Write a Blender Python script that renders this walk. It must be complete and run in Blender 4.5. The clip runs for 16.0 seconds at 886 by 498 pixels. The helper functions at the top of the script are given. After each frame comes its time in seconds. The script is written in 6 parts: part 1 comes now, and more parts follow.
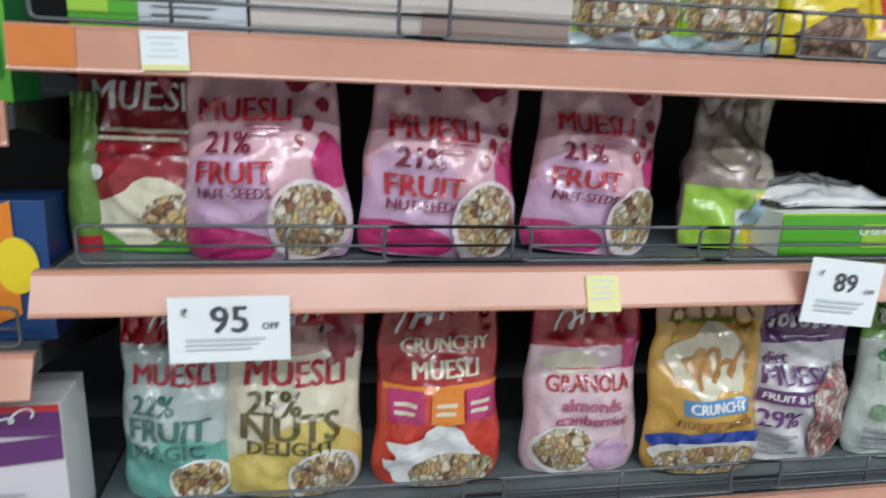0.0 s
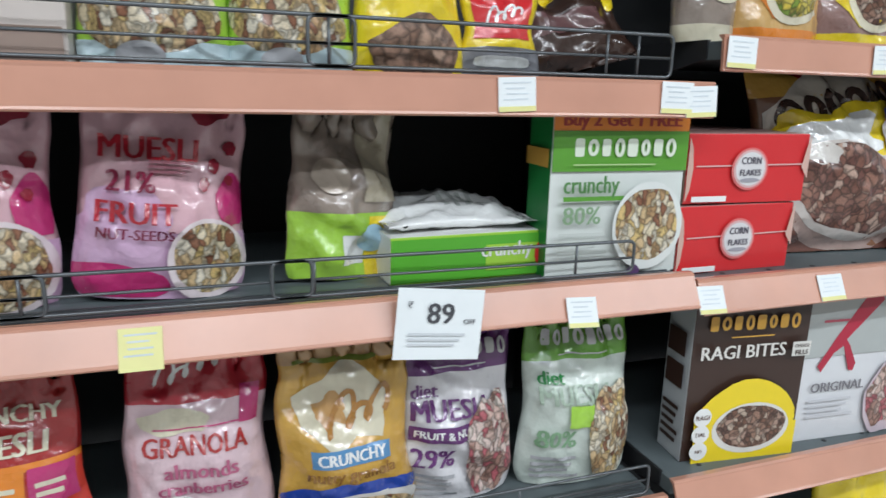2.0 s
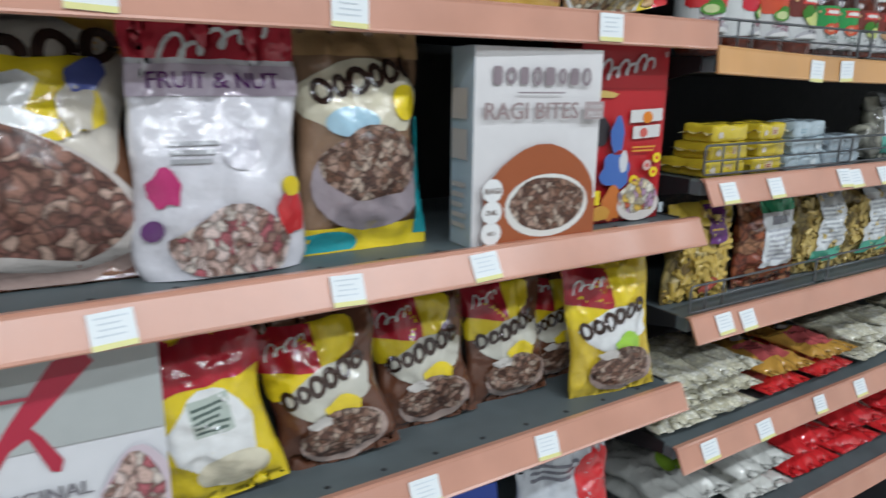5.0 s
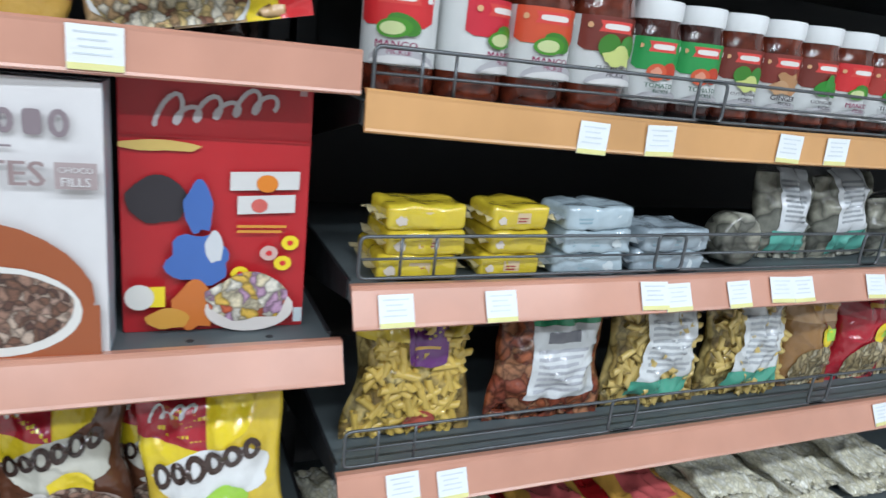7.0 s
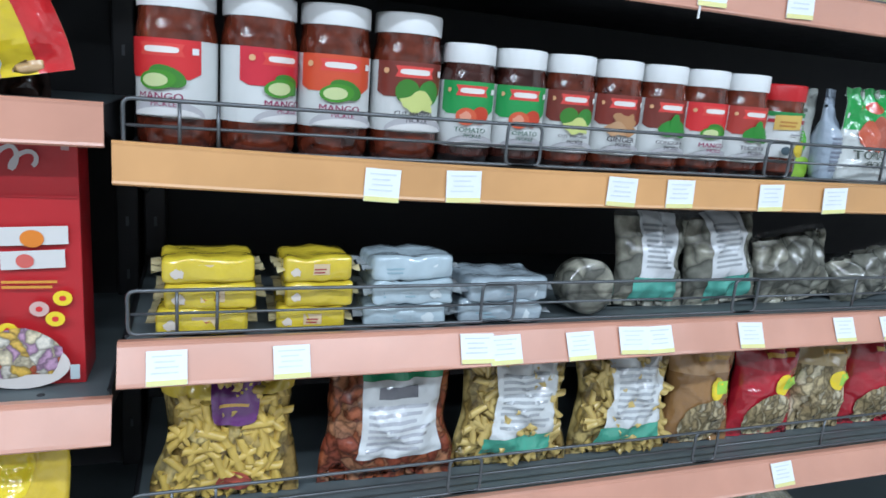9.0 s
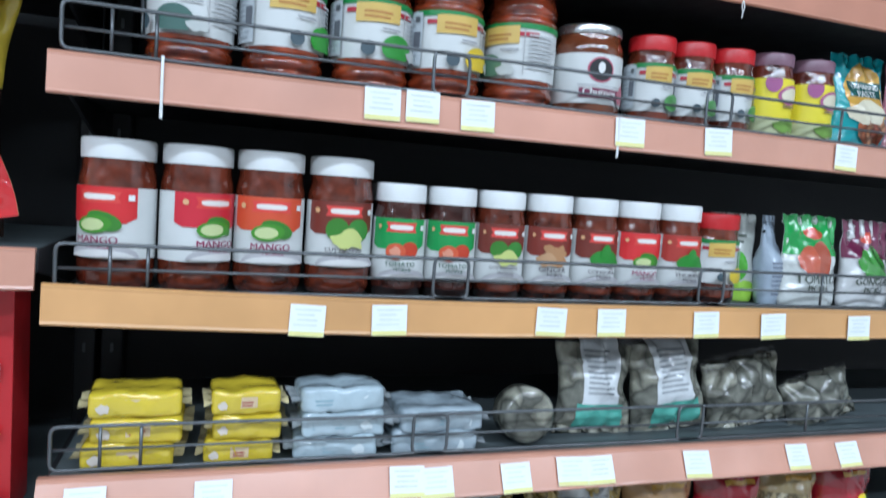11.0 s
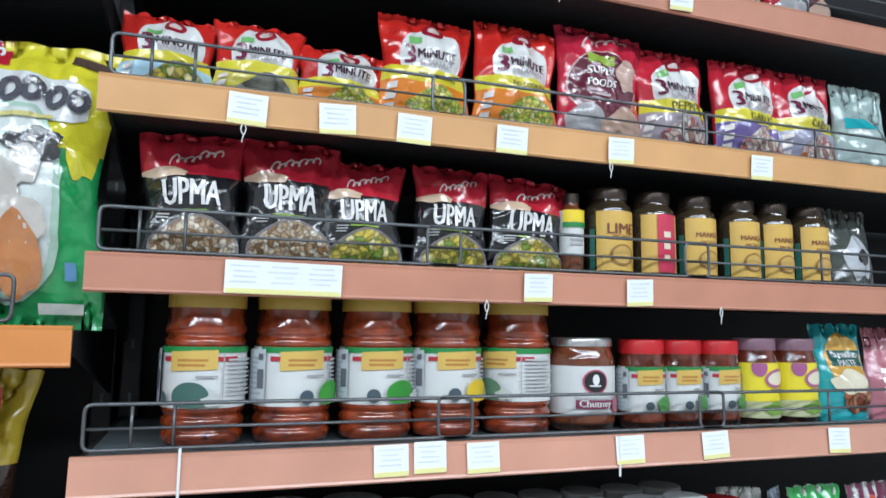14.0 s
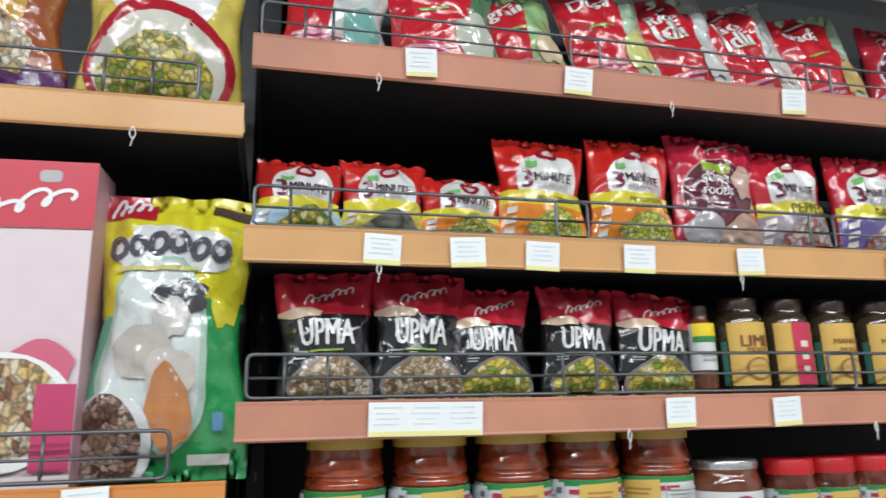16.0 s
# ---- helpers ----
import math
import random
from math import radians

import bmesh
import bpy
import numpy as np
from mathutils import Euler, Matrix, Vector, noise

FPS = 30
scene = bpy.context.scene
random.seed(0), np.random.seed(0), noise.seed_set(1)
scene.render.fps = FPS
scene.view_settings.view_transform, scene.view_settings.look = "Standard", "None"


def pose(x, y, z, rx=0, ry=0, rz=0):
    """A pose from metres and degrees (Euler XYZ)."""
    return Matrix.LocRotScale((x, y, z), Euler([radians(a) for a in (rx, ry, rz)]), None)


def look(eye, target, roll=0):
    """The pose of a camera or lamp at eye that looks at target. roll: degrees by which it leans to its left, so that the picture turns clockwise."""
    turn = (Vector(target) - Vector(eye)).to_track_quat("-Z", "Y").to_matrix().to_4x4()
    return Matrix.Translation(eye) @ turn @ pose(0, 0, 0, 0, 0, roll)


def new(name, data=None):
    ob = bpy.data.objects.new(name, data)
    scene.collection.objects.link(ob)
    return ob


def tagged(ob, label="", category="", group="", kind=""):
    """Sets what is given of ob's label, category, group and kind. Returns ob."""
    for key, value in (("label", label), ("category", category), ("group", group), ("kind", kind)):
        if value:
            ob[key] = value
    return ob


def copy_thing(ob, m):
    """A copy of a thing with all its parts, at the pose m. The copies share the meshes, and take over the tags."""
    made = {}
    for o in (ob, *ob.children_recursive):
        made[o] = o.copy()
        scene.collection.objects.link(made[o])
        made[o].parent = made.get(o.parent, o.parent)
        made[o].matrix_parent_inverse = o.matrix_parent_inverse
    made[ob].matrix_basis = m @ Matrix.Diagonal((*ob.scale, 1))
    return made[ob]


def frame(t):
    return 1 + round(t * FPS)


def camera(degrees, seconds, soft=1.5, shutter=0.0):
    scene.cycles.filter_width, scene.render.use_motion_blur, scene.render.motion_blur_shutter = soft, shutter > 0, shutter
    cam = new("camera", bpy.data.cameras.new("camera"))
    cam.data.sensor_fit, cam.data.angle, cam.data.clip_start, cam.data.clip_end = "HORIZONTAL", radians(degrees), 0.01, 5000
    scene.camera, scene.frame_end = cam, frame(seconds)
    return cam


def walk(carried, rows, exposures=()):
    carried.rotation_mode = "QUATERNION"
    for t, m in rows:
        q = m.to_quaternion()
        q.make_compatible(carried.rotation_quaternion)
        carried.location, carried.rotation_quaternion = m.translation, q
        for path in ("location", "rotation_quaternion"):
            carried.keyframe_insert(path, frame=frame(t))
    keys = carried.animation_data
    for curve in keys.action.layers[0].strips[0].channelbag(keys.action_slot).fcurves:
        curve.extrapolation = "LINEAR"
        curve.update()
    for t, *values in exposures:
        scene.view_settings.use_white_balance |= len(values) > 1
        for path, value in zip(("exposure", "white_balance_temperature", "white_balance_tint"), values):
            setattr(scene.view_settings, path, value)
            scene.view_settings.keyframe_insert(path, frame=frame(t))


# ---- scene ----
cam = camera(66.0, 16.0, soft=1.5, shutter=0.35)
PATH = [
    (0, (0.237, 0.144, 1.347), (0.583, 2.047, 0.835), 2.5),
    (0.5, (0.308, 0.121, 1.373), (0.758, 2.029, 0.975), -0.2),
    (1, (0.398, 0.127, 1.361), (1.016, 1.975, 0.908), 1.6),
    (1.5, (0.513, 0.149, 1.36), (1.143, 1.993, 0.911), 3.0),
    (2, (0.597, 0.165, 1.359), (1.259, 1.994, 0.895), 1.5),
    (2.5, (0.718, 0.159, 1.365), (1.247, 2.042, 0.945), 1.2),
    (3, (0.854, 0.126, 1.353), (1.43, 1.996, 0.941), 2.8),
    (3.5, (0.996, 0.14, 1.345), (1.826, 1.898, 0.874), 1.1),
    (4, (1.155, 0.193, 1.345), (2.119, 1.87, 0.838), 1.2),
    (4.5, (1.309, 0.207, 1.335), (2.316, 1.864, 0.846), -1.5),
    (5, (1.506, 0.153, 1.335), (2.543, 1.796, 0.858), 0.7),
    (5.2, (1.571, 0.142, 1.341), (2.646, 1.767, 0.89), 0.8),
    (7.3, (2.305, 0.197, 1.443), (3.013, 1.976, 0.862), 7.4),
    (7.5, (2.35, 0.185, 1.442), (3.016, 1.988, 0.889), 7.2),
    (8, (2.434, 0.175, 1.466), (3.069, 2.01, 0.989), 3.7),
    (8.2, (2.439, 0.169, 1.466), (3.116, 1.974, 0.933), 4.7),
    (10.3, (2.564, 0.076, 1.449), (3.217, 1.947, 1.175), 4.6),
    (10.5, (2.563, 0.079, 1.459), (3.211, 1.95, 1.179), 3.8),
    (11, (2.57, 0.079, 1.507), (3.196, 1.972, 1.347), 4.2),
    (11.5, (2.573, 0.083, 1.561), (3.135, 2.002, 1.506), 3.7),
    (12, (2.569, 0.078, 1.593), (3.148, 1.992, 1.577), 2.3),
    (12.5, (2.568, 0.072, 1.636), (3.198, 1.97, 1.596), 1.7),
    (13, (2.537, 0.073, 1.692), (3.173, 1.968, 1.726), 0.5),
    (13.5, (2.535, 0.062, 1.727), (3.172, 1.952, 1.885), 0.4),
    (14, (2.531, 0.054, 1.746), (3.17, 1.934, 1.985), 0.8),
    (14.5, (2.52, 0.054, 1.774), (3.137, 1.931, 2.085), -0.1),
    (15, (2.499, 0.06, 1.795), (3.081, 1.929, 2.201), -0.7),
    (15.5, (2.48, 0.062, 1.805), (3.037, 1.926, 2.268), -0.2),
    (16, (2.444, 0.077, 1.807), (2.916, 1.963, 2.274), -1.3),
]
EXPOSURES = [(0, -0.14, 6250, 8), (2.5, -0.14, 6250, 8), (4.3, -0.06, 6250, 10), (5.0, -0.3, 6200, 8), (7.5, 0.03, 5950, 8), (10.5, 0.03, 5500, 6), (12.5, 0.08, 5550, 6), (14.5, 0.04, 6100, 8), (16, -0.05, 6500, 10)]
walk(cam, [(t, look(eye, target, roll)) for t, eye, target, roll in PATH], EXPOSURES)

# ---- light and exposure ----
world = bpy.data.worlds.new("shop_air")
world.use_nodes = True
world.node_tree.nodes["Background"].inputs[0].default_value = (0.85, 0.93, 1.0, 1)
world.node_tree.nodes["Background"].inputs[1].default_value = 0.05
scene.world = world
scene.view_settings.exposure = 0.0
LAMP_X = (-1.5, -0.2, 1.1, 2.4, 3.7, 5.0)
LAMP_Z = 3.55
ROWS_OF_LIGHT = ((-1.4, 25.0), (-2.6, 24.0))
for ly, watts in ROWS_OF_LIGHT:
    for lx in LAMP_X:
        lamp = bpy.data.lights.new("tube_light", "AREA")
        lamp.shape, lamp.size, lamp.size_y, lamp.energy, lamp.color = "RECTANGLE", 1.1, 0.14, watts, (0.91, 0.96, 1.0)
        ob = new("tube_light", lamp)
        ob.matrix_world = look((lx, ly, LAMP_Z - 0.06), (lx, ly + 0.5, 0.6))

# ---- materials ----
MATS = {}


def principled(key, colour, rough, metal=0.0, coat=0.0, grain=40.0, vary=0.12, bump=0.15, bump_scale=60.0, dist=0.002, stain=3.0):
    """A painted or printed surface with a fine grain and broad, faint staining."""
    if key in MATS:
        return MATS[key]
    m = MATS[key] = bpy.data.materials.new(key)
    m.use_nodes = True
    nt = m.node_tree
    n, l = nt.nodes, nt.links
    p = n["Principled BSDF"]
    tc = n.new("ShaderNodeTexCoord")
    oi = n.new("ShaderNodeObjectInfo")
    off = n.new("ShaderNodeVectorMath")
    off.operation = "MULTIPLY_ADD"
    off.inputs[1].default_value = (1, 1, 1)
    com = n.new("ShaderNodeCombineXYZ")
    mul = n.new("ShaderNodeMath")
    mul.operation = "MULTIPLY"
    mul.inputs[1].default_value = 17.0
    l.new(oi.outputs["Random"], mul.inputs[0])
    for k in range(3):
        l.new(mul.outputs[0], com.inputs[k])
    l.new(tc.outputs["Object"], off.inputs[0])
    l.new(com.outputs[0], off.inputs[2])
    fine = n.new("ShaderNodeTexNoise")
    fine.inputs["Scale"].default_value, fine.inputs["Detail"].default_value = grain, 4
    broad = n.new("ShaderNodeTexNoise")
    broad.inputs["Scale"].default_value, broad.inputs["Detail"].default_value = stain, 2
    for t in (fine, broad):
        l.new(off.outputs[0], t.inputs["Vector"])
    mixf = n.new("ShaderNodeMath")
    mixf.operation = "ADD"
    l.new(fine.outputs[0], mixf.inputs[0])
    l.new(broad.outputs[0], mixf.inputs[1])
    rng = n.new("ShaderNodeMapRange")
    rng.inputs["From Min"].default_value, rng.inputs["From Max"].default_value = 0.6, 1.4
    rng.inputs["To Min"].default_value, rng.inputs["To Max"].default_value = 1 - vary, 1 + vary * 0.5
    l.new(mixf.outputs[0], rng.inputs[0])
    sc = n.new("ShaderNodeVectorMath")
    sc.operation = "SCALE"
    sc.inputs[0].default_value = colour[:3]
    l.new(rng.outputs[0], sc.inputs["Scale"])
    l.new(sc.outputs[0], p.inputs["Base Color"])
    rr = n.new("ShaderNodeMapRange")
    rr.inputs["To Min"].default_value, rr.inputs["To Max"].default_value = rough * 0.75, min(1, rough * 1.3)
    l.new(fine.outputs[0], rr.inputs[0])
    l.new(rr.outputs[0], p.inputs["Roughness"])
    p.inputs["Metallic"].default_value = metal
    p.inputs["Coat Weight"].default_value = coat
    p.inputs["Coat Roughness"].default_value = 0.07
    if bump:
        bn = n.new("ShaderNodeTexNoise")
        bn.inputs["Scale"].default_value, bn.inputs["Detail"].default_value = bump_scale, 3
        l.new(off.outputs[0], bn.inputs["Vector"])
        b = n.new("ShaderNodeBump")
        b.inputs["Strength"].default_value, b.inputs["Distance"].default_value = bump, dist
        l.new(bn.outputs[0], b.inputs["Height"])
        l.new(b.outputs[0], p.inputs["Normal"])
        l.new(b.outputs[0], p.inputs["Coat Normal"])
    return m


def film(colour, rough=0.26):
    """Printed plastic film of a bag."""
    return principled("film_%.3f_%.3f_%.3f_%.2f" % (*colour, rough), colour, rough * 1.1, coat=0.9, vary=0.16, bump=0.6, bump_scale=28.0, dist=0.008)


def card(colour):
    """Printed cardboard with a thin varnish."""
    return principled("card_%.3f_%.3f_%.3f" % colour, colour, 0.38, coat=0.12, vary=0.06, bump=0.05, bump_scale=150.0)


def pieces(key, colours, scale=70.0, gloss=0.3, long=1.0, gap=0.32):
    """Print of loose food: flakes, nuts, pasta; cells of several colours with dark gaps."""
    if key in MATS:
        return MATS[key]
    m = MATS[key] = bpy.data.materials.new(key)
    m.use_nodes = True
    n, l = m.node_tree.nodes, m.node_tree.links
    p = n["Principled BSDF"]
    tc = n.new("ShaderNodeTexCoord")
    warp = n.new("ShaderNodeTexNoise")
    warp.inputs["Scale"].default_value = scale * 0.45
    warp.inputs["Detail"].default_value = 3
    l.new(tc.outputs["Object"], warp.inputs["Vector"])
    add = n.new("ShaderNodeVectorMath")
    add.operation = "MULTIPLY_ADD"
    add.inputs[1].default_value = (2.2 / scale,) * 3
    l.new(warp.outputs["Color"], add.inputs[0])
    mp = n.new("ShaderNodeMapping")
    mp.inputs["Rotation"].default_value, mp.inputs["Scale"].default_value = (0, 0.6, 0), (1, 1, 1 / long)
    l.new(tc.outputs["Object"], mp.inputs["Vector"])
    l.new(mp.outputs[0], add.inputs[2])
    vor = n.new("ShaderNodeTexVoronoi")
    vor.inputs["Scale"].default_value = scale
    l.new(add.outputs[0], vor.inputs["Vector"])
    edge = n.new("ShaderNodeTexVoronoi")
    edge.feature = "DISTANCE_TO_EDGE"
    edge.inputs["Scale"].default_value = scale
    l.new(add.outputs[0], edge.inputs["Vector"])
    sep = n.new("ShaderNodeSeparateColor")
    l.new(vor.outputs["Color"], sep.inputs[0])
    ramp = n.new("ShaderNodeValToRGB")
    ramp.color_ramp.interpolation = "CONSTANT"
    els = ramp.color_ramp.elements
    while len(els) < len(colours):
        els.new(0.5)
    for i, c in enumerate(colours):
        els[i].position, els[i].color = i / len(colours), (*c, 1)
    l.new(sep.outputs[0], ramp.inputs[0])
    dark = n.new("ShaderNodeMapRange")
    dark.inputs["From Max"].default_value, dark.inputs["To Min"].default_value = 0.24, gap
    l.new(edge.outputs["Distance"], dark.inputs[0])
    fine = n.new("ShaderNodeTexNoise")
    fine.inputs["Scale"].default_value = scale * 4
    l.new(tc.outputs["Object"], fine.inputs["Vector"])
    fr = n.new("ShaderNodeMapRange")
    fr.inputs["To Min"].default_value, fr.inputs["To Max"].default_value = 0.6, 1.3
    l.new(fine.outputs[0], fr.inputs[0])
    mu = n.new("ShaderNodeMath")
    mu.operation = "MULTIPLY"
    l.new(dark.outputs[0], mu.inputs[0])
    l.new(fr.outputs[0], mu.inputs[1])
    sc = n.new("ShaderNodeVectorMath")
    sc.operation = "SCALE"
    l.new(ramp.outputs[0], sc.inputs[0])
    l.new(mu.outputs[0], sc.inputs["Scale"])
    l.new(sc.outputs[0], p.inputs["Base Color"])
    p.inputs["Roughness"].default_value = gloss
    p.inputs["Coat Weight"].default_value = 0.3
    b = n.new("ShaderNodeBump")
    b.inputs["Strength"].default_value, b.inputs["Distance"].default_value = 0.35, 0.002
    l.new(edge.outputs["Distance"], b.inputs["Height"])
    l.new(b.outputs[0], p.inputs["Normal"])
    return m


WHITE, CREAM, RED, CRIMSON = (0.78, 0.78, 0.77), (0.72, 0.66, 0.5), (0.62, 0.025, 0.03), (0.42, 0.015, 0.03)
PINK, MAGENTA, LILAC, PURPLE, GREEN = (0.7, 0.43, 0.48), (0.5, 0.03, 0.16), (0.62, 0.4, 0.58), (0.12, 0.025, 0.15), (0.1, 0.4, 0.03)
LIME, DGREEN, TEAL, YELLOW, GOLD = (0.36, 0.62, 0.06), (0.02, 0.22, 0.05), (0.03, 0.36, 0.4), (0.82, 0.62, 0.02), (0.62, 0.36, 0.07)
ORANGE, BROWN, DBROWN, BLACK, GREY = (0.72, 0.22, 0.02), (0.14, 0.055, 0.03), (0.045, 0.022, 0.016), (0.014, 0.014, 0.016), (0.4, 0.4, 0.42)
BLUE, SKY, SILVER, KRAFT, TAUPE = (0.02, 0.06, 0.35), (0.4, 0.6, 0.72), (0.5, 0.52, 0.55), (0.5, 0.3, 0.14), (0.3, 0.24, 0.2)

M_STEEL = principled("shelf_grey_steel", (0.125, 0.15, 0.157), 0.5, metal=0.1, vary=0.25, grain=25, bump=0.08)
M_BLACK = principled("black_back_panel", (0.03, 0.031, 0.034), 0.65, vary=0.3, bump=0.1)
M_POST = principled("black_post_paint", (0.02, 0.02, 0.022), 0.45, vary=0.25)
M_WIRE = principled("grey_wire", (0.14, 0.15, 0.16), 0.38, metal=0.6, vary=0.2, bump=0.05)
M_LIP = principled("copper_plastic_strip", (0.6, 0.29, 0.2), 0.34, coat=1.0, vary=0.16, grain=14, stain=5.0, bump=0.12, bump_scale=9.0, dist=0.004)
M_LIP_ORANGE = principled("orange_paper_strip", (0.64, 0.34, 0.13), 0.42, coat=0.5, vary=0.16, grain=14, stain=5.0, bump=0.12, bump_scale=9.0, dist=0.004)
# uncovered matte strip; the shade on the top shelves is in its darker colour
M_LIP_BARE = principled("copper_matte_strip_shaded", (0.52, 0.23, 0.15), 0.5, vary=0.2, grain=14, stain=5.0, bump=0.12, bump_scale=9.0, dist=0.004)
M_LIP_DEEP = principled("deep_orange_paper_strip", (0.64, 0.24, 0.06), 0.45, coat=0.3, vary=0.14, grain=14, stain=5.0)
M_LIP_PATCH = principled("bright_orange_paper", (0.66, 0.2, 0.04), 0.45, coat=0.3, vary=0.1)


def buckled(m, scale, deep, rough):
    """The clear cover over a strip: glossy, and buckled between its clips."""
    n, l = m.node_tree.nodes, m.node_tree.links
    p = n["Principled BSDF"]
    tc = n.new("ShaderNodeTexCoord")
    mp = n.new("ShaderNodeMapping")
    mp.inputs["Scale"].default_value = (1, 1, 0.35)
    no = n.new("ShaderNodeTexNoise")
    no.inputs["Scale"].default_value, no.inputs["Detail"].default_value = scale, 1.0
    b = n.new("ShaderNodeBump")
    b.inputs["Strength"].default_value, b.inputs["Distance"].default_value = 1.0, deep
    l.new(tc.outputs["Object"], mp.inputs["Vector"])
    l.new(mp.outputs[0], no.inputs["Vector"])
    l.new(no.outputs[0], b.inputs["Height"])
    l.new(b.outputs[0], p.inputs["Coat Normal"])
    p.inputs["Coat Roughness"].default_value = rough


buckled(M_LIP, 6.0, 0.03, 0.3)
buckled(M_LIP_ORANGE, 9.0, 0.02, 0.3)
M_TAG = principled("tag_paper", (0.8, 0.83, 0.84), 0.5, vary=0.05)
M_TAGY = principled("tag_yellow", (0.78, 0.74, 0.32), 0.5, vary=0.08)
M_INK = principled("grey_ink", (0.66, 0.71, 0.75), 0.6, vary=0.2)
M_FLAKE = pieces("muesli_print", [(0.62, 0.45, 0.25), (0.7, 0.6, 0.42), (0.48, 0.3, 0.15), (0.75, 0.68, 0.55), (0.26, 0.11, 0.06), (0.66, 0.48, 0.2), (0.72, 0.62, 0.46)], 125, 0.3, 1.6)
M_CHOC = pieces("chocolate_print", [(0.17, 0.08, 0.05), (0.3, 0.17, 0.12), (0.11, 0.05, 0.035), (0.5, 0.38, 0.3), (0.4, 0.26, 0.2)], 120)
M_CHOCBIG = pieces("chocolate_print_large", [(0.2, 0.085, 0.06), (0.3, 0.15, 0.11), (0.15, 0.06, 0.045), (0.5, 0.34, 0.27), (0.24, 0.11, 0.085)], 75)
M_PINKFL = pieces("fruit_flake_print", [(0.6, 0.42, 0.36), (0.7, 0.55, 0.5), (0.45, 0.12, 0.14), (0.35, 0.2, 0.16), (0.72, 0.62, 0.55)], 105, 0.3, 1.4)
M_YELFL = pieces("yellow_grain_print", [(0.7, 0.55, 0.08), (0.6, 0.5, 0.1), (0.35, 0.3, 0.06), (0.75, 0.66, 0.3), (0.2, 0.3, 0.04)], 105)
M_LOOPS = pieces("ring_cereal_print", [(0.75, 0.65, 0.45), (0.7, 0.45, 0.08), (0.75, 0.7, 0.6), (0.5, 0.3, 0.45), (0.6, 0.12, 0.05)], 85)
M_PASTA = pieces("pasta_print", [(0.5, 0.37, 0.12), (0.56, 0.43, 0.16), (0.44, 0.31, 0.09), (0.3, 0.2, 0.06)], 55, 0.22, 2.6)
M_PASTAPALE = pieces("pale_pasta", [(0.6, 0.5, 0.3), (0.5, 0.4, 0.22), (0.66, 0.58, 0.4), (0.35, 0.27, 0.14)], 80, 0.22, 2.2)
M_PAPAD = pieces("pale_discs", [(0.36, 0.35, 0.28), (0.28, 0.28, 0.23), (0.42, 0.41, 0.34), (0.18, 0.18, 0.15)], 26, 0.2)
M_MASALA = pieces("spice_print", [(0.35, 0.1, 0.04), (0.25, 0.06, 0.03), (0.45, 0.2, 0.1)], 60, 0.25)
M_VERM = pieces("vermicelli", [(0.8, 0.77, 0.62), (0.74, 0.7, 0.54), (0.82, 0.8, 0.7), (0.66, 0.62, 0.46)], 140, 0.2, 2.0, 0.7)
M_PICKLE = principled("red_pickle_in_plastic", (0.14, 0.028, 0.013), 0.14, coat=0.8, vary=0.8, grain=70, stain=22, bump=0.3, bump_scale=45)
M_PICKLEBIG = principled("bright_pickle_in_plastic", (0.27, 0.045, 0.014), 0.12, coat=0.9, vary=0.85, grain=55, stain=16, bump=0.5, bump_scale=26)
M_PICKLEDK = principled("dark_pickle_in_plastic", (0.055, 0.016, 0.012), 0.14, coat=0.8, vary=0.7, grain=70, stain=22, bump=0.1, bump_scale=45)
M_SAUCE = principled("brown_chutney_in_glass", (0.16, 0.045, 0.018), 0.08, coat=0.9, vary=0.5, grain=60, bump=0.0)
M_DARKGLASS = principled("dark_jar_glass", (0.05, 0.035, 0.02), 0.06, coat=1.0, vary=0.5, grain=50, bump=0.0)
M_LIDW = principled("white_ribbed_lid", (0.74, 0.75, 0.75), 0.42, vary=0.06)
M_LIDG = principled("gold_brown_lid", (0.58, 0.38, 0.07), 0.35, vary=0.12)
M_LIDR = principled("red_lid", (0.5, 0.015, 0.02), 0.35, vary=0.12)
M_LIDD = principled("dark_metal_lid", (0.08, 0.06, 0.05), 0.3, metal=0.7, vary=0.2)
M_CLEAR = bpy.data.materials.new("clear_crinkled_film")
M_CLEAR.use_nodes = True
_n, _l = M_CLEAR.node_tree.nodes, M_CLEAR.node_tree.links
_gl, _tr, _mx, _no, _bp = (_n.new("ShaderNode" + k) for k in ("BsdfGlossy", "BsdfTransparent", "MixShader", "TexNoise", "Bump"))
_gl.inputs["Roughness"].default_value, _mx.inputs[0].default_value, _no.inputs["Scale"].default_value = 0.08, 0.09, 40
_bp.inputs["Strength"].default_value, _bp.inputs["Distance"].default_value = 0.8, 0.01
_l.new(_no.outputs[0], _bp.inputs["Height"])
_l.new(_bp.outputs[0], _gl.inputs["Normal"])
_l.new(_tr.outputs[0], _mx.inputs[1])
_l.new(_gl.outputs[0], _mx.inputs[2])
_l.new(_mx.outputs[0], _n["Material Output"].inputs[0])

# ---- building helpers ----


def mesh_object(name, bm, mat, parent=None, smooth=True):
    me = bpy.data.meshes.new(name)
    bm.to_mesh(me)
    bm.free()
    for m in mat if isinstance(mat, (list, tuple)) else [mat]:
        me.materials.append(m)
    if smooth:
        for f in me.polygons:
            f.use_smooth = True
    ob = new(name, me)
    ob.parent = parent
    return ob


def part(name, bm, mat, parent, label="", smooth=True):
    return tagged(mesh_object(name, bm, mat, parent, smooth), label)


def thing(name, m, label, category, group="", kind=""):
    ob = new(name)
    ob.empty_display_size = 0.05
    ob.matrix_world = m
    return tagged(ob, label, category, group, kind)


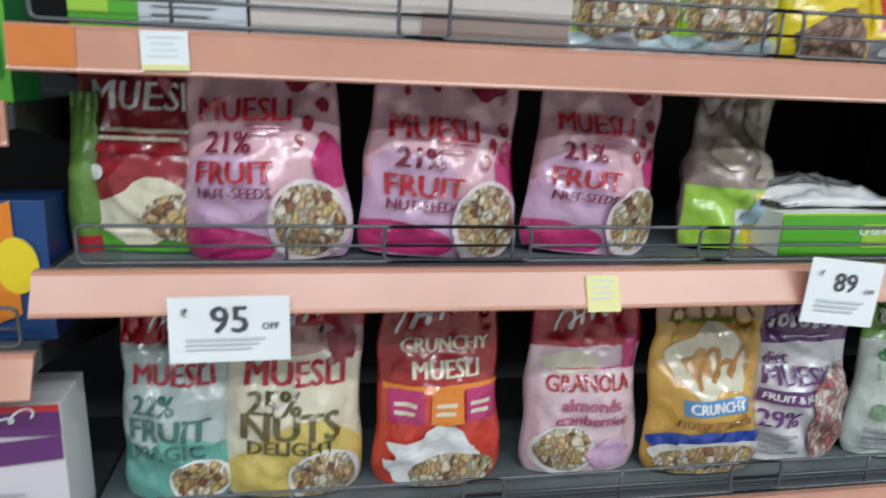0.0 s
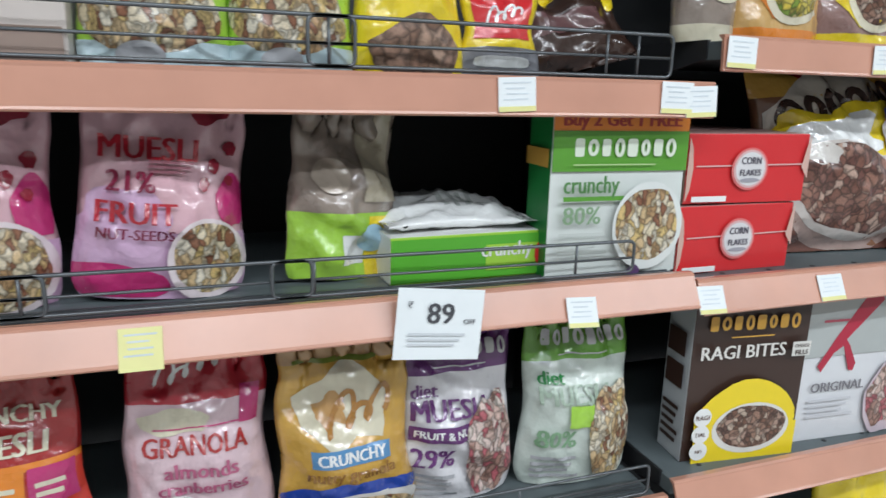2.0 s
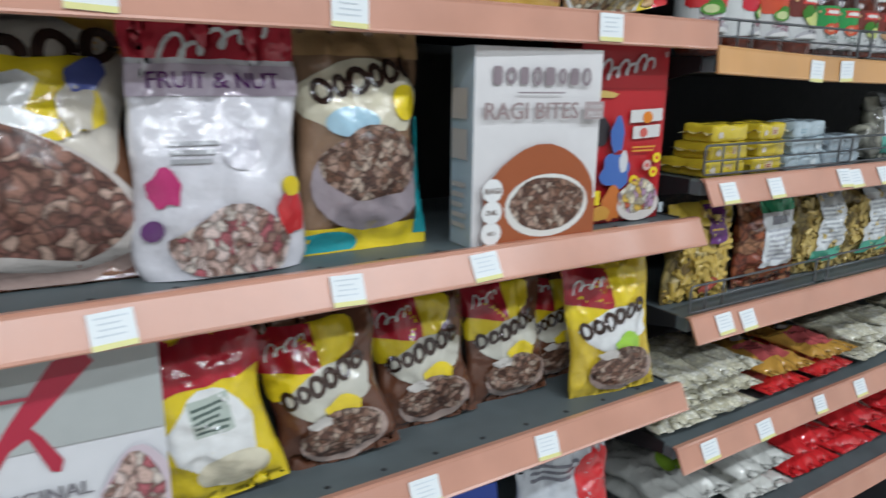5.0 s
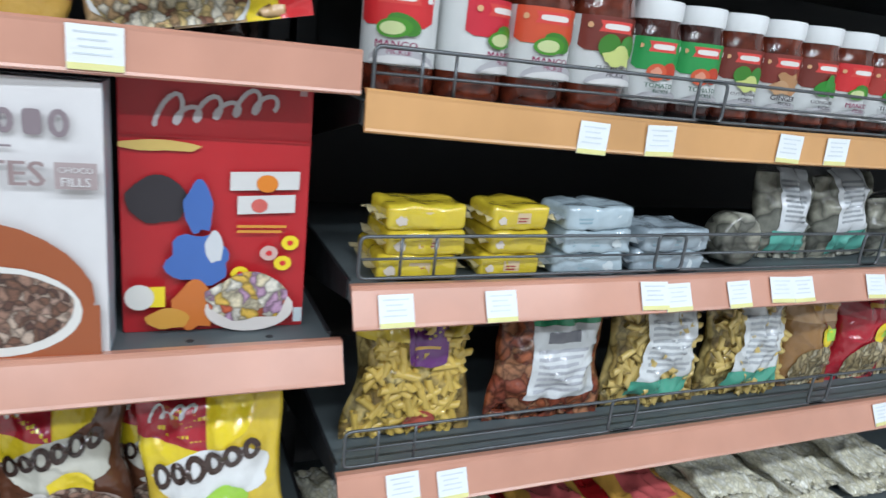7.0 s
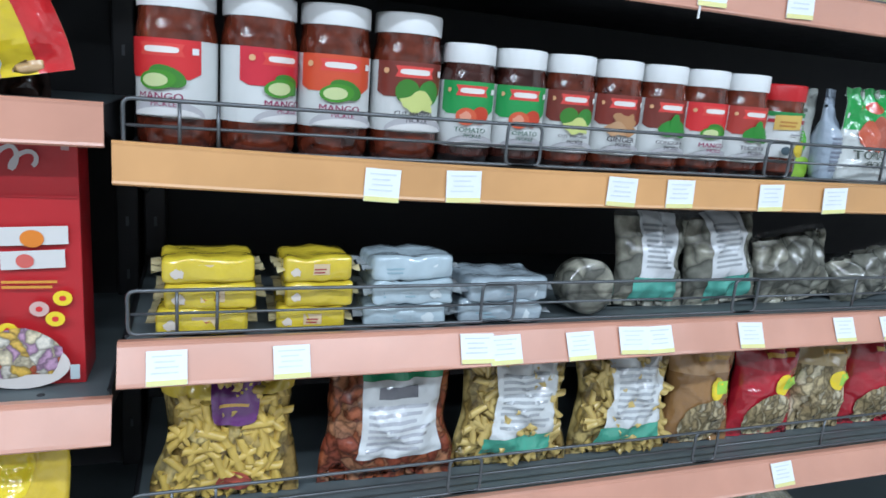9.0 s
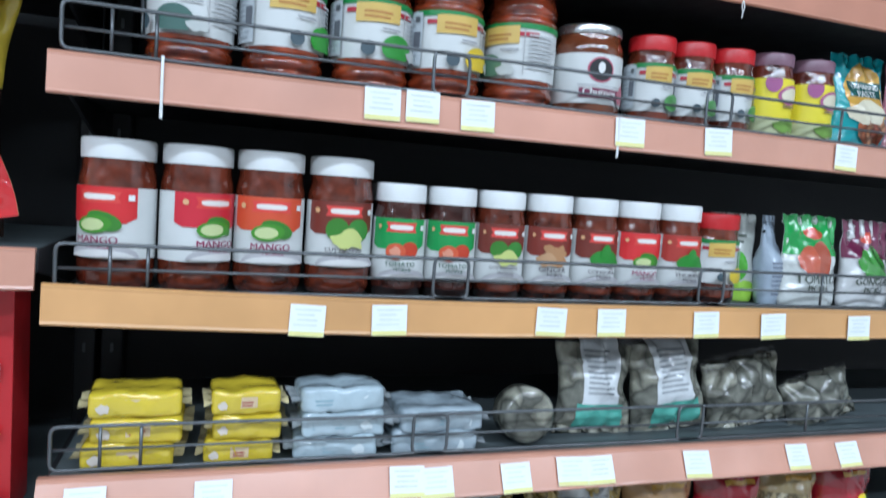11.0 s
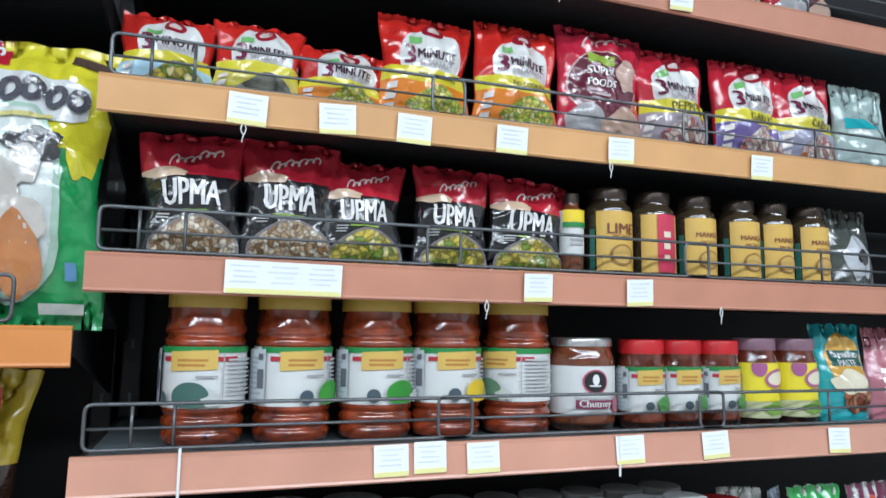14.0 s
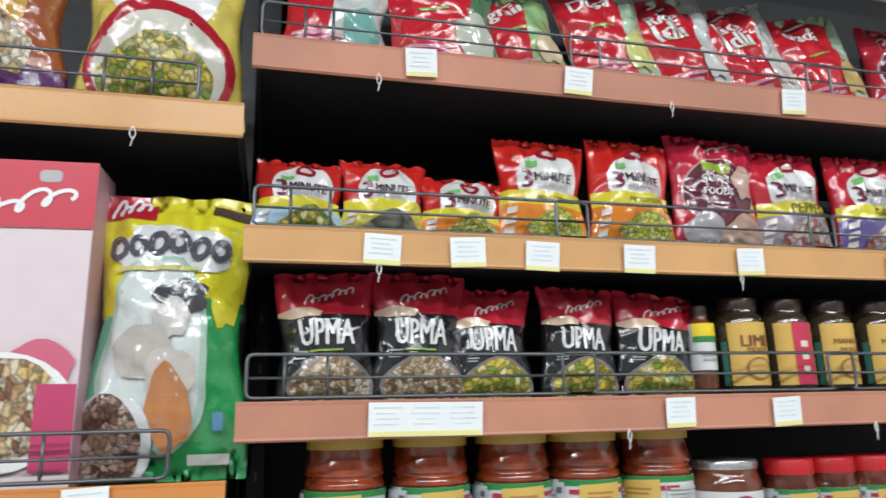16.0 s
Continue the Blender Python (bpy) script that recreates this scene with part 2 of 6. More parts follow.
def block(size, at=(0, 0, 0), bevel=0.0, segments=2):
    bm = bmesh.new()
    bmesh.ops.create_cube(bm, size=1, matrix=Matrix.Translation(at) @ Matrix.Diagonal((*size, 1)))
    if bevel:
        bmesh.ops.bevel(bm, geom=bm.edges[:], offset=bevel, segments=segments, affect="EDGES", profile=0.6)
    return bm


def tube(points, r, closed=False, sides=6, corner=0.0):
    """A bent wire along the points, with rounded corners."""
    pts = [Vector(p) for p in points]
    if corner:
        out, n = [], len(pts)
        for i, p in enumerate(pts):
            if not closed and i in (0, n - 1):
                out.append(p)
                continue
            a, b = (pts[i - 1] - p).normalized(), (pts[(i + 1) % n] - p).normalized()
            for s in (0, 0.33, 0.67, 1):
                u, v = p + a * corner * (1 - s), p + b * corner * s
                out.append(u * (1 - s) + v * s)
        pts = out
    bm = bmesh.new()
    rings = []
    n = len(pts)
    for i, p in enumerate(pts):
        d = (pts[(i + 1) % n] - pts[i - 1]) if closed else (pts[min(i + 1, n - 1)] - pts[max(i - 1, 0)])
        d.normalize()
        side = d.cross(Vector((0, 1, 0)))
        if side.length < 0.1:
            side = d.cross(Vector((1, 0, 0)))
        side.normalize()
        up = side.cross(d)
        rings.append([bm.verts.new(p + (side * math.cos(a) + up * math.sin(a)) * r) for a in (2 * math.pi * k / sides for k in range(sides))])
    for i in range(n if closed else n - 1):
        a, b = rings[i], rings[(i + 1) % n]
        for k in range(sides):
            bm.faces.new((a[k], a[(k + 1) % sides], b[(k + 1) % sides], b[k]))
    if not closed:
        bm.faces.new(rings[0][::-1])
        bm.faces.new(rings[-1])
    bmesh.ops.recalc_face_normals(bm, faces=bm.faces[:])
    return bm


def lathe(profile, sides=36):
    bm = bmesh.new()
    rings = []
    for r, z in profile:
        if r < 1e-5:
            rings.append([bm.verts.new((0, 0, z))])
        else:
            rings.append([bm.verts.new((r * math.cos(2 * math.pi * k / sides), r * math.sin(2 * math.pi * k / sides), z)) for k in range(sides)])
    for a, b in zip(rings, rings[1:]):
        for k in range(sides):
            q = [a[k % len(a)], a[(k + 1) % len(a)], b[(k + 1) % len(b)], b[k % len(b)]]
            u = []
            for v in q:
                if v not in u:
                    u.append(v)
            if len(u) > 2:
                bm.faces.new(u)
    bmesh.ops.recalc_face_normals(bm, faces=bm.faces[:])
    return bm


GLYPHS = {}


def glyphs(text):
    """The flat outline faces of a word, scaled to width 1 and centred."""
    if text not in GLYPHS:
        cu = bpy.data.curves.new("word", "FONT")
        cu.body, cu.resolution_u, cu.align_x, cu.offset = text, 2, "CENTER", 0.0
        ob = bpy.data.objects.new("word", cu)
        me = bpy.data.meshes.new_from_object(ob)
        v = np.array([p.co[:2] for p in me.vertices])
        faces = [tuple(f.vertices) for f in me.polygons]
        lo, hi = v.min(0), v.max(0)
        v = (v - (lo + hi) / 2) / (hi[0] - lo[0])
        GLYPHS[text] = v, faces, (hi[1] - lo[1]) / (hi[0] - lo[0])
        bpy.data.objects.remove(ob)
        bpy.data.curves.remove(cu)
        bpy.data.meshes.remove(me)
    return GLYPHS[text]


class Print:
    """Printing on a pack's front. a: -0.5 to 0.5 across, b: 0 to 1 upward; surf(x, z, lift) gives the place in the pack's own axes."""

    def __init__(self, parent, w, h, surf, step, coat, lines=None):
        self.lines = lines
        self.parent, self.w, self.h, self.surf, self.step, self.coat, self.layer = parent, w, h, surf, step, coat, 1.0

    def colour(self, c):
        return c if isinstance(c, bpy.types.Material) else self.coat(c)

    def cut(self, bm):
        """Cuts flat faces along a grid, so that they can bend."""
        if not self.step and not self.lines:
            return
        for axis in (0, 2):
            lo, hi = min(v.co[axis] for v in bm.verts), max(v.co[axis] for v in bm.verts)
            if self.lines:
                marks = self.lines[axis // 2]
            else:
                k = math.ceil(lo / self.step)
                marks = [(k + i) * self.step for i in range(int((hi - lo) / self.step) + 1)]
            for at in marks:
                if lo + 1e-5 < at < hi - 1e-5:
                    co, no = Vector(), Vector()
                    co[axis], no[axis] = at, 1
                    bmesh.ops.bisect_plane(bm, geom=bm.verts[:] + bm.edges[:] + bm.faces[:], plane_co=co, plane_no=no)

    def put(self, name, pts, c, layer=None):
        """A filled outline in metres, cut fine enough to lie on the curve."""
        bm = bmesh.new()
        f = bm.faces.new([bm.verts.new((x, 0, z)) for x, z in pts])
        self.cut(bm)
        self.layer += 0.6
        lift = 0.0007 * (layer or self.layer)
        for v in bm.verts:
            v.co = self.surf(v.co.x, v.co.z, lift)
        bmesh.ops.recalc_face_normals(bm, faces=bm.faces[:])
        if bm.faces and sum((fa.normal.y for fa in bm.faces)) > 0:
            bmesh.ops.reverse_faces(bm, faces=bm.faces[:])
        return part(name, bm, self.colour(c), self.parent)

    def rect(self, a0, b0, a1, b1, c, name="printed_panel", slant=0.0):
        w, h = self.w, self.h
        return self.put(name, [(a0 * w, b0 * h), (a1 * w, (b0 + slant) * h), (a1 * w, (b1 + slant) * h), (a0 * w, b1 * h)], c)

    def ell(self, a, b, ra, rb, c, name="printed_picture", turn=0.0, n=26, wob=0.0, seed=0):
        """ra and rb in fractions of the width."""
        pts = []
        for k in range(n):
            t = 2 * math.pi * k / n
            s = 1 + wob * noise.noise((math.cos(t) * 1.7 + seed, math.sin(t) * 1.7, seed * 3.1))
            x, z = ra * self.w * math.cos(t) * s, rb * self.w * math.sin(t) * s
            x, z = x * math.cos(turn) - z * math.sin(turn), x * math.sin(turn) + z * math.cos(turn)
            x = min(max(a * self.w + x, -self.w * 0.5), self.w * 0.5)
            z = min(max(b * self.h + z, 0.002), self.h * 0.995)
            pts.append((x, z))
        keep = [p for i, p in enumerate(pts) if (Vector(p) - Vector(pts[i - 1])).length > 1e-4]
        return self.put(name, keep, c)

    def bowl(self, a, b, ra, rb, food, rim=WHITE, turn=0.0):
        self.ell(a, b, ra, rb, rim, "printed_bowl", turn)
        self.ell(a, b + 0.01, ra * 0.88, rb * 0.84, food, "printed_cereal", turn, wob=0.12, seed=a * 9 + 1)

    def word(self, text, a, b, width, c, name="lettering", turn=0.0, tall=1.0, bold=0.03):
        v, faces, ratio = glyphs(text)
        bm = bmesh.new()
        self.layer += 0.6
        lift = 0.0007 * self.layer + 0.0004
        wd = width * self.w
        for side in (-1, 1):
            # two struck copies, side by side, thicken the strokes
            push, deep = side * bold * ratio, 0.0001 * side
            vs = [bm.verts.new(((x + push) * wd * math.cos(turn) - z * tall * wd * math.sin(turn) + a * self.w, deep, (x + push) * wd * math.sin(turn) + z * tall * wd * math.cos(turn) + b * self.h)) for x, z in v]
            for f in faces:
                try:
                    bm.faces.new([vs[i] for i in f])
                except ValueError:
                    pass
        self.cut(bm)
        for v in bm.verts:
            v.co = self.surf(v.co.x, v.co.z, lift + v.co.y)
        return part(name, bm, self.colour(c), self.parent, smooth=False)

    def bars(self, a0, b0, a1, b1, n, c, name="small_print"):
        """Writing too small to read, as lines."""
        rows = []
        for k in range(n):
            z0 = b0 + (b1 - b0) * k / n
            z1 = z0 + (b1 - b0) / n * 0.5
            e = a1 - (a1 - a0) * 0.25 * ((k * 7 + n) % 4) / 3
            rows.append((a0, z0, e, z1))
        bm = bmesh.new()
        self.layer += 0.6
        for x0, z0, x1, z1 in rows:
            bm.faces.new([bm.verts.new((x * self.w, 0, z * self.h)) for x, z in ((x0, z0), (x1, z0), (x1, z1), (x0, z1))])
        self.cut(bm)
        for v in bm.verts:
            v.co = self.surf(v.co.x, v.co.z, 0.0007 * self.layer)
        return part(name, bm, self.colour(c), self.parent, smooth=False)

    def logo(self, a, b, width, height, c, turn=0.0):
        """A maker's mark as a plain rounded shape. height as a fraction of the pack's height."""
        x0, z0, w, h = a * self.w, b * self.h, width * self.w / 2, height * self.h / 2
        pts = []
        for k in range(20):
            t = 2 * math.pi * k / 20
            x, z = w * math.copysign(abs(math.cos(t)) ** 0.5, math.cos(t)), h * math.copysign(abs(math.sin(t)) ** 0.5, math.sin(t))
            pts.append((x0 + x * math.cos(turn) - z * math.sin(turn), z0 + x * math.sin(turn) + z * math.cos(turn)))
        return self.put("logo_shape", pts, c)

    def stroke(self, pts, thick, c, name="logo_shape"):
        """A ribbon of even width along a line of points in metres."""
        bm = bmesh.new()
        self.layer += 0.6
        lift = 0.0007 * self.layer + 0.0003
        n = len(pts)
        prev = None
        for i, (x, z) in enumerate(pts):
            d = Vector(pts[min(i + 1, n - 1)]) - Vector(pts[max(i - 1, 0)])
            d = d.normalized() * thick / 2 if d.length > 1e-7 else Vector((thick / 2, 0))
            pair = [bm.verts.new((x - d.y, i * 4e-6, z + d.x)), bm.verts.new((x + d.y, i * 4e-6, z - d.x))]
            if prev:
                bm.faces.new((prev[0], prev[1], pair[1], pair[0]))
            prev = pair
        self.cut(bm)
        for v in bm.verts:
            v.co = self.surf(v.co.x, v.co.z, lift + v.co.y)
        return part(name, bm, self.colour(c), self.parent, smooth=False)

    def scrawl(self, a, b, width, height, c, waves=5, thick=0.22, turn=0.06):
        """A maker's mark in loose handwriting, as one plain looping line."""
        cell, hh = width * self.w / (waves + 1), height * self.h
        pts = []
        for k in range(waves * 12 + 1):
            t = 2 * math.pi * k / 12
            q = k / 12
            tall = (1.25, 0.62, 0.95, 0.6, 1.0, 0.66, 0.9)[int(q) % 7] * hh * 0.55
            x = (q - waves / 2) * cell * 1.05 - 0.34 * cell * math.sin(t)
            z = tall * (1 - math.cos(t)) - hh * 0.5 + 0.25 * x
            pts.append((a * self.w + x + 0.3 * (z + hh * 0.5), b * self.h + z + x * math.sin(turn)))
        return self.stroke(pts, max(0.0013, hh * thick), c)

    def mark(self, a, b, width, height, c, n=8):
        """A maker's mark in block capitals, as a row of plain rounded blocks with gaps."""
        cell, hh = width * self.w / n, height * self.h / 2
        for k in range(n):
            x0, r, tall = a * self.w + (k - (n - 1) / 2) * cell, cell * (0.36, 0.4, 0.33)[k % 3], hh * (1.0, 0.9, 0.95, 1.05)[k % 4]
            if k % 2:
                pts = [(x0 + r * 0.72 * math.cos(t), b * self.h + tall * 0.8 * math.sin(t)) for t in (2 * math.pi * q / 14 for q in range(15))]
                self.stroke(pts, hh * 0.42, c)
            else:
                pts = []
                for q in range(16):
                    t = 2 * math.pi * q / 16
                    pts.append((x0 + r * math.copysign(abs(math.cos(t)) ** 0.4, math.cos(t)), b * self.h + tall * math.copysign(abs(math.sin(t)) ** 0.4, math.sin(t))))
                self.put("logo_shape", pts, c)

    def hoops(self, places, r, tall, c):
        """A maker's mark in fat bubble strokes, as a row of plain uneven rings."""
        for k, (a, b) in enumerate(places):
            x0, z0 = a * self.w, b * self.h
            q = r * self.w * (1.0, 0.86, 1.1, 0.94)[k % 4]
            self.stroke([(x0 + q * math.cos(t + 0.2 * math.sin(t)), z0 + q * tall * math.sin(t)) for t in (2 * math.pi * m / 16 for m in range(17))], q * (0.8, 0.95)[k % 2], c)


def pouch(name, label, x, z, w, h, d, base, bands=(), y=0.9, lean=4.0, yaw=0.0, roll=0.0, style="stand", art=None, rough=0.26, crumple=1.0, lie=False, group="", category="food pouch", seed=None):
    """A filled film bag. stand: a base gusset and a flat top seal; pillow: sealed at both ends. bands: (from, to, colour) up its height."""
    m = pose(x, y, z, -90 if lie else -lean, roll, yaw) if lie != "side" else pose(x + h / 2, y + w / 2, z, -90, 0, 90 + yaw)
    ob = thing(name, m, label, category, group)
    sd = (x * 13.7 + z * 7.3) if seed is None else seed
    mats = [base if isinstance(base, bpy.types.Material) else film(base, rough)]
    for b in bands:
        mats.append(b[2] if isinstance(b[2], bpy.types.Material) else film(b[2], rough))

    def depth(v):
        if style == "pillow":
            return max(0.0, math.sin(math.pi * min(max((v - 0.05) / 0.9, 0), 1))) ** 0.55
        return (0.62 + 0.38 * math.sin(math.pi * min(v / 0.7, 1))) * min(1, max(0, (0.93 - v) / 0.45)) ** 0.7 if v < 0.93 else 0.0

    def surf(px, pz, lift, side=-1):
        u, v = px / (w / 2), pz / h
        u, v = max(-1, min(1, u)), max(0, min(1, v))
        wide = 1 - 0.08 * math.sin(math.pi * v) ** 2 + 0.11 * noise.noise((v * 3.2, sd, 4.0 + 9 * (u > 0))) * min(1, v * 3) * crumple
        wide -= 0.09 * max(0, 1 - v / 0.1) ** 2 if style == "stand" else 0.05 * math.sin(math.pi * v) ** 4
        if style == "stand":
            wide -= 0.07 * max(0, v - 0.5) / 0.5 + 0.05 * math.exp(-(((v - 0.84) / 0.07) ** 2))
        full = (1 - abs(u) ** 2.6) ** 0.75
        dy = d / 2 * depth(v) * full
        body = min(1, (1 - abs(u)) * 5) * min(1, v * 9 + 0.15) * min(1, max(0.12, (0.97 - v) * 8))
        wr = noise.noise((px * 22 + sd, pz * 18, sd * side)) * 0.007 + noise.noise((px * 55, pz * 42 + sd, sd)) * 0.0028
        wr += abs(noise.noise((px * 9 + pz * 14 + sd, pz * 5, sd))) * -0.012 + abs(noise.noise((px * 26 - pz * 17, pz * 11 + sd, sd * 2))) * -0.006
        ridge = 1 - abs(noise.noise((px * 17 + pz * 21 + sd * 1.7, pz * 15 - px * 8, sd * 0.9))) * 3.2
        wr += max(0, ridge) ** 3 * 0.0045
        fold = math.sin(u * 11 + sd * 3 + 2 * noise.noise((px * 18, pz * 9, sd))) * 0.0055 * math.exp(-(((0.86 - v) / 0.17) ** 2))
        if style == "pillow":
            fold += math.sin(u * 12 + sd) * 0.0022 * math.exp(-(((0.08 - v) / 0.1) ** 2))
        s = min(1.0, w / 0.15) * crumple
        bend = 0.05 * h * noise.noise((sd, 2.0, v * 1.2)) * max(0, v - 0.7)
        return Vector((px * wide, side * (dy + 0.0012 + (wr * body + fold * (1 - abs(u) ** 4)) * s + lift) + bend, pz - (0.012 * w * u * u if v > 0.9 else 0) + (0.0014 * math.sin(px * 1100) if v > 0.985 else 0)))

    nu = 24 if w < 0.13 else 34
    cuts = sorted({round(k / 38, 4) for k in range(39)} | {round(e, 4) for b in bands for e in b[:2]})
    bm = bmesh.new()
    for side in (-1, 1):
        grid = [[bm.verts.new(surf((2 * i / nu - 1) * w / 2, v * h, 0, side)) for i in range(nu + 1)] for v in cuts]
        for r in range(len(cuts) - 1):
            mid = (cuts[r] + cuts[r + 1]) / 2
            mi = 0
            for k, b in enumerate(bands):
                if b[0] <= mid <= b[1]:
                    mi = k + 1
            for i in range(nu):
                q = (grid[r][i], grid[r][i + 1], grid[r + 1][i + 1], grid[r + 1][i])
                bm.faces.new(q if side < 0 else q[::-1]).material_index = mi
    bmesh.ops.remove_doubles(bm, verts=bm.verts[:], dist=0.0028)
    part("bag", bm, mats, ob)
    if art:
        lines = [(2 * i / nu - 1) * w / 2 for i in range(nu + 1)], [v * h for v in cuts]
        net = [[surf(px, pz, 0) for px in lines[0]] for pz in lines[1]]

        def on_net(px, pz, lift):
            """The place on the bag's own faces, so that print never sinks into it."""
            fi = min(max((px / w + 0.5) * nu, 0), nu - 1e-6)
            i = int(fi)
            r = 0
            while r < len(cuts) - 2 and lines[1][r + 1] <= pz:
                r += 1
            u, v = fi - i, min(max((pz - lines[1][r]) / (lines[1][r + 1] - lines[1][r]), 0), 1)
            lo, hi = net[r][i].lerp(net[r][i + 1], u), net[r + 1][i].lerp(net[r + 1][i + 1], u)
            return lo.lerp(hi, v) + Vector((0, -lift, 0))

        art(Print(ob, w, h, on_net, 0.0, lambda c: film(c, rough), lines))
    return ob


def carton(name, label, x, z, w, h, d, front, side=None, y=None, yaw=0.0, lean=0.0, front_y=0.868, art=None, side_art=None, group="", category="box"):
    """A folded cardboard box with slightly soft edges, its lid flaps showing as a seam."""
    ob = thing(name, pose(x, front_y + d / 2 if y is None else y, z, -lean, 0, yaw), label, category, group)
    bm = block((w, d, h), (0, 0, h / 2), 0.0016, 2)
    for v in bm.verts:
        k = 0.0022 * noise.noise((v.co.x * 9 + x * 5, v.co.y * 9, v.co.z * 9))
        v.co += Vector((k, k, 0)) * (1 if v.co.z > 0.01 else 0)
    for f in bm.faces:
        f.material_index = 1 if abs(f.normal.x) > 0.7 or f.normal.z > 0.7 else 0
    part("carton_body", bm, [card(front), card(side or front)], ob, smooth=False)
    seam = block((w * 0.98, 0.0012, 0.0012), (0, -d * 0.12, h + 0.0004))
    part("flap_seam", seam, card(tuple(c * 0.6 for c in (side or front))), ob, smooth=False)
    if art:
        art(Print(ob, w, h, lambda px, pz, lift: Vector((px, -d / 2 - 0.0016 - lift, pz)), 0.0, card))
    if side_art:
        side_art(Print(ob, d, h, lambda px, pz, lift: Vector((-w / 2 - 0.0022 - lift, -px, pz)), 0.0, card))
    return ob


def jar(name, label, x, z, r, h, lid_h, lid, content, y=0.9, turn=0.0, art=None, paper=(0.64, 0.65, 0.64), lab=(0.15, 0.68), arc=300, neck=0.9, ribs=(), group="", category="jar"):
    """A lidded jar with a wrapped paper label. ribs: heights of moulded waists in the wall."""
    ob = thing(name, pose(x, y, z, 0, 0, turn), label, category, group)
    bh = h - lid_h
    prof = [(0, 0.002), (r * 0.8, 0.002), (r * 0.93, 0.004), (r * 0.99, 0.012)]
    n = 60 if ribs else 22
    for k in range(n + 1):
        v = 0.1 + 0.72 * k / n
        rr = r
        for c in ribs:
            rr -= r * 0.075 * math.exp(-(((v - c) / 0.02) ** 2))
        prof.append((rr, v * bh))
    prof += [(r * 0.985, 0.86 * bh), (r * 0.94, 0.91 * bh), (r * neck, 0.95 * bh), (r * neck, bh)]
    part("jar_body", lathe(prof, 40), content, ob)
    lr = r * min(1.0, neck + 0.04)
    bm = lathe([(lr * 0.99, bh - 0.001), (lr, bh + 0.001), (lr, h - 0.003), (lr * 0.97, h - 0.0006), (lr * 0.9, h), (0, h)], 72)
    for i, v in enumerate(bm.verts):
        rad = math.hypot(v.co.x, v.co.y)
        if rad > lr * 0.985:
            a = round(math.atan2(v.co.y, v.co.x) / (2 * math.pi / 72))
            if a % 2:
                v.co.x *= 0.985
                v.co.y *= 0.985
    part("lid", bm, lid, ob)

    def surf(px, pz, lift):
        a = px / r
        return Vector((math.sin(a) * (r + 0.0005 + lift), -math.cos(a) * (r + 0.0005 + lift), pz))

    full = r * radians(arc)
    bm = bmesh.new()
    m = 40
    z0, z1 = lab[0] * h, lab[1] * h
    rows = [[bm.verts.new(surf((k / m - 0.5) * full, zz, 0)) for k in range(m + 1)] for zz in (z0, (z0 + z1) / 2, z1)]
    for q in range(2):
        for k in range(m):
            bm.faces.new((rows[q][k], rows[q][k + 1], rows[q + 1][k + 1], rows[q + 1][k]))
    sheet = part("label", bm, card(paper), ob)
    if art:
        art(Print(sheet, 2 * r, z1 - z0, lambda px, pz, lift: surf(px, pz + z0, lift), 0.007, card))
    return ob


# ---- the setting ----
BACK = 1.24
FRONT = 0.828


def structure(name, size, at, mat, label, category, bevel=0.0):
    ob = mesh_object(name, block(size, at, bevel), mat, None, False)
    return tagged(ob, label, category, kind="structure")


M_FLOOR = principled("floor_tile", (0.55, 0.53, 0.5), 0.25, vary=0.15, grain=12, bump=0.03)
M_WALL = principled("shop_wall_paint", (0.55, 0.54, 0.52), 0.7, vary=0.1)
M_CEIL = principled("dark_ceiling_paint", (0.12, 0.12, 0.125), 0.8, vary=0.15)
structure("floor", (10.0, 6.2, 0.1), (1.2, -1.4, -0.05), M_FLOOR, "pale polished tile floor of the shop aisle", "floor")
structure("ceiling", (10.0, 6.2, 0.1), (1.2, -1.4, 3.85), M_CEIL, "dark painted shop ceiling above the aisle", "ceiling")
structure("wall_north", (10.0, 0.1, 3.8), (1.2, 1.55, 1.9), M_BLACK, "black wall behind the shelving", "wall")
structure("wall_south", (10.0, 0.1, 3.8), (1.2, -4.45, 1.9), M_WALL, "plain painted wall across the aisle", "wall")
structure("wall_west", (0.1, 6.0, 3.8), (-3.2, -1.45, 1.9), M_WALL, "plain painted end wall of the aisle", "wall")
structure("wall_east", (0.1, 6.0, 3.8), (6.2, -1.45, 1.9), M_WALL, "plain painted end wall of the aisle", "wall")
for ly, watts in ROWS_OF_LIGHT:
    for lx in LAMP_X:
        f = thing("ceiling_light", pose(lx, ly, LAMP_Z), "white batten light with a glowing tube", "ceiling light", "lights over the aisle")
        part("housing", block((1.2, 0.2, 0.05), (0, 0, 0.05), 0.006), M_LIDW, f)
        part("hanger", block((0.01, 0.01, 0.24), (0.4, 0, 0.19)), M_POST, f)
        part("hanger", block((0.01, 0.01, 0.24), (-0.4, 0, 0.19)), M_POST, f)

# shelving bays: left edge, right edge, top of each shelf's front strip and its colour
BAYS = {
    "Z": (-1.24, -0.045, (0.42, 0.79, 1.057, 1.302, 1.6)),
    "A": (-0.038, 1.166, (0.5, 0.832, 1.143, 1.371)),
    "B": (1.172, 2.402, (0.52, 0.853, 1.134, 1.425, 1.746, 2.155)),
    "C": (2.408, 4.2, (0.48, 0.73, 0.965, 1.193, 1.381, 1.617, 1.822, 2.012, 2.246)),
}
ORANGE_STRIPS = {("B", 1.746), ("B", 2.155), ("C", 1.381), ("C", 2.012)}


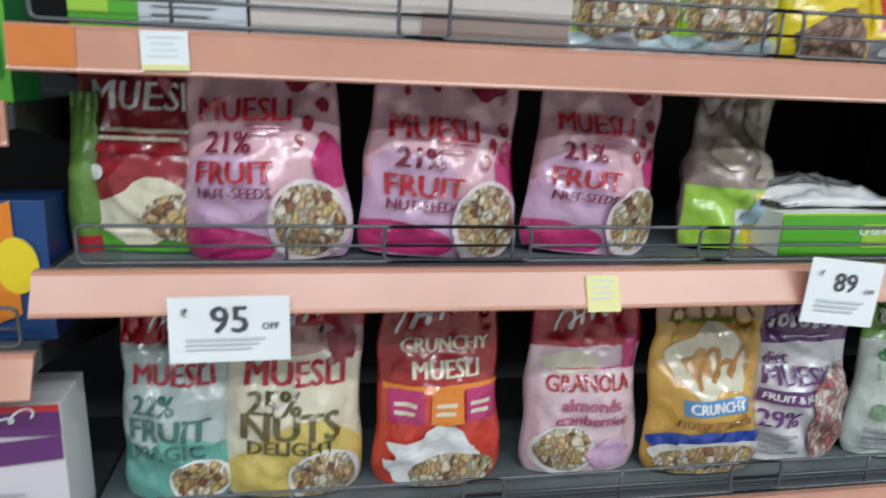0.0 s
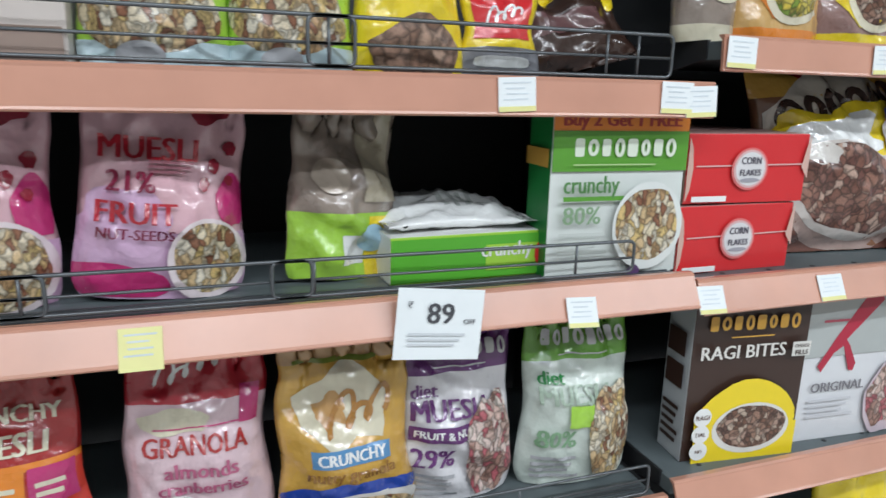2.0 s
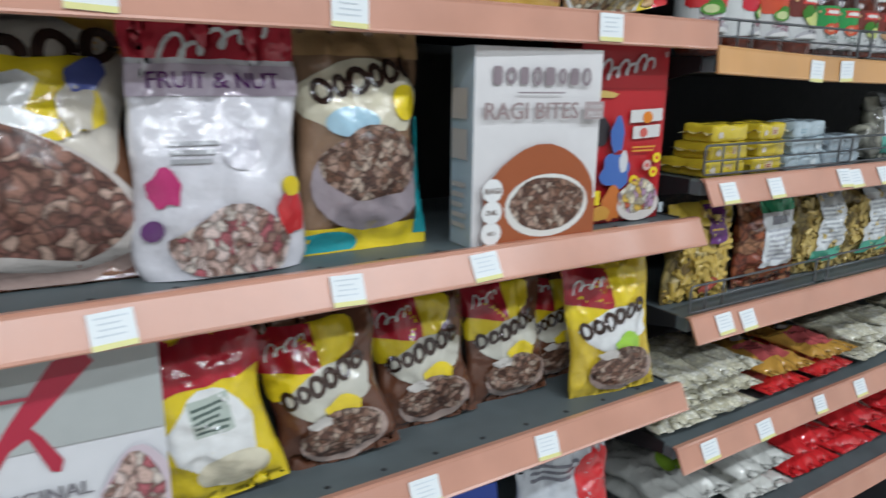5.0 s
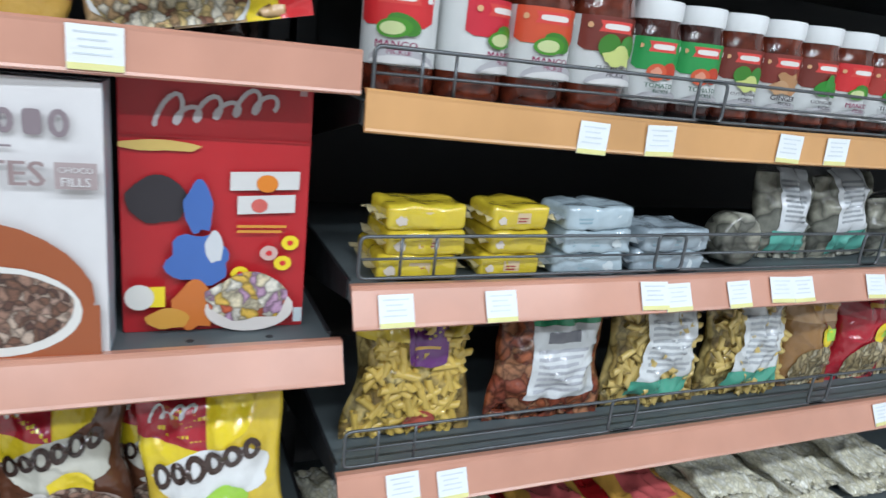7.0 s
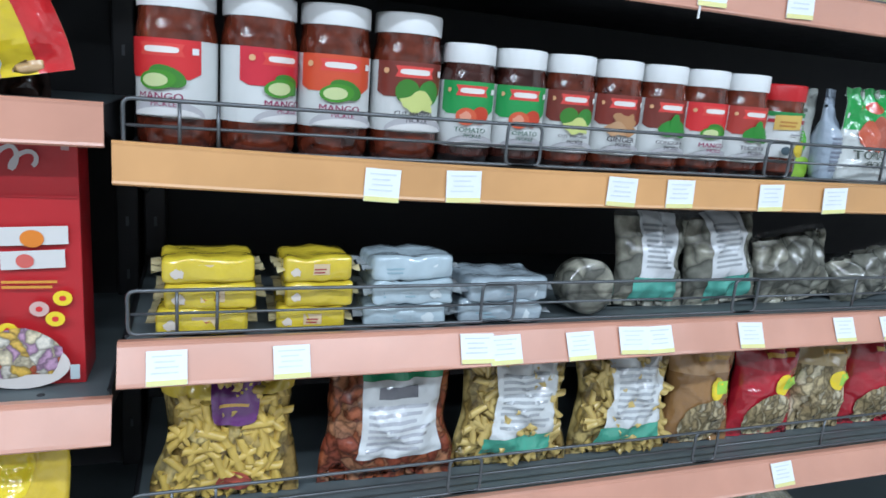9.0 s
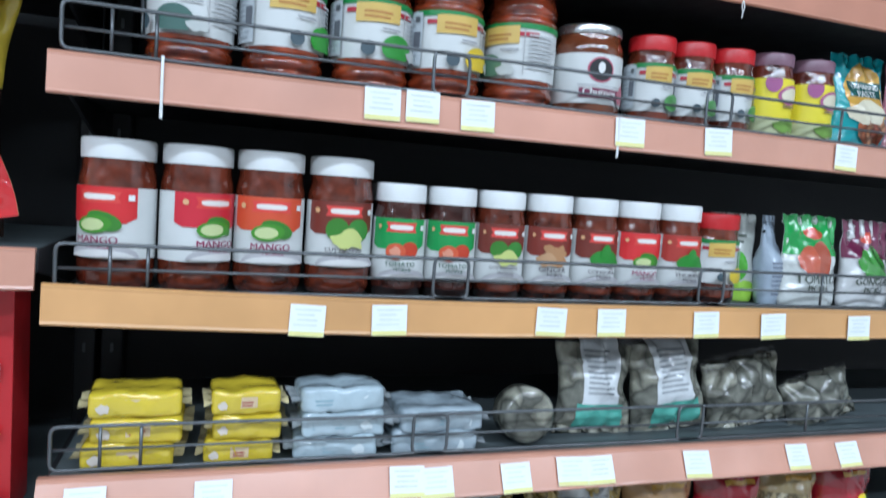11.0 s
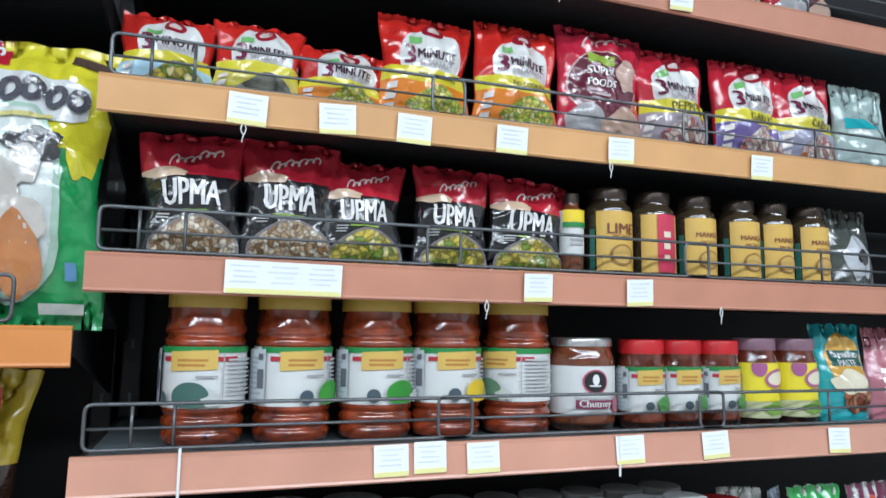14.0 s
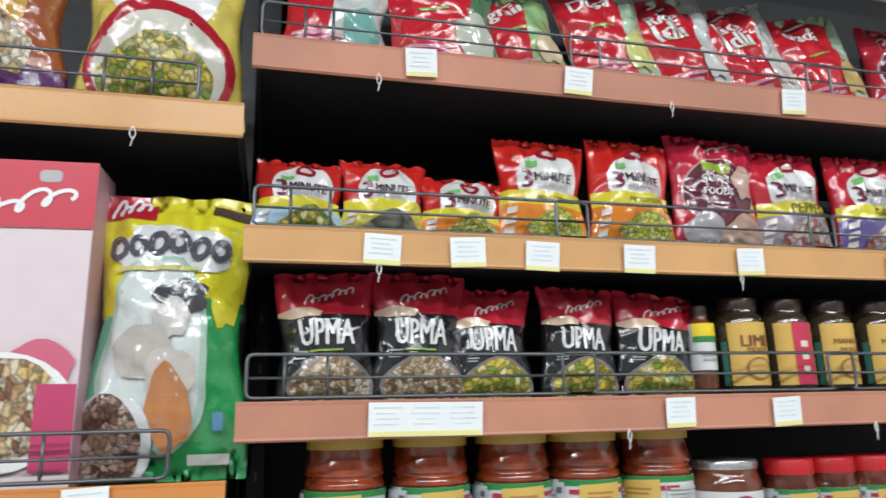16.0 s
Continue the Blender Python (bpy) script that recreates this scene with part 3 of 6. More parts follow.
def strip_tilt(top):
    """The strips of the lower shelves lean back to face a standing reader."""
    return 0.48 if top < 1.3 else 0.05 if top < 1.7 else -0.1 if top < 2.2 else -0.2


def shelf(bay, x0, x1, top):
    w, xm = x1 - x0, (x0 + x1) / 2
    orange = (bay, top) in ORANGE_STRIPS
    s = thing("gondola_shelf", pose(xm, FRONT, top), "grey steel shelf with %s front strip" % ("an orange" if orange else "a copper-coloured"), "shelf", "shelves of the gondola")
    dp = BACK - FRONT - 0.04
    bm = block((w - 0.012, dp, 0.022), (0, dp / 2 + 0.008, -0.017), 0.002)
    # black bottom faces: the shade under each shelf is put into the colour
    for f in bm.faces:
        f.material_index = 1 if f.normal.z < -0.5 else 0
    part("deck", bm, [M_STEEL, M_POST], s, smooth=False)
    if bay == "B":
        hole = None
        for k in range(15):
            if hole is None:
                hole = part("deck_hole", lathe([(0, 0), (0.0035, 0), (0.004, -0.0006)], 10), M_BLACK, s)
            else:
                o = hole.copy()
                scene.collection.objects.link(o)
                hole = o
            hole.location = ((k - 7) * 0.078, 0.03, -0.0052)
    if bay == "A":
        for k in range(4):
            part("deck_ridge", block((w - 0.03, 0.0025, 0.003), (0, 0.022 + 0.008 * k, -0.0045), 0.0006), M_WIRE, s, smooth=False)
    bm = bmesh.new()
    prof = [(0.007, 0.0), (-0.0015, 0.0005), (-0.0035, -0.0015), (-0.0028, -0.004), (-0.0036, -0.0365), (-0.0046, -0.039), (-0.0023, -0.041), (0.0012, -0.04), (0.0004, -0.036), (0.0012, -0.006)]
    n = 40
    cols = []
    for k in range(n + 1):
        x = (k / n - 0.5) * w
        wob = 0.0016 * noise.noise((x * 2.2 + xm, top * 5, 1.0))
        wz = 0.0014 * noise.noise((x * 1.5 + xm, top * 9, 6.0))
        if (bay, top) == ("C", 1.381):
            # this strip has ridden up towards its free end
            wz += 0.011 * max(0, (2.9 - x - xm) / 0.49) ** 1.5
        cols.append([bm.verts.new((x, py + wob + strip_tilt(top) * min(0, pz), pz + wz)) for py, pz in prof])
    for a, b in zip(cols, cols[1:]):
        for k in range(len(prof)):
            j = (k + 1) % len(prof)
            bm.faces.new((a[k], b[k], b[j], a[j]))
    bm.faces.new(cols[0])
    bm.faces.new(cols[-1][::-1])
    bmesh.ops.recalc_face_normals(bm, faces=bm.faces[:])
    part("front_strip", bm, M_LIP_DEEP if (bay, top) == ("B", 1.746) else M_LIP_ORANGE if orange else M_LIP_BARE if top > 1.7 else M_LIP, s, smooth=False)
    for sx in (-1, 1):
        bm = bmesh.new()
        xs = sx * (w / 2 - 0.006)
        q = [(0.03, -0.004), (dp, -0.004), (dp, -0.1), (0.05, -0.03), (0.03, -0.026)]
        faces = [[bm.verts.new((xs + t, py, pz)) for py, pz in q] for t in (-0.002, 0.002)]
        bm.faces.new(faces[0])
        bm.faces.new(faces[1][::-1])
        for k in range(5):
            bm.faces.new((faces[0][k], faces[1][k], faces[1][(k + 1) % 5], faces[0][(k + 1) % 5]))
        bmesh.ops.recalc_face_normals(bm, faces=bm.faces[:])
        part("side_bracket", bm, M_POST, s, "black painted bracket", smooth=False)
    return s


for bay, (x0, x1, tops) in BAYS.items():
    for top in tops:
        shelf(bay, x0, x1, top)
    g = thing("gondola_bay", pose((x0 + x1) / 2, BACK, 0), "black backed shelving bay with a low plinth", "shelving", "bays of the gondola")
    w = x1 - x0
    part("back_panel", block((w - 0.004, 0.02, 2.7), (0, 0.02, 1.36)), M_BLACK, g, smooth=False)
    part("plinth", block((w - 0.02, 0.36, 0.12), (0, -0.2, 0.06), 0.004), M_POST, g, smooth=False)
    for sx in (-1, 1):
        up = part("upright", block((0.03, 0.05, 2.7), (sx * (w / 2 - 0.016), -0.02, 1.35), 0.003), M_POST, g, smooth=False)
        # slots as paler slips: the reflection at each one is in the colour
        if (bay, sx) in (("B", 1), ("C", -1)):
            hole = None
            for k in range(18):
                if hole is None:
                    hole = part("slot", block((0.004, 0.0012, 0.014), (0, 0, 0), 0.0004), M_WIRE, up, smooth=False)
                else:
                    hole = hole.copy()
                    scene.collection.objects.link(hole)
                hole.location = (sx * (w / 2 - 0.016), -0.0455, 0.84 + 0.08 * k)


header = thing("header_board", pose(3.3, FRONT + 0.01, 2.428), "pale grey board above the top shelf", "header board")
part("board_face", block((1.78, 0.014, 0.26), (0, 0, 0.13), 0.003), principled("pale_grey_board", (0.5, 0.5, 0.5), 0.5, vary=0.15), header, smooth=False)
for hx in (-0.85, 0.85):
    part("board_arm", block((0.02, 0.4, 0.03), (hx, 0.205, 0.12), 0.002), M_POST, header, smooth=False)


def fence(x0, x1, z, h=0.047, posts=(), y=FRONT + 0.009):
    """A bent wire guard along a shelf's front, a rounded loop with a middle wire and uprights."""
    f = thing("wire_guard", pose((x0 + x1) / 2, y, z), "grey wire guard rail standing on a shelf edge", "wire guard", "wire guards")
    w = (x1 - x0) / 2
    part("outer_loop", tube([(-w, 0, 0.004), (w, 0, 0.004), (w, 0, h), (-w, 0, h)], 0.0021, True, 6, 0.008), M_WIRE, f)
    part("middle_wire", tube([(-w, 0.0015, h * 0.5), (w, 0.0015, h * 0.5)], 0.0016), M_WIRE, f)
    for p in posts:
        q = p - (x0 + x1) / 2
        part("upright_wire", tube([(q, 0.001, 0.002), (q, 0.001, h)], 0.0018), M_WIRE, f)
    return f


for x0, x1, z, h, posts in (
    (0.0, 0.46, 1.143, 0.042, (0.2,)), (0.66, 1.084, 1.143, 0.042, (0.702, 1.006)), (0.30, 0.70, 1.143, 0.042, (0.44,)),
    (-0.02, 0.36, 1.371, 0.05, (0.1, 0.31)), (0.31, 0.745, 1.371, 0.05, (0.72,)), (0.70, 1.111, 1.371, 0.05, (1.026, 1.066)),
    (0.0, 0.45, 0.832, 0.045, (0.2,)), (0.4, 0.82, 0.832, 0.045, (0.6,)), (0.75, 1.14, 0.832, 0.045, (0.95,)),
    (1.95, 2.345, 1.746, 0.05, (2.23,)), (1.93, 2.35, 2.155, 0.05, (2.25, 2.3)),
):
    fence(x0, x1, z, h, posts)
for z, h in ((0.965, 0.05), (1.193, 0.05), (1.381, 0.05), (1.617, 0.05), (1.822, 0.05), (2.012, 0.05), (2.246, 0.05)):
    s = 0.02 * math.sin(z * 37)
    fence(2.417, 2.84 + s, z, h, (2.462 + s * 0.3, 2.502))
    fence(2.797 + s, 3.212 + s, z, h + 0.001, ())
    fence(3.172 + s, 3.6, z, h, (3.4,))


def tag(x, z, wide=0.036, tall=0.032, yellow=False, turn=0.0):
    top = min((q for x0, x1, tops in BAYS.values() if x0 <= x <= x1 for q in tops), key=lambda q: abs(q - 0.02 - z))
    lean = strip_tilt(top)
    t = thing("price_tag", pose(x, FRONT - 0.0056 - lean * max(0, top - z) - 0.002 * (lean < 0), z, -math.degrees(math.atan(lean)), turn, 0), "yellow paper price tag on the shelf strip" if yellow else "white paper price tag with a yellow foot", "price tag", "price tags")
    part("tag_card", block((wide, 0.0008, tall), (0, 0, 0)), M_TAGY if yellow else M_TAG, t, smooth=False)
    if not yellow:
        part("yellow_foot", block((wide * 0.98, 0.0006, tall * 0.15), (0, -0.0006, -tall * 0.42)), M_TAGY, t, smooth=False)
    bm = bmesh.new()
    cols = max(1, round(wide / 0.042))
    cell = wide / cols
    for c in range(cols):
        mid = (c - (cols - 1) / 2) * cell
        for k in range(4):
            bmesh.ops.create_cube(bm, size=1, matrix=Matrix.Translation((mid - 0.002 * (k % 2), -0.0006, tall * (0.34 - 0.16 * k))) @ Matrix.Diagonal((cell * (0.74 - 0.16 * ((k * 3 + c) % 4) / 2), 0.0005, tall * 0.045, 1)))
    part("small_print", bm, M_INK, t, smooth=False)


rnd = random.Random(4)
for z, xs in (
    (1.171, (2.454, 2.577, 2.79, 2.826, 2.928, 3.005, 3.045, 3.194, 3.366, 3.46)),
    (1.359, (2.666, 2.758, 2.962, 3.047, 3.192, 3.304, 3.46)),
    (1.60, (2.734, 2.78, 2.846, 3.048, 3.181, 3.398)),
    (1.801, (2.919, 3.068)),
    (1.988, (2.56, 2.661, 2.754, 2.883, 3.043, 3.28)),
    (2.226, (2.609, 2.819, 3.15)),
    (0.945, (2.484, 2.546, 3.307)),
    (1.112, (1.001, 1.186, 1.383, 1.565, 1.8, 1.986)),
    (0.831, (1.688, 1.755, 1.9, 2.103)),
    (1.405, (1.196, 1.422, 1.577, 1.813, 2.182)),
    (1.351, (0.096, 0.912, 1.112, 1.146)),
    (1.726, (2.276, 2.1)),
    (0.71, (2.484, 2.643, 2.829, 2.981)),
    (1.282, (-0.07,)),
):
    for x in xs:
        tag(x, z + rnd.uniform(-0.002, 0.002), 0.04 + rnd.uniform(-0.002, 0.003), 0.035, False, rnd.uniform(-3, 3))
patch = thing("paper_patch", pose(-0.008, FRONT - 0.0052, 1.351, -3, 0, 0), "bright orange paper tucked into the strip's end", "paper strip")
part("paper_sheet", block((0.056, 0.0006, 0.035)), M_LIP_PATCH, patch, smooth=False)
tag(0.538, 1.117, 0.038, 0.04, True)
tag(2.608, 1.801, 0.127, 0.036, False, 0.6)
for px, pl in ((2.51, 0.062), (3.032, 0.05)):
    pin = thing("shelf_clip", pose(px, FRONT - 0.0066, 1.592, 0, 0, 0), "thin white plastic clip hanging on the strip", "clip")
    part("clip_body", block((0.003, 0.002, pl), (0, 0, 0), 0.0008), M_LIDW, pin)
for px, pz in ((2.287, 2.114), (2.556, 2.205), (2.953, 2.205), (2.556, 1.971), (3.028, 1.971), (2.85, 1.781), (3.2, 1.781)):
    tie = thing("tag_tie", pose(px, FRONT - 0.003, pz, 0, 0, 20), "thin white plastic tie hanging under a shelf strip", "tie", "ties under the strips")
    part("loop", tube([(0, 0, 0.004), (0.004, 0, -0.004), (0.001, 0, -0.012), (-0.003, 0, -0.006)], 0.0008, True, 5, 0.002), M_LIDW, tie)
    part("tail", tube([(0.001, 0, -0.011), (-0.001, 0, -0.02)], 0.0007, False, 5), M_LIDW, tie)


def offer(x, z, w, h, num, lean):
    s = thing("offer_card", pose(x, FRONT - 0.028, z, -4, lean, 0), "white offer card with black price reading %s off" % num, "price card", "offer cards")
    part("card_sheet", block((w, 0.0012, h), (0, 0, 0), 0.0004), M_TAG, s, smooth=False)
    p = Print(s, w, h, lambda px, pz, lift: Vector((px, -0.0008 - lift, pz - h / 2)), 0.0, card)
    p.word(num, 0.0, 0.66, 0.3, (0.07, 0.07, 0.08))
    p.word("OFF", 0.34, 0.55, 0.14, (0.1, 0.1, 0.12))
    p.bars(-0.36, 0.2, 0.36, 0.42, 3, (0.6, 0.62, 0.65))
    p.word("₹", -0.36, 0.78, 0.05, (0.1, 0.1, 0.12))


offer(0.146, 1.089, 0.116, 0.067, "95", -0.5)
offer(0.825, 1.117, 0.096, 0.076, "89", 6.0)

# ---- bay A, middle shelf ----
ZA = 1.137


def fruit_muesli(s):
    def art(p):
        p.rect(-0.5, 0.0, 0.5, 0.3, LILAC)
        p.ell(-0.22, 0.34, 0.3, 0.2, LILAC, wob=0.3, seed=2)
        p.ell(-0.3, 0.07, 0.34, 0.12, MAGENTA, wob=0.2, seed=5)
        p.ell(0.42, 0.44, 0.1, 0.16, MAGENTA, wob=0.2)
        p.ell(0.26, 0.86, 0.15, 0.11, (0.28, 0.02, 0.04), wob=0.5, seed=4)
        for a, b, r in ((0.4, 0.7, 0.05), (0.3, 0.62, 0.045), (0.06, 0.9, 0.035), (-0.1, 0.87, 0.03), (0.24, 0.54, 0.04), (-0.3, 0.84, 0.03), (0.4, 0.56, 0.035)):
            p.ell(a, b + s, r, r * 0.8, (0.28, 0.02, 0.04), turn=a * 5, wob=0.3, seed=a)
        p.word("MUESLI", -0.1, 0.68 + s, 0.58, CRIMSON, bold=0.05)
        p.word("21%", -0.2, 0.54 + s, 0.28, (0.2, 0.02, 0.05), bold=0.05)
        p.word("FRUIT", -0.16, 0.41 + s, 0.46, CRIMSON, bold=0.05)
        p.word("NUT-SEEDS", -0.16, 0.32 + s, 0.44, (0.2, 0.02, 0.06), bold=0.05)
        p.bars(-0.1, 0.58 + s, 0.2, 0.64 + s, 3, (0.5, 0.2, 0.25))
        p.bowl(0.26, 0.18, 0.24, 0.26, M_FLAKE, (0.72, 0.62, 0.64))
    return art


for x, w, yw, yy, rl, s in ((0.18, 0.18, -3, 0.9, -2, 0.0), (0.366, 0.188, 6, 0.912, 4, -0.07), (0.552, 0.17, 4, 0.922, 5, -0.03)):
    pouch("muesli_pouch", "pink glossy muesli pouch with a bowl of flakes", x, ZA, w, 0.235, 0.095, PINK, ((0.93, 1, CRIMSON), (0.86, 0.93, (0.6, 0.26, 0.3))), y=yy, yaw=yw, roll=rl, art=fruit_muesli(s), group="pink muesli pouches", rough=0.2)


def red_muesli(p):
    p.rect(-0.5, 0.0, 0.5, 0.18, GREEN)
    p.ell(0.1, 0.2, 0.42, 0.2, CREAM, wob=0.5)
    p.ell(0.25, 0.18, 0.24, 0.16, M_FLAKE)
    p.word("MUESLI", 0.02, 0.78, 0.8, WHITE)
    p.bars(-0.35, 0.56, 0.38, 0.64, 2, CREAM)
    p.rect(-0.5, 0.5, 0.5, 0.54, CRIMSON)
    p.ell(-0.3, 0.4, 0.06, 0.05, WHITE)


pouch("muesli_pouch", "dark red muesli pouch with a green foot", 0.048, ZA, 0.165, 0.215, 0.07, (0.3, 0.02, 0.03), ((0, 0.1, GREEN),), y=0.935, yaw=-8, art=red_muesli)
pouch("muesli_pouch", "green muesli pouch seen by its edge", -0.018, ZA, 0.04, 0.17, 0.04, (0.12, 0.24, 0.04), ((0, 0.1, CRIMSON),), y=0.93, yaw=-25)


def oat_side(p):
    p.rect(-0.5, 0.0, 0.5, 0.36, LIME)
    p.rect(0.15, 0.0, 0.5, 0.34, YELLOW)
    p.rect(-0.1, 0.08, 0.14, 0.24, WHITE)
    p.ell(0.2, 0.22, 0.14, 0.12, SKY)
    # lighter tan panel: the light on the pouch's right side, as colour
    p.rect(0.08, 0.42, 0.44, 0.9, (0.46, 0.4, 0.3))
    p.ell(-0.2, 0.55, 0.16, 0.14, (0.4, 0.33, 0.27))


pouch("oat_pouch", "half-empty taupe oat pouch with a lime green foot", 0.748, ZA, 0.14, 0.215, 0.09, TAUPE, y=0.945, roll=4, yaw=14, art=oat_side, crumple=1.5)


def green_lying(p):
    p.rect(-0.5, 0.05, 0.5, 0.95, GREEN)
    p.rect(0.1, 0.3, 0.45, 0.75, LIME)
    p.word("crunchy", 0.24, 0.6, 0.34, WHITE, tall=1.2)
    p.bars(0.1, 0.2, 0.4, 0.34, 1, LIME)
    p.ell(0.46, 0.5, 0.03, 0.07, RED)


carton("oat_carton", "green and white carton lying on its back", 0.888, ZA, 0.195, 0.056, 0.2, LIME, WHITE, front_y=0.885, yaw=2, art=green_lying)
pouch("oat_packet", "white crumpled packet lying on a green carton", 0.888, ZA + 0.066, 0.19, 0.19, 0.04, WHITE, y=0.888, lie="side", style="pillow", art=lambda p: p.bars(-0.3, 0.3, 0.1, 0.6, 4, (0.5, 0.52, 0.5)))


def crunchy_box(p):
    p.rect(-0.5, 0.82, 0.5, 1.0, ORANGE)
    p.word("Buy 2 Get 1 FREE", 0, 0.87, 0.86, (0.35, 0.03, 0.02), bold=0.05)
    p.rect(-0.5, 0.6, 0.5, 0.82, (0.1, 0.3, 0.03))
    p.mark(0.02, 0.73, 0.76, 0.1, (0.66, 0.72, 0.6))
    p.bars(-0.36, 0.635, 0.3, 0.65, 1, (0.4, 0.55, 0.25))
    p.word("crunchy", -0.22, 0.515, 0.4, (0.08, 0.22, 0.06), tall=1.3, bold=0.03)
    p.rect(-0.42, 0.44, 0.04, 0.465, (0.1, 0.3, 0.03))
    p.word("80%", -0.28, 0.36, 0.27, (0.22, 0.34, 0.2))
    p.bars(-0.44, 0.14, -0.08, 0.28, 4, (0.55, 0.58, 0.55))
    p.bowl(0.22, 0.29, 0.27, 0.3, M_FLAKE, (0.7, 0.72, 0.7))
    p.ell(0.14, 0.03, 0.05, 0.04, (0.1, 0.05, 0.14), wob=0.3)


def green_side(p):
    p.rect(-0.5, 0.62, 0.5, 0.72, GOLD)


carton("cereal_carton", "green and white crunchy muesli carton", 1.072, ZA, 0.182, 0.215, 0.06, (0.66, 0.69, 0.66), DGREEN, front_y=0.862, yaw=-2, art=crunchy_box, side_art=green_side)

# ---- bay A, upper shelf ----
ZU = 1.366


def green_white(p):
    p.rect(-0.5, 0.02, -0.12, 0.98, GREEN)
    p.rect(-0.5, 0.3, -0.28, 0.65, LIME)
    p.bars(-0.05, 0.2, 0.4, 0.7, 4, (0.6, 0.62, 0.64))


carton("flat_carton", "green and white carton lying flat", 0.085, ZU, 0.16, 0.06, 0.12, (0.62, 0.66, 0.7), WHITE, front_y=0.862, art=green_white)
for x, w, dk in ((0.252, 0.168, (0.62, 0.55, 0.5)), (0.414, 0.162, (0.6, 0.53, 0.49))):
    carton("shelf_tray", "pale plain cardboard display tray, closed", x, ZU, w, 0.07, 0.14, dk, (0.66, 0.6, 0.55), front_y=0.865, art=(lambda p: p.rect(-0.48, 0.02, 0.48, 0.5, (0.33, 0.24, 0.2))) if x > 0.3 else None)


def green_flake(p):
    p.rect(-0.5, 0.0, 0.5, 0.14, (0.5, 0.62, 0.66))
    p.ell(0.0, 0.3, 0.46, 0.3, M_FLAKE, wob=0.25, seed=3)
    p.ell(-0.1, 0.06, 0.16, 0.1, GREY)
    p.bars(-0.3, 0.62, 0.3, 0.68, 2, DGREEN)
    p.ell(0, 0.85, 0.12, 0.08, RED)


for x, w in ((0.566, 0.138), (0.693, 0.128)):
    pouch("flakes_pouch", "bright lime green pouch showing brown oat clusters", x, ZU, w, 0.185, 0.07, LIME, ((0, 0.1, LIME),), y=0.895, art=green_flake, group="green pouches")


def yellow_choc(p):
    p.ell(0.05, 0.14, 0.42, 0.26, pieces("cocoa_shell_print", [(0.36, 0.22, 0.16), (0.46, 0.3, 0.22), (0.28, 0.16, 0.11)], 55), wob=0.3)
    p.ell(-0.18, 0.58, 0.1, 0.14, CREAM)
    p.ell(0.16, 0.58, 0.1, 0.14, CREAM)
    p.rect(-0.5, 0.88, 0.5, 1.0, DBROWN)


pouch("cereal_pouch", "bright yellow pouch with chocolate shells", 0.818, ZU, 0.128, 0.19, 0.07, YELLOW, y=0.9, art=yellow_choc)


def yellow_red(p):
    p.rect(-0.4, 0.38, 0.36, 0.85, RED)
    p.scrawl(-0.02, 0.62, 0.5, 0.12, WHITE, 4)
    p.rect(-0.5, 0.0, 0.5, 0.3, (0.2, 0.2, 0.22))
    p.logo(0, 0.17, 0.7, 0.1, WHITE)


pouch("cereal_packet", "small yellow packet with a red panel", 0.925, ZU, 0.1, 0.115, 0.05, YELLOW, y=0.9, lean=8, style="pillow", art=yellow_red)
pouch("cereal_packet", "dark brown packet slumped on its side", 1.035, ZU + 0.012, 0.2, 0.11, 0.075, DBROWN, ((0.9, 1.0, YELLOW),), y=0.93, lean=35, roll=-14, style="pillow", art=lambda p: (p.rect(-0.3, 0.35, 0.3, 0.6, (0.12, 0.06, 0.06)), p.ell(0.42, 0.75, 0.06, 0.1, YELLOW)), crumple=1.6)

# ---- bay A, lower shelf ----
ZL = 0.827


def two_tone(word1, num, w2, w3, c1, c2, lowc, food):
    def art(p):
        p.ell(0.1, 0.1, 0.55, 0.42, lowc, wob=0.2)
        p.scrawl(-0.05, 0.88, 0.4, 0.06, WHITE, 4)
        p.word(word1, 0.0, 0.63, 0.72, c1, bold=0.05)
        p.word(num, -0.15, 0.5, 0.36, c2, bold=0.05)
        p.word(w2, -0.02, 0.385, 0.68, c2, bold=0.05)
        p.word(w3, -0.02, 0.28, 0.6, c2, bold=0.05)
        p.bowl(0.22, 0.11, 0.26, 0.22, food)
        p.ell(0.34, 0.78, 0.12, 0.14, (0.25, 0.02, 0.04), wob=0.4)
        p.ell(0.26, 0.68, 0.04, 0.03, (0.25, 0.02, 0.04), wob=0.4)
    return art


pouch("muesli_pouch", "pale teal muesli pouch with a red top", 0.064, ZL, 0.14, 0.25, 0.085, (0.45, 0.52, 0.5), ((0.77, 1.0, CRIMSON), (0.0, 0.3, (0.15, 0.4, 0.33))), y=0.93, yaw=-6, art=two_tone("MUESLI", "22%", "FRUIT", "MAGIC", CRIMSON, (0.05, 0.16, 0.13), (0.15, 0.4, 0.33), M_FLAKE))
pouch("muesli_pouch", "cream and red nut muesli pouch", 0.197, ZL, 0.175, 0.252, 0.09, CREAM, ((0.85, 1.0, CRIMSON), (0.72, 0.85, (0.5, 0.3, 0.28))), y=0.925, yaw=4, roll=3, art=two_tone("MUESLI", "25%", "NUTS", "DELIGHT", CRIMSON, (0.12, 0.1, 0.03), (0.66, 0.52, 0.14), M_FLAKE))


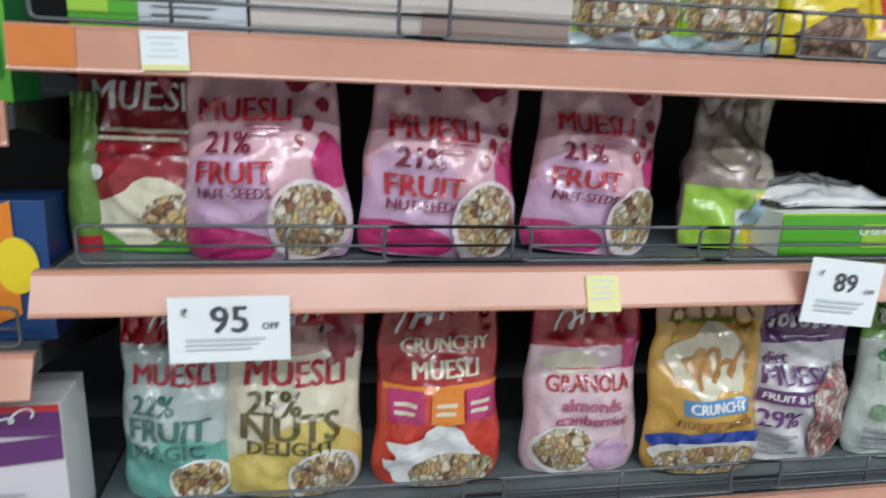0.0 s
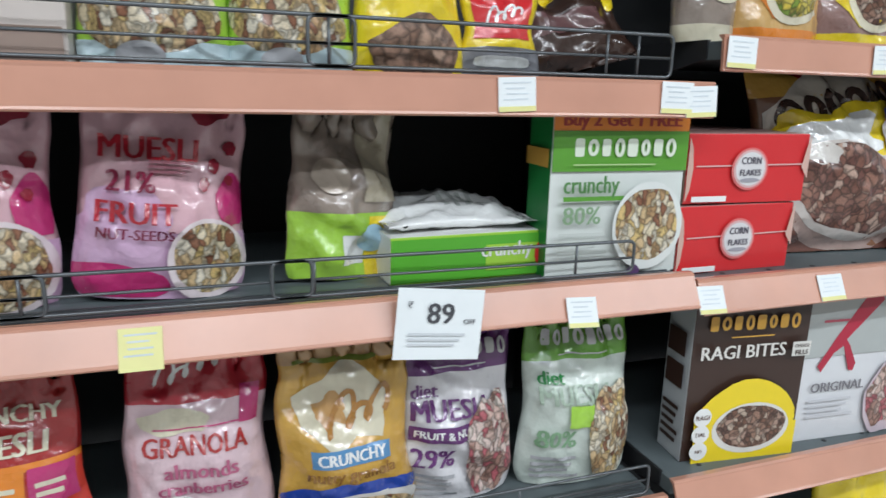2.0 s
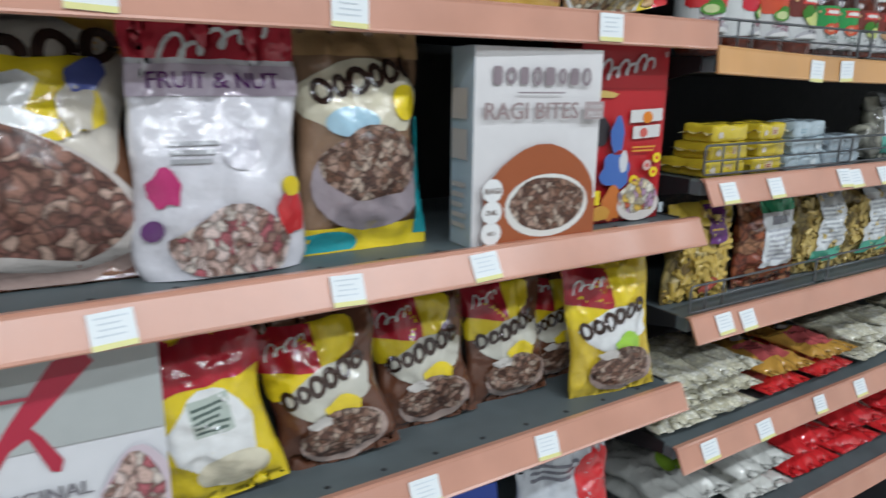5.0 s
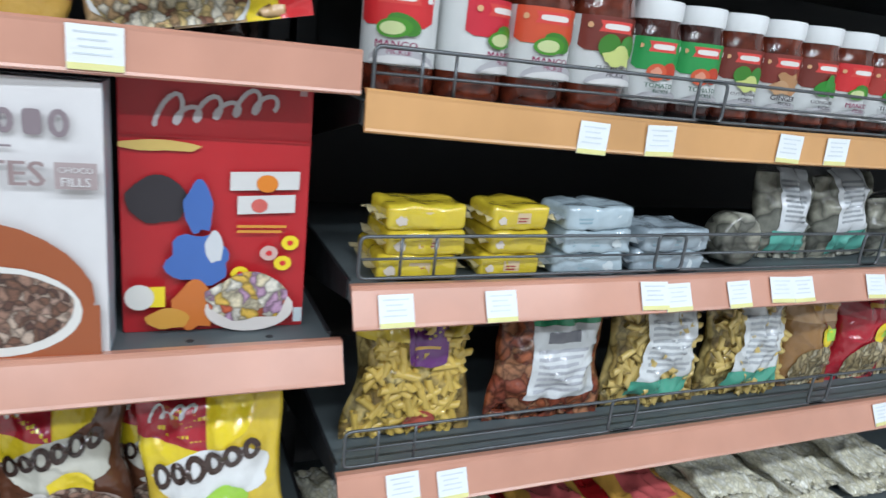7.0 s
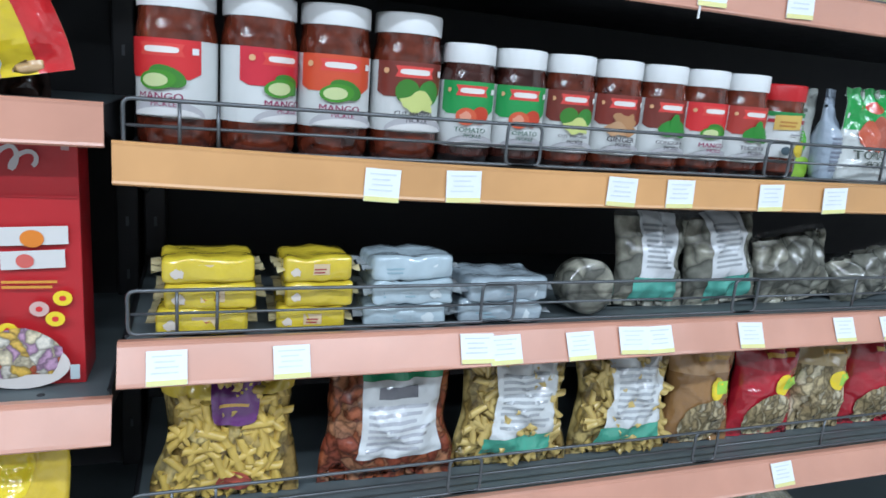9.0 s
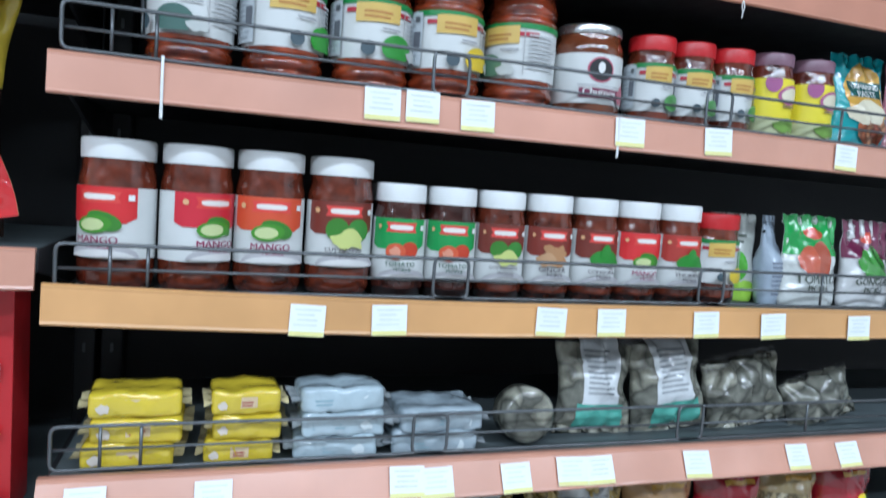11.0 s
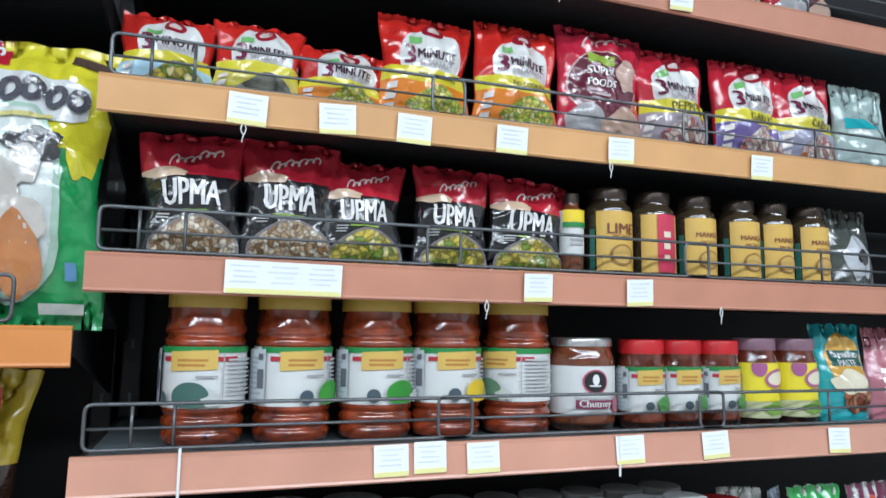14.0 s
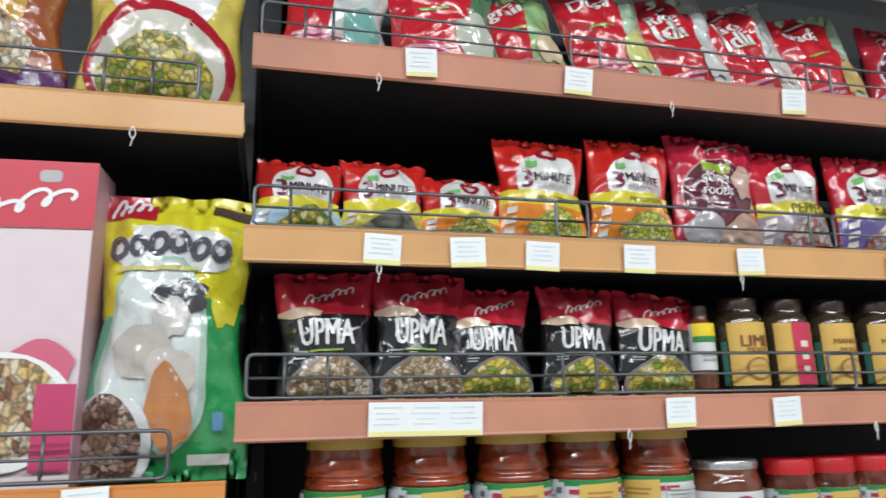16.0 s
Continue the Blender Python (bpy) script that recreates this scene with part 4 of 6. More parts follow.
def crunchy_red(p):
    p.rect(-0.5, 0.0, 0.5, 0.5, (0.6, 0.05, 0.03))
    p.scrawl(0, 0.86, 0.74, 0.08, WHITE, 6)
    p.word("CRUNCHY", 0.04, 0.7, 0.72, CREAM, bold=0.06)
    p.word("MUESLI", 0.04, 0.59, 0.54, CREAM, bold=0.06)
    p.rect(-0.46, 0.49, 0.5, 0.52, ORANGE)
    for a in (-0.28, 0.05, 0.34):
        p.rect(a - 0.14, 0.34, a + 0.13, 0.5, MAGENTA if a != 0.05 else ORANGE)
        p.bars(a - 0.1, 0.38, a + 0.09, 0.46, 2, CREAM)
    p.ell(0.02, 0.2, 0.36, 0.16, WHITE, wob=0.9)
    p.ell(0.05, 0.1, 0.42, 0.22, WHITE, wob=0.6)
    p.ell(0.1, 0.07, 0.34, 0.18, M_FLAKE)


pouch("muesli_pouch", "bright red crunchy muesli pouch with milk splash", 0.382, ZL, 0.17, 0.265, 0.085, (0.36, 0.02, 0.02), y=0.93, art=crunchy_red)


def granola(p):
    p.scrawl(-0.02, 0.83, 0.56, 0.075, WHITE, 5)
    p.rect(0.3, 0.56, 0.44, 0.72, MAGENTA)
    p.ell(-0.14, 0.6, 0.26, 0.08, CREAM, wob=0.3)
    p.word("GRANOLA", 0.0, 0.5, 0.72, (0.4, 0.03, 0.03), tall=1.2, bold=0.04)
    p.word("almonds", 0.02, 0.39, 0.5, (0.45, 0.1, 0.2), bold=0.05)
    p.word("cranberries", 0.02, 0.31, 0.6, (0.45, 0.1, 0.2), bold=0.05)
    p.rect(-0.3, 0.57, 0.3, 0.576, MAGENTA)
    p.bowl(-0.2, 0.14, 0.26, 0.22, M_FLAKE)
    p.ell(0.2, 0.12, 0.2, 0.12, LILAC, wob=0.3)


pouch("granola_pouch", "pale pink granola pouch with a red top band", 0.58, ZL, 0.168, 0.262, 0.085, (0.68, 0.5, 0.54), ((0.67, 1, CRIMSON),), y=0.935, art=granola)


def gold_art(p):
    p.rect(-0.4, 0.895, 0.42, 0.92, (0.2, 0.25, 0.04))
    p.ell(0.0, 0.68, 0.36, 0.24, CREAM, wob=0.4)
    p.ell(-0.12, 0.66, 0.12, 0.1, (0.5, 0.28, 0.1), wob=0.6)
    p.scrawl(0.06, 0.65, 0.5, 0.14, (0.42, 0.2, 0.05), 3, 0.22)
    p.rect(-0.3, 0.39, 0.3, 0.48, (0.1, 0.26, 0.48))
    p.word("CRUNCHY", 0.0, 0.435, 0.52, WHITE, bold=0.06)
    p.word("nutty granola", 0.0, 0.335, 0.66, (0.3, 0.14, 0.03))
    p.ell(0, 0.2, 0.5, 0.12, BLUE)
    p.bars(-0.3, 0.2, 0.3, 0.23, 1, WHITE)
    p.ell(0, 0.13, 0.48, 0.12, (0.66, 0.64, 0.6))
    p.ell(0, 0.08, 0.44, 0.16, M_FLAKE)


pouch("granola_pouch", "golden brown granola pouch with a blue band", 0.752, ZL, 0.178, 0.232, 0.09, GOLD, ((0.9, 1, KRAFT),), y=0.92, art=gold_art, rough=0.18)


def diet(c, food, green):
    def art(p):
        p.mark(0.05, 0.79, 0.8, 0.085, (0.62, 0.62, 0.62))
        p.bars(-0.2, 0.7, 0.3, 0.715, 1, (0.5, 0.5, 0.5))
        p.word("diet", -0.3, 0.6, 0.22, c, bold=0.05)
        p.word("MUESLI", -0.1, 0.51, 0.62, c if not green else (0.4, 0.5, 0.4), bold=0.05)
        if green:
            p.rect(-0.16, 0.34, 0.06, 0.46, LIME)
            p.word("80%", -0.25, 0.28, 0.32, (0.2, 0.35, 0.2), bold=0.05)
        else:
            p.rect(-0.42, 0.355, 0.15, 0.435, c)
            p.word("FRUIT & NUT", -0.14, 0.395, 0.48, WHITE, bold=0.05)
            p.word("29%", -0.24, 0.27, 0.32, c, bold=0.05)
        p.ell(0.26, 0.3, 0.22, 0.42, food, wob=0.35, seed=3)
        p.bars(-0.42, 0.06, -0.05, 0.2, 4, GREY)
    return art


pouch("muesli_pouch", "white muesli pouch with a purple top band", 0.898, ZL, 0.172, 0.255, 0.085, (0.68, 0.66, 0.68), ((0.67, 1, PURPLE),), y=0.935, art=diet(PURPLE, M_PINKFL, False))
pouch("muesli_pouch", "white muesli pouch with a green top band", 1.072, ZL, 0.174, 0.26, 0.09, (0.6, 0.66, 0.6), ((0.67, 1, (0.14, 0.34, 0.04)),), y=0.925, yaw=-3, art=diet(DGREEN, M_FLAKE, True))

# ---- bay Z ----
carton("cereal_carton", "bright green carton on the next bay's shelf", -0.13, 1.298, 0.16, 0.24, 0.07, GREEN, DGREEN, front_y=0.86, art=lambda p: (p.rect(0.3, 0.1, 0.46, 0.5, DGREEN), p.bars(0.3, 0.12, 0.44, 0.48, 6, LIME)))
carton("cereal_carton", "dark blue carton with orange print", -0.115, 1.052, 0.15, 0.15, 0.06, (0.015, 0.06, 0.2), (0.01, 0.04, 0.14), front_y=0.875, art=lambda p: (p.rect(0.05, 0.1, 0.3, 0.9, ORANGE, slant=0.1), p.ell(0.3, 0.55, 0.14, 0.2, YELLOW)))


def purple_box(p):
    p.rect(-0.5, 0.82, 0.5, 0.96, PURPLE)
    p.rect(-0.5, 0.96, 0.5, 1.0, RED)
    p.scrawl(0.05, 0.89, 0.6, 0.06, WHITE, 5)
    p.rect(-0.5, 0.6, 0.5, 0.74, PURPLE, slant=0.08)
    p.ell(0.1, 0.3, 0.3, 0.1, PINK)
    p.bars(-0.3, 0.4, 0.3, 0.5, 3, GREY)


carton("nutrition_carton", "white carton with a purple band", -0.125, 0.786, 0.17, 0.2, 0.08, (0.66, 0.62, 0.66), WHITE, front_y=0.86, art=purple_box)
fence(-0.45, -0.06, 1.057, 0.045, (-0.1,))

# ---- bay B, middle shelf ----
ZB = 1.128


def corn_flakes(p):
    p.rect(-0.43, 0.53, 0.45, 0.55, (0.66, 0.4, 0.38), name="flap_edge", slant=0.02)
    p.put("worn_edge", [(x * p.w, z * p.h) for x, z in ((-0.5, 0.03), (-0.47, 0.2), (-0.455, 0.5), (-0.47, 0.8), (-0.5, 0.95))], (0.62, 0.4, 0.34))
    p.put("worn_edge", [(x * p.w, z * p.h) for x, z in ((0.5, 0.35), (0.5, 0.97), (0.475, 0.85), (0.44, 0.52))], (0.62, 0.4, 0.34))
    p.ell(0.0, 0.5, 0.15, 0.145, (0.7, 0.16, 0.16), name="logo_shape")
    p.ell(0.0, 0.5, 0.135, 0.13, (0.68, 0.42, 0.42), name="logo_shape")
    p.ell(0.0, 0.5, 0.12, 0.115, (0.7, 0.68, 0.69), name="logo_shape")
    p.word("CORN", 0.0, 0.62, 0.16, (0.08, 0.07, 0.1), tall=1.2, bold=0.04)
    p.word("FLAKES", 0.0, 0.45, 0.17, (0.08, 0.07, 0.1), tall=1.1, bold=0.03)
    p.ell(0.0, 0.34, 0.08, 0.014, (0.35, 0.34, 0.38), name="logo_shape")
    p.rect(-0.46, 0.04, -0.18, 0.12, WHITE)


for z, x, yw in ((ZB, 1.262, 1), (ZB + 0.092, 1.274, -2)):
    carton("corn_flakes_carton", "bright red corn flakes carton lying flat", x, z, 0.19, 0.09, 0.21, RED, (0.5, 0.3, 0.28), front_y=0.868, yaw=yw, art=corn_flakes, group="stacked red cartons")


def choc_bag(p):
    p.rect(-0.5, 0.8, 0.5, 1.0, GOLD)
    p.ell(-0.1, 0.97, 0.2, 0.13, CRIMSON, n=4)
    p.ell(0.05, 0.64, 0.5, 0.32, (0.66, 0.6, 0.52), wob=0.2)
    p.hoops(((-0.34, 0.7), (-0.2, 0.73), (-0.06, 0.75), (0.08, 0.77), (0.22, 0.8), (0.35, 0.84)), 0.05, 1.35, DBROWN)
    p.ell(-0.25, 0.58, 0.26, 0.15, YELLOW, wob=0.4, seed=1)
    p.ell(0.16, 0.64, 0.28, 0.16, YELLOW, wob=0.4, seed=3)
    p.ell(-0.02, 0.56, 0.3, 0.14, WHITE, wob=0.5, seed=9)
    p.ell(-0.34, 0.14, 0.2, 0.16, (0.45, 0.16, 0.05), wob=0.3)
    p.ell(0.1, 0.1, 0.46, 0.16, (0.14, 0.055, 0.04), wob=0.2)
    p.ell(0.02, 0.27, 0.47, 0.27, (0.34, 0.24, 0.21), name="printed_bowl", turn=-0.25)
    p.ell(0.02, 0.31, 0.46, 0.24, (0.62, 0.56, 0.52), name="printed_bowl", turn=-0.25)
    p.ell(0.03, 0.325, 0.43, 0.21, M_CHOCBIG, wob=0.12, turn=-0.25)
    p.ell(-0.2, 0.5, 0.12, 0.05, (0.66, 0.62, 0.58), wob=0.4)
    p.ell(0.32, 0.62, 0.07, 0.1, (0.55, 0.5, 0.42), wob=0.3)
    p.ell(0.33, 0.72, 0.07, 0.06, (0.08, 0.1, 0.3), wob=0.3)


pouch("cereal_bag", "large shiny brown chocolate cereal bag", 1.488, ZB, 0.285, 0.285, 0.12, (0.24, 0.11, 0.06), y=0.925, yaw=-4, lean=12, art=choc_bag, rough=0.14, style="pillow", category="cereal bag")


def fruit_nut(p):
    p.scrawl(0, 0.91, 0.66, 0.08, WHITE, 5)
    p.rect(-0.5, 0.7, 0.5, 0.82, (0.5, 0.42, 0.5))
    p.word("FRUIT & NUT", 0.0, 0.76, 0.76, PURPLE)
    p.ell(-0.34, 0.36, 0.1, 0.1, MAGENTA, wob=0.4)
    p.ell(0.1, 0.5, 0.12, 0.12, (0.55, 0.53, 0.58))
    p.bars(-0.3, 0.45, 0.0, 0.55, 3, GREY)
    p.ell(0.06, 0.12, 0.36, 0.22, M_PINKFL, wob=0.3)
    p.ell(0.4, 0.24, 0.1, 0.14, RED, wob=0.2)
    p.ell(0.42, 0.34, 0.08, 0.06, YELLOW)
    p.ell(-0.4, 0.2, 0.06, 0.06, PURPLE)


pouch("fruit_nut_pouch", "white fruit and nut pouch with a red top", 1.692, ZB, 0.186, 0.27, 0.085, (0.68, 0.66, 0.7), ((0.84, 1, (0.5, 0.03, 0.05)),), y=0.895, yaw=-2, art=fruit_nut, rough=0.2)


def choc_bag2(p):
    p.rect(-0.5, 0.86, 0.5, 1.0, KRAFT)
    p.ell(0, 0.68, 0.5, 0.24, CREAM, wob=0.2)
    p.hoops([(-0.32 + 0.13 * k, 0.71 + 0.022 * k) for k in range(6)], 0.05, 1.3, DBROWN)
    p.ell(0.3, 0.66, 0.12, 0.12, YELLOW)
    p.ell(-0.15, 0.58, 0.2, 0.1, SKY)
    p.rect(-0.5, 0.0, 0.5, 0.12, YELLOW)
    p.ell(-0.3, 0.04, 0.24, 0.1, TEAL)
    p.ell(0.02, 0.32, 0.46, 0.34, (0.36, 0.3, 0.33), name="printed_bowl")
    p.ell(0.02, 0.4, 0.4, 0.24, M_CHOC, wob=0.15)
    p.rect(0.4, 0.05, 0.5, 0.6, TEAL)


pouch("cereal_bag", "brown and yellow chocolate cereal bag", 1.868, ZB, 0.178, 0.272, 0.09, (0.3, 0.18, 0.11), y=0.92, art=choc_bag2, rough=0.16, style="pillow", category="cereal bag")


def bites(bg, blob, name_c, food):
    def art(p):
        p.mark(0, 0.86, 0.78, 0.09, name_c)
        p.bars(-0.2, 0.775, 0.2, 0.79, 1, name_c)
        p.word("RAGI BITES", -0.08, 0.69, 0.72, (0.72, 0.7, 0.66) if bg[0] < 0.3 else (0.3, 0.22, 0.22))
        p.ell(0.02, 0.24, 0.45, 0.34, blob, name="printed_panel", wob=0.1)
        p.rect(-0.43, 0.0, 0.47, 0.22, blob)
        p.bowl(0.06, 0.2, 0.34, 0.21, food, (0.7, 0.68, 0.64))
        for b, wd in ((0.08, "NO"), (0.19, "DAL"), (0.3, "RAGI")):
            p.ell(-0.38, b, 0.075, 0.075, WHITE)
            p.word(wd, -0.38, b, 0.028 * len(wd), (0.16, 0.1, 0.08))
        p.rect(0.32, 0.645, 0.48, 0.735, (0.7, 0.68, 0.64) if bg[0] < 0.3 else (0.4, 0.32, 0.32))
        p.word("CHOCO", 0.4, 0.71, 0.13, bg)
        p.word("FILLS", 0.4, 0.67, 0.11, bg)
    return art


def side_bars(c):
    return lambda p: (p.bars(-0.35, 0.1, 0.35, 0.36, 5, c), p.rect(-0.35, 0.45, 0.35, 0.6, c), p.rect(-0.35, 0.65, 0.35, 0.8, c))


carton("cereal_carton", "white chocolate bites carton with an orange-brown blob", 2.086, ZB, 0.2, 0.25, 0.055, (0.7, 0.68, 0.68), (0.42, 0.5, 0.56), front_y=0.84, yaw=-3, art=bites((0.7, 0.68, 0.68), (0.34, 0.09, 0.03), (0.25, 0.2, 0.22), M_CHOC), side_art=side_bars((0.5, 0.45, 0.42)))


def loops(p):
    p.rect(-0.5, 0.745, 0.5, 0.75, (0.36, 0.01, 0.015))
    p.scrawl(-0.02, 0.86, 0.62, 0.08, (0.6, 0.55, 0.56), 6, 0.2, turn=-0.04)
    p.rect(0.42, 0.92, 0.46, 0.95, (0.5, 0.3, 0.3))
    p.ell(-0.3, 0.715, 0.24, 0.028, (0.6, 0.42, 0.12), name="printed_spoon", wob=0.3)
    p.ell(-0.31, 0.52, 0.16, 0.13, (0.03, 0.025, 0.03), wob=0.15)
    p.rect(0.06, 0.56, 0.44, 0.63, (0.66, 0.64, 0.62), name="logo_shape", slant=0.01)
    p.rect(0.1, 0.47, 0.42, 0.54, (0.66, 0.64, 0.62), name="logo_shape", slant=0.01)
    p.ell(0.26, 0.59, 0.06, 0.05, ORANGE, name="logo_shape")
    p.ell(0.22, 0.505, 0.045, 0.04, (0.6, 0.12, 0.1), name="logo_shape")
    p.bars(0.1, 0.4, 0.4, 0.44, 2, (0.66, 0.3, 0.04))
    for a, b, c in ((0.4, 0.36, YELLOW), (0.28, 0.32, (0.62, 0.4, 0.36)), (0.36, 0.28, YELLOW), (0.12, 0.24, YELLOW)):
        p.ell(a, b, 0.05, 0.045, c, name="printed_ring")
        p.ell(a, b, 0.018, 0.016, RED, name="printed_ring")
    p.ell(-0.1, 0.5, 0.08, 0.14, (0.06, 0.14, 0.42), name="printed_shape", wob=0.3)
    p.ell(-0.1, 0.3, 0.18, 0.15, (0.06, 0.14, 0.42), name="printed_shape", wob=0.35, seed=2)
    p.ell(-0.02, 0.35, 0.05, 0.09, (0.62, 0.63, 0.65), name="printed_shape", wob=0.2)
    p.ell(-0.12, 0.12, 0.12, 0.14, (0.56, 0.16, 0.03), name="printed_shape", wob=0.3)
    p.ell(-0.26, 0.07, 0.12, 0.06, (0.6, 0.3, 0.05), name="printed_shape", wob=0.2)
    p.ell(0.18, 0.1, 0.25, 0.14, (0.68, 0.62, 0.58), name="printed_bowl")
    p.ell(0.18, 0.15, 0.24, 0.14, M_LOOPS, wob=0.25)
    p.rect(-0.36, 0.12, -0.28, 0.2, YELLOW)
    p.ell(-0.41, 0.16, 0.075, 0.075, (0.66, 0.64, 0.6))
    p.rect(0.43, 0.04, 0.48, 0.1, (0.5, 0.56, 0.58))


carton("cereal_carton", "red ring-cereal carton with a bowl picture", 2.283, ZB, 0.178, 0.268, 0.065, (0.46, 0.016, 0.022), (0.4, 0.015, 0.02), front_y=0.885, yaw=-1, art=loops)

# ---- bay B, upper shelf ----
ZB2 = 1.419


def bowl_pouch(c2, food):
    return lambda p: (p.ell(0.0, 0.35, 0.42, 0.36, c2, wob=0.2), p.bowl(0.05, 0.28, 0.36, 0.3, food, CREAM), p.rect(-0.5, 0.78, 0.5, 0.92, CRIMSON), p.scrawl(0, 0.86, 0.6, 0.06, WHITE, 4))


for x, w, base, c2, food in (
    (1.2, 0.09, TAUPE, CREAM, M_FLAKE), (1.31, 0.15, (0.6, 0.36, 0.12), ORANGE, M_YELFL), (1.455, 0.16, (0.28, 0.16, 0.14), YELLOW, M_CHOC),
    (1.62, 0.16, (0.36, 0.2, 0.1), YELLOW, M_CHOC), (1.78, 0.12, LIME, DGREEN, M_FLAKE), (1.92, 0.15, ORANGE, YELLOW, M_FLAKE), (2.08, 0.16, (0.5, 0.2, 0.08), GOLD, M_FLAKE),
):
    pouch("cereal_pouch", "colourful printed cereal pouch with a bowl picture", x, ZB2, w, 0.25, 0.08, base, ((0.0, 0.08, c2),), y=0.9, art=bowl_pouch(c2, food), group="pouches above the chocolate cereal")


def corner_bag(p):
    p.ell(-0.2, 0.62, 0.24, 0.24, M_LOOPS, wob=0.2)
    p.rect(0.18, 0.0, 0.34, 1.0, YELLOW)
    p.rect(0.34, 0.0, 0.5, 1.0, RED)
    p.ell(-0.1, 0.2, 0.4, 0.26, WHITE, wob=0.3)
    p.ell(-0.1, 0.14, 0.36, 0.18, M_FLAKE, wob=0.2)


pouch("cereal_bag", "white, yellow and red cereal bag at the shelf end", 2.272, ZB2 + 0.012, 0.2, 0.235, 0.09, (0.62, 0.4, 0.2), y=0.9, roll=-12, art=corner_bag, rough=0.16, style="pillow", category="cereal bag")

# the brown band paints the shadow over the bag's lower part
pouch("cereal_bag", "yellow cereal bag standing behind, its top flopped forward", 2.25, ZB2, 0.16, 0.285, 0.07, (0.68, 0.5, 0.05), ((0.0, 0.62, DBROWN),), y=1.0, lean=-7, roll=4, style="pillow", crumple=1.8, rough=0.14, category="cereal bag")

# ---- bay B, lower shelf ----
ZB1 = 0.847
carton("cereal_carton", "dark brown chocolate bites carton with a yellow blob", 1.314, ZB1, 0.186, 0.24, 0.06, DBROWN, (0.5, 0.52, 0.54), front_y=0.862, yaw=-6, art=bites(DBROWN, YELLOW, (0.66, 0.36, 0.05), M_CHOC), side_art=side_bars(DBROWN))


def slim_box(p):
    p.rect(-0.5, 0.56, 0.5, 1.0, (0.42, 0.44, 0.43))
    p.put("logo_shape", [(x * p.w, z * p.h) for x, z in ((0.02, 0.92), (0.16, 0.95), (0.2, 0.9), (-0.1, 0.66), (-0.06, 0.62), (0.02, 0.5), (0.0, 0.45), (-0.04, 0.46), (-0.12, 0.62), (-0.2, 0.58), (-0.3, 0.46), (-0.34, 0.5), (-0.2, 0.68))], (0.42, 0.02, 0.05))
    p.word("ORIGINAL", -0.12, 0.36, 0.5, (0.2, 0.19, 0.21), bold=0.04)
    p.bars(-0.34, 0.78, -0.08, 0.81, 1, (0.5, 0.08, 0.12))
    p.bars(-0.38, 0.16, 0.06, 0.3, 4, (0.55, 0.55, 0.58))
    p.ell(0.36, 0.24, 0.2, 0.3, (0.6, 0.5, 0.55), wob=0.2)
    p.ell(0.34, 0.26, 0.16, 0.24, M_PINKFL, wob=0.3)
    p.rect(-0.45, 0.94, -0.2, 1.0, CRIMSON)


carton("cereal_carton", "white and grey flakes carton with a red mark", 1.512, ZB1, 0.196, 0.245, 0.055, (0.68, 0.68, 0.7), (0.5, 0.5, 0.52), front_y=0.862, yaw=-4, art=slim_box)


def choc_small(yel):
    def art(p):
        p.ell(-0.1, 0.74, 0.5, 0.2, YELLOW, turn=0.45, wob=0.2)
        p.rect(-0.5, 0.72, 0.0, 1.0, CRIMSON, slant=-0.08)
        p.scrawl(-0.24, 0.84, 0.36, 0.06, WHITE, 4)
        p.ell(0.0, 0.52, 0.44, 0.2, (0.6, 0.58, 0.5) if not yel else WHITE, wob=0.3, seed=4)
        p.hoops([(-0.34 + 0.13 * k, 0.52 + 0.025 * k) for k in range(6)], 0.05, 1.35, DBROWN)
        p.ell(0.12, 0.4, 0.18, 0.1, LIME if yel else YELLOW, wob=0.3)
        p.ell(0.06, 0.2, 0.38, 0.24, (0.4, 0.3, 0.26), name="printed_bowl")
        p.ell(0.06, 0.23, 0.37, 0.2, M_CHOC, wob=0.2)
        p.ell(-0.12, 0.34, 0.12, 0.05, (0.66, 0.62, 0.58), wob=0.4)
    return art


for x, w, h, yy, yel, yw, rl in ((1.83, 0.158, 0.212, 0.905, 0, -10, -11), (1.98, 0.155, 0.21, 0.935, 0, -8, -6), (2.13, 0.148, 0.205, 0.945, 0, -6, -4), (2.238, 0.12, 0.19, 0.965, 0, -5, -3), (2.288, 0.158, 0.225, 0.872, 1, -12, -5)):
    pouch("chocolate_packet", "yellow chocolate cereal packet at the shelf end" if yel else "shiny brown chocolate cereal packet", x, ZB1, w, h, 0.06, (0.7, 0.5, 0.04) if yel else BROWN, y=yy, yaw=yw, roll=rl, lean=6, style="pillow", art=choc_small(yel), rough=0.14, group="chocolate cereal packets")


def tilted(p):
    p.rect(-0.5, 0.72, 0.5, 1.0, CRIMSON)
    p.ell(0.1, 0.45, 0.34, 0.3, WHITE, wob=0.3)
    p.rect(-0.05, 0.45, 0.25, 0.66, (0.5, 0.56, 0.5))
    p.bars(-0.03, 0.47, 0.23, 0.64, 5, (0.1, 0.14, 0.12))
    p.ell(0.15, 0.2, 0.26, 0.15, CREAM)


pouch("cereal_packet", "yellow and red packet leaning forward", 1.668, ZB1 + 0.005, 0.165, 0.215, 0.065, YELLOW, y=0.895, yaw=-8, roll=-10, lean=2, style="pillow", art=tilted, rough=0.14)
